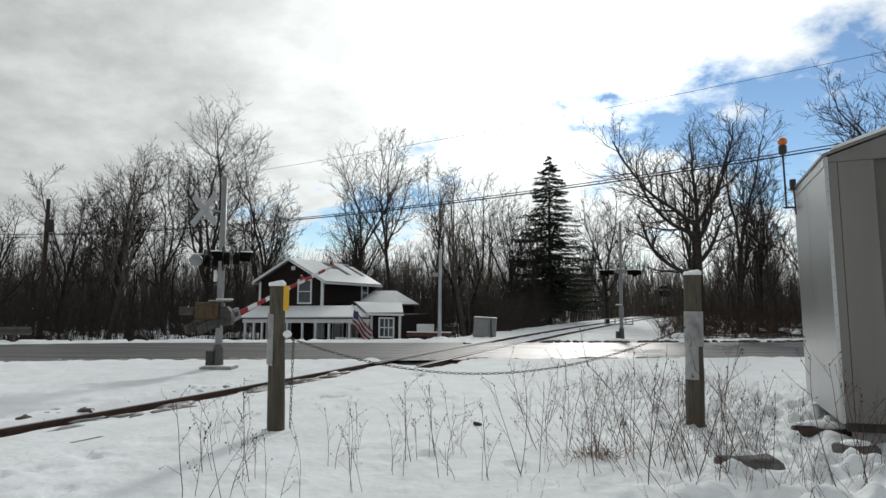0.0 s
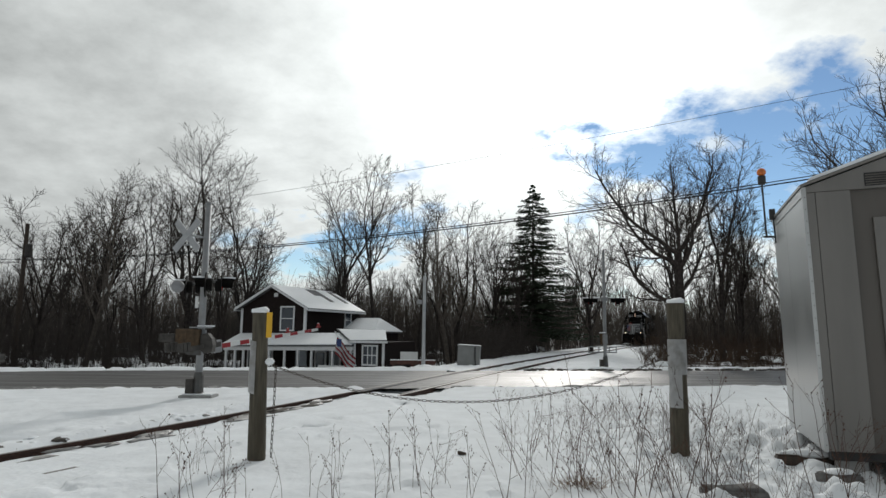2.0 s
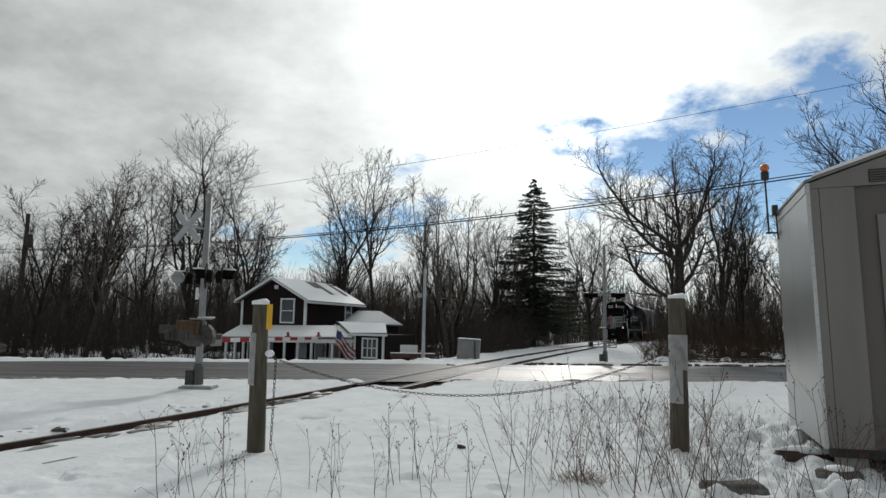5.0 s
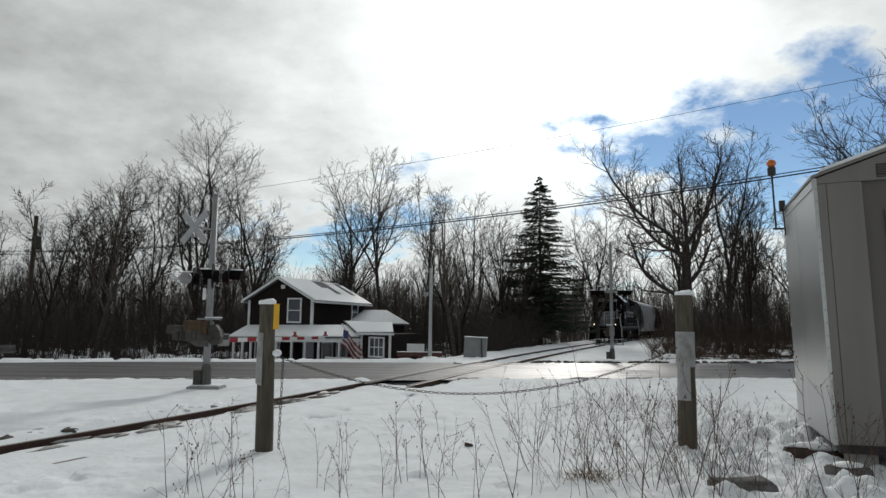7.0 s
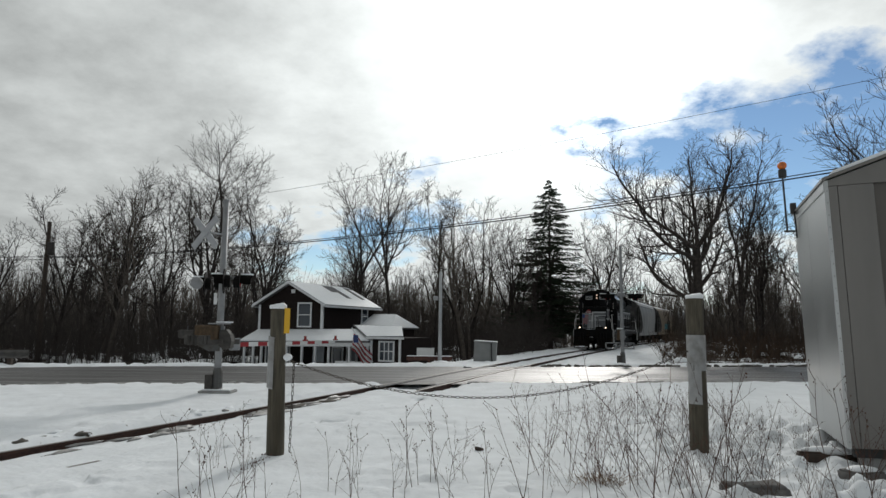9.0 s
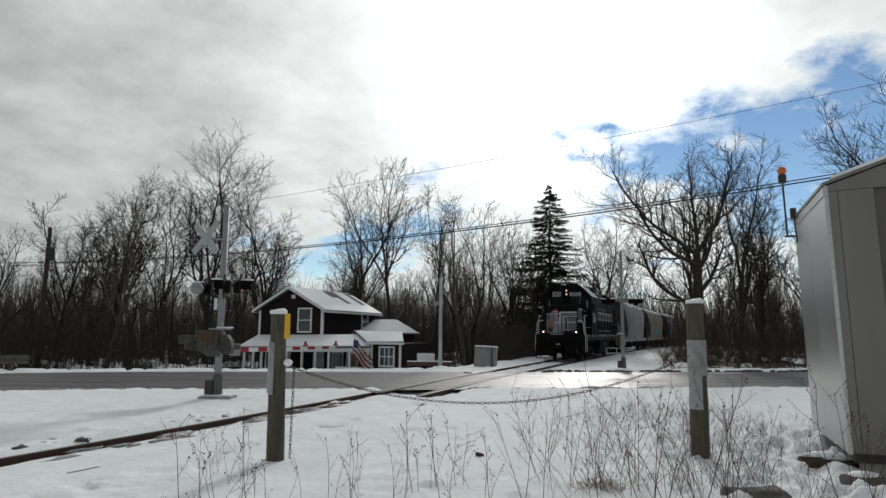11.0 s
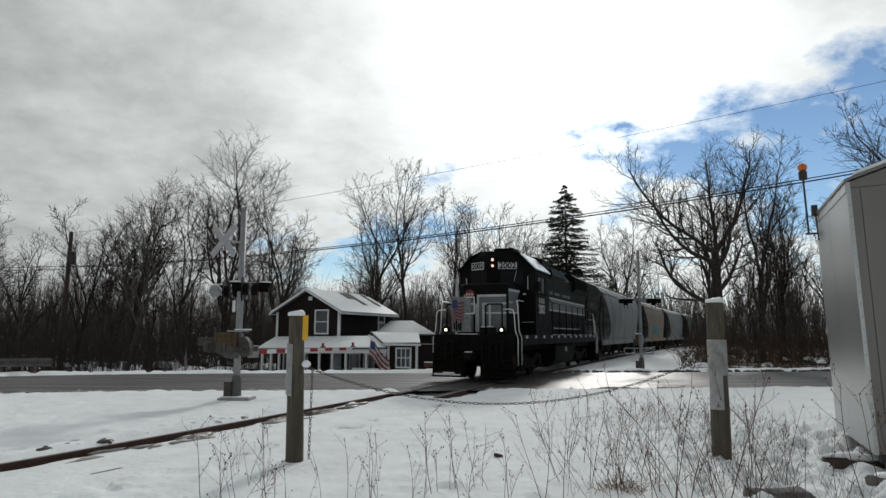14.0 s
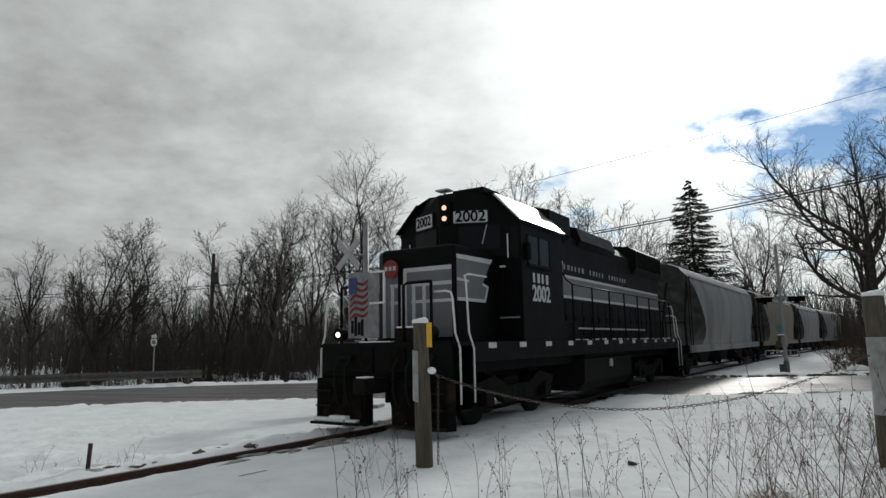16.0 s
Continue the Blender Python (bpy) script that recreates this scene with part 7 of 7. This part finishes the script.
def rough_snow(rng):
    """Grass and stubble that pierce the snow before the road."""
    while True:
        x, y = rng.uniform(0.6, 7.0), rng.uniform(5.0, 17.0)
        if noise.noise((x * 0.9, y * 0.7, 14.0)) < rng.uniform(-0.25, 0.35) or x < 0.12 * y or off_road(x, y) > -4.7:
            continue
        return x, y, ground_z(x, y) + 0.06, 1.0


stems("stubble", "sparse dead stubble piercing the snow", 900, rough_snow, 0.08, 0.34, 0.0022, "weed", 36, 1, 0.4)


def far_wood(rng):
    a = radians(rng.uniform(-75, 60))
    r = rng.uniform(95, 150)
    return r * math.sin(a), r * math.cos(a), -1.0, 1.0


stems("distant_wood", "grey-brown wall of distant leafless wood", 8000, far_wood, 4.5, 10.0, 0.07, "bark_pale", 34, 3, 0.1)


# ---------------------------------------------------------------- what moves
def train_s(t):
    """Arc length of the locomotive's front end."""
    return float(np.interp(t, (0.0, 12.5, 14.5, 16.0), (-96.06, -19.68, -7.51, 1.09)))


def ride(t, front, a, b):
    """The pose of a vehicle whose front end lies so far behind the train's, with bogies at a and b behind it."""
    s = train_s(t) - front
    p, q = on_track(s - a), on_track(s - b)
    d = (p - q).normalized()
    e = p + d * a
    return Matrix.Translation((e.x, e.y, 0)) @ Matrix.Rotation(math.atan2(d.y, d.x), 4, "Z")


def motions():
    times = [0.5 * i for i in range(33)]
    walk(LOCO, [(t, ride(t, 0.0, 3.1, 13.4)) for t in times])
    for i, car in enumerate(CARS):
        walk(car, [(t, ride(t, 17.95 + i * (HOPPER_L + 1.55), 1.75, HOPPER_L - 1.75)) for t in times])
    # the gate arm sinks to the level and stays
    turn = (66.0, 1.12)
    swing = ((0.0, 19.0), (0.5, 15.8), (1.0, 12.4), (1.5, 9.0), (2.0, 5.9), (2.5, 3.2), (3.0, 0.6), (3.3, -0.3), (3.8, 0.0), (8.0, 0.0), (16.0, 0.0))
    walk(ARM, [(t, pose(0.06, -0.02, turn[1], 0, 0, turn[0]) @ pose(0, 0, 0, 0, -a, 0)) for t, a in swing])
    # wheels roll
    fine = [0.1 * i for i in range(161)]
    for w, r in WHEELS:
        x, y, z = w.location
        walk(w, [(t, pose(x, y, z, 0, math.degrees((train_s(t) - train_s(0)) / r), 0)) for t in fine])


motions()
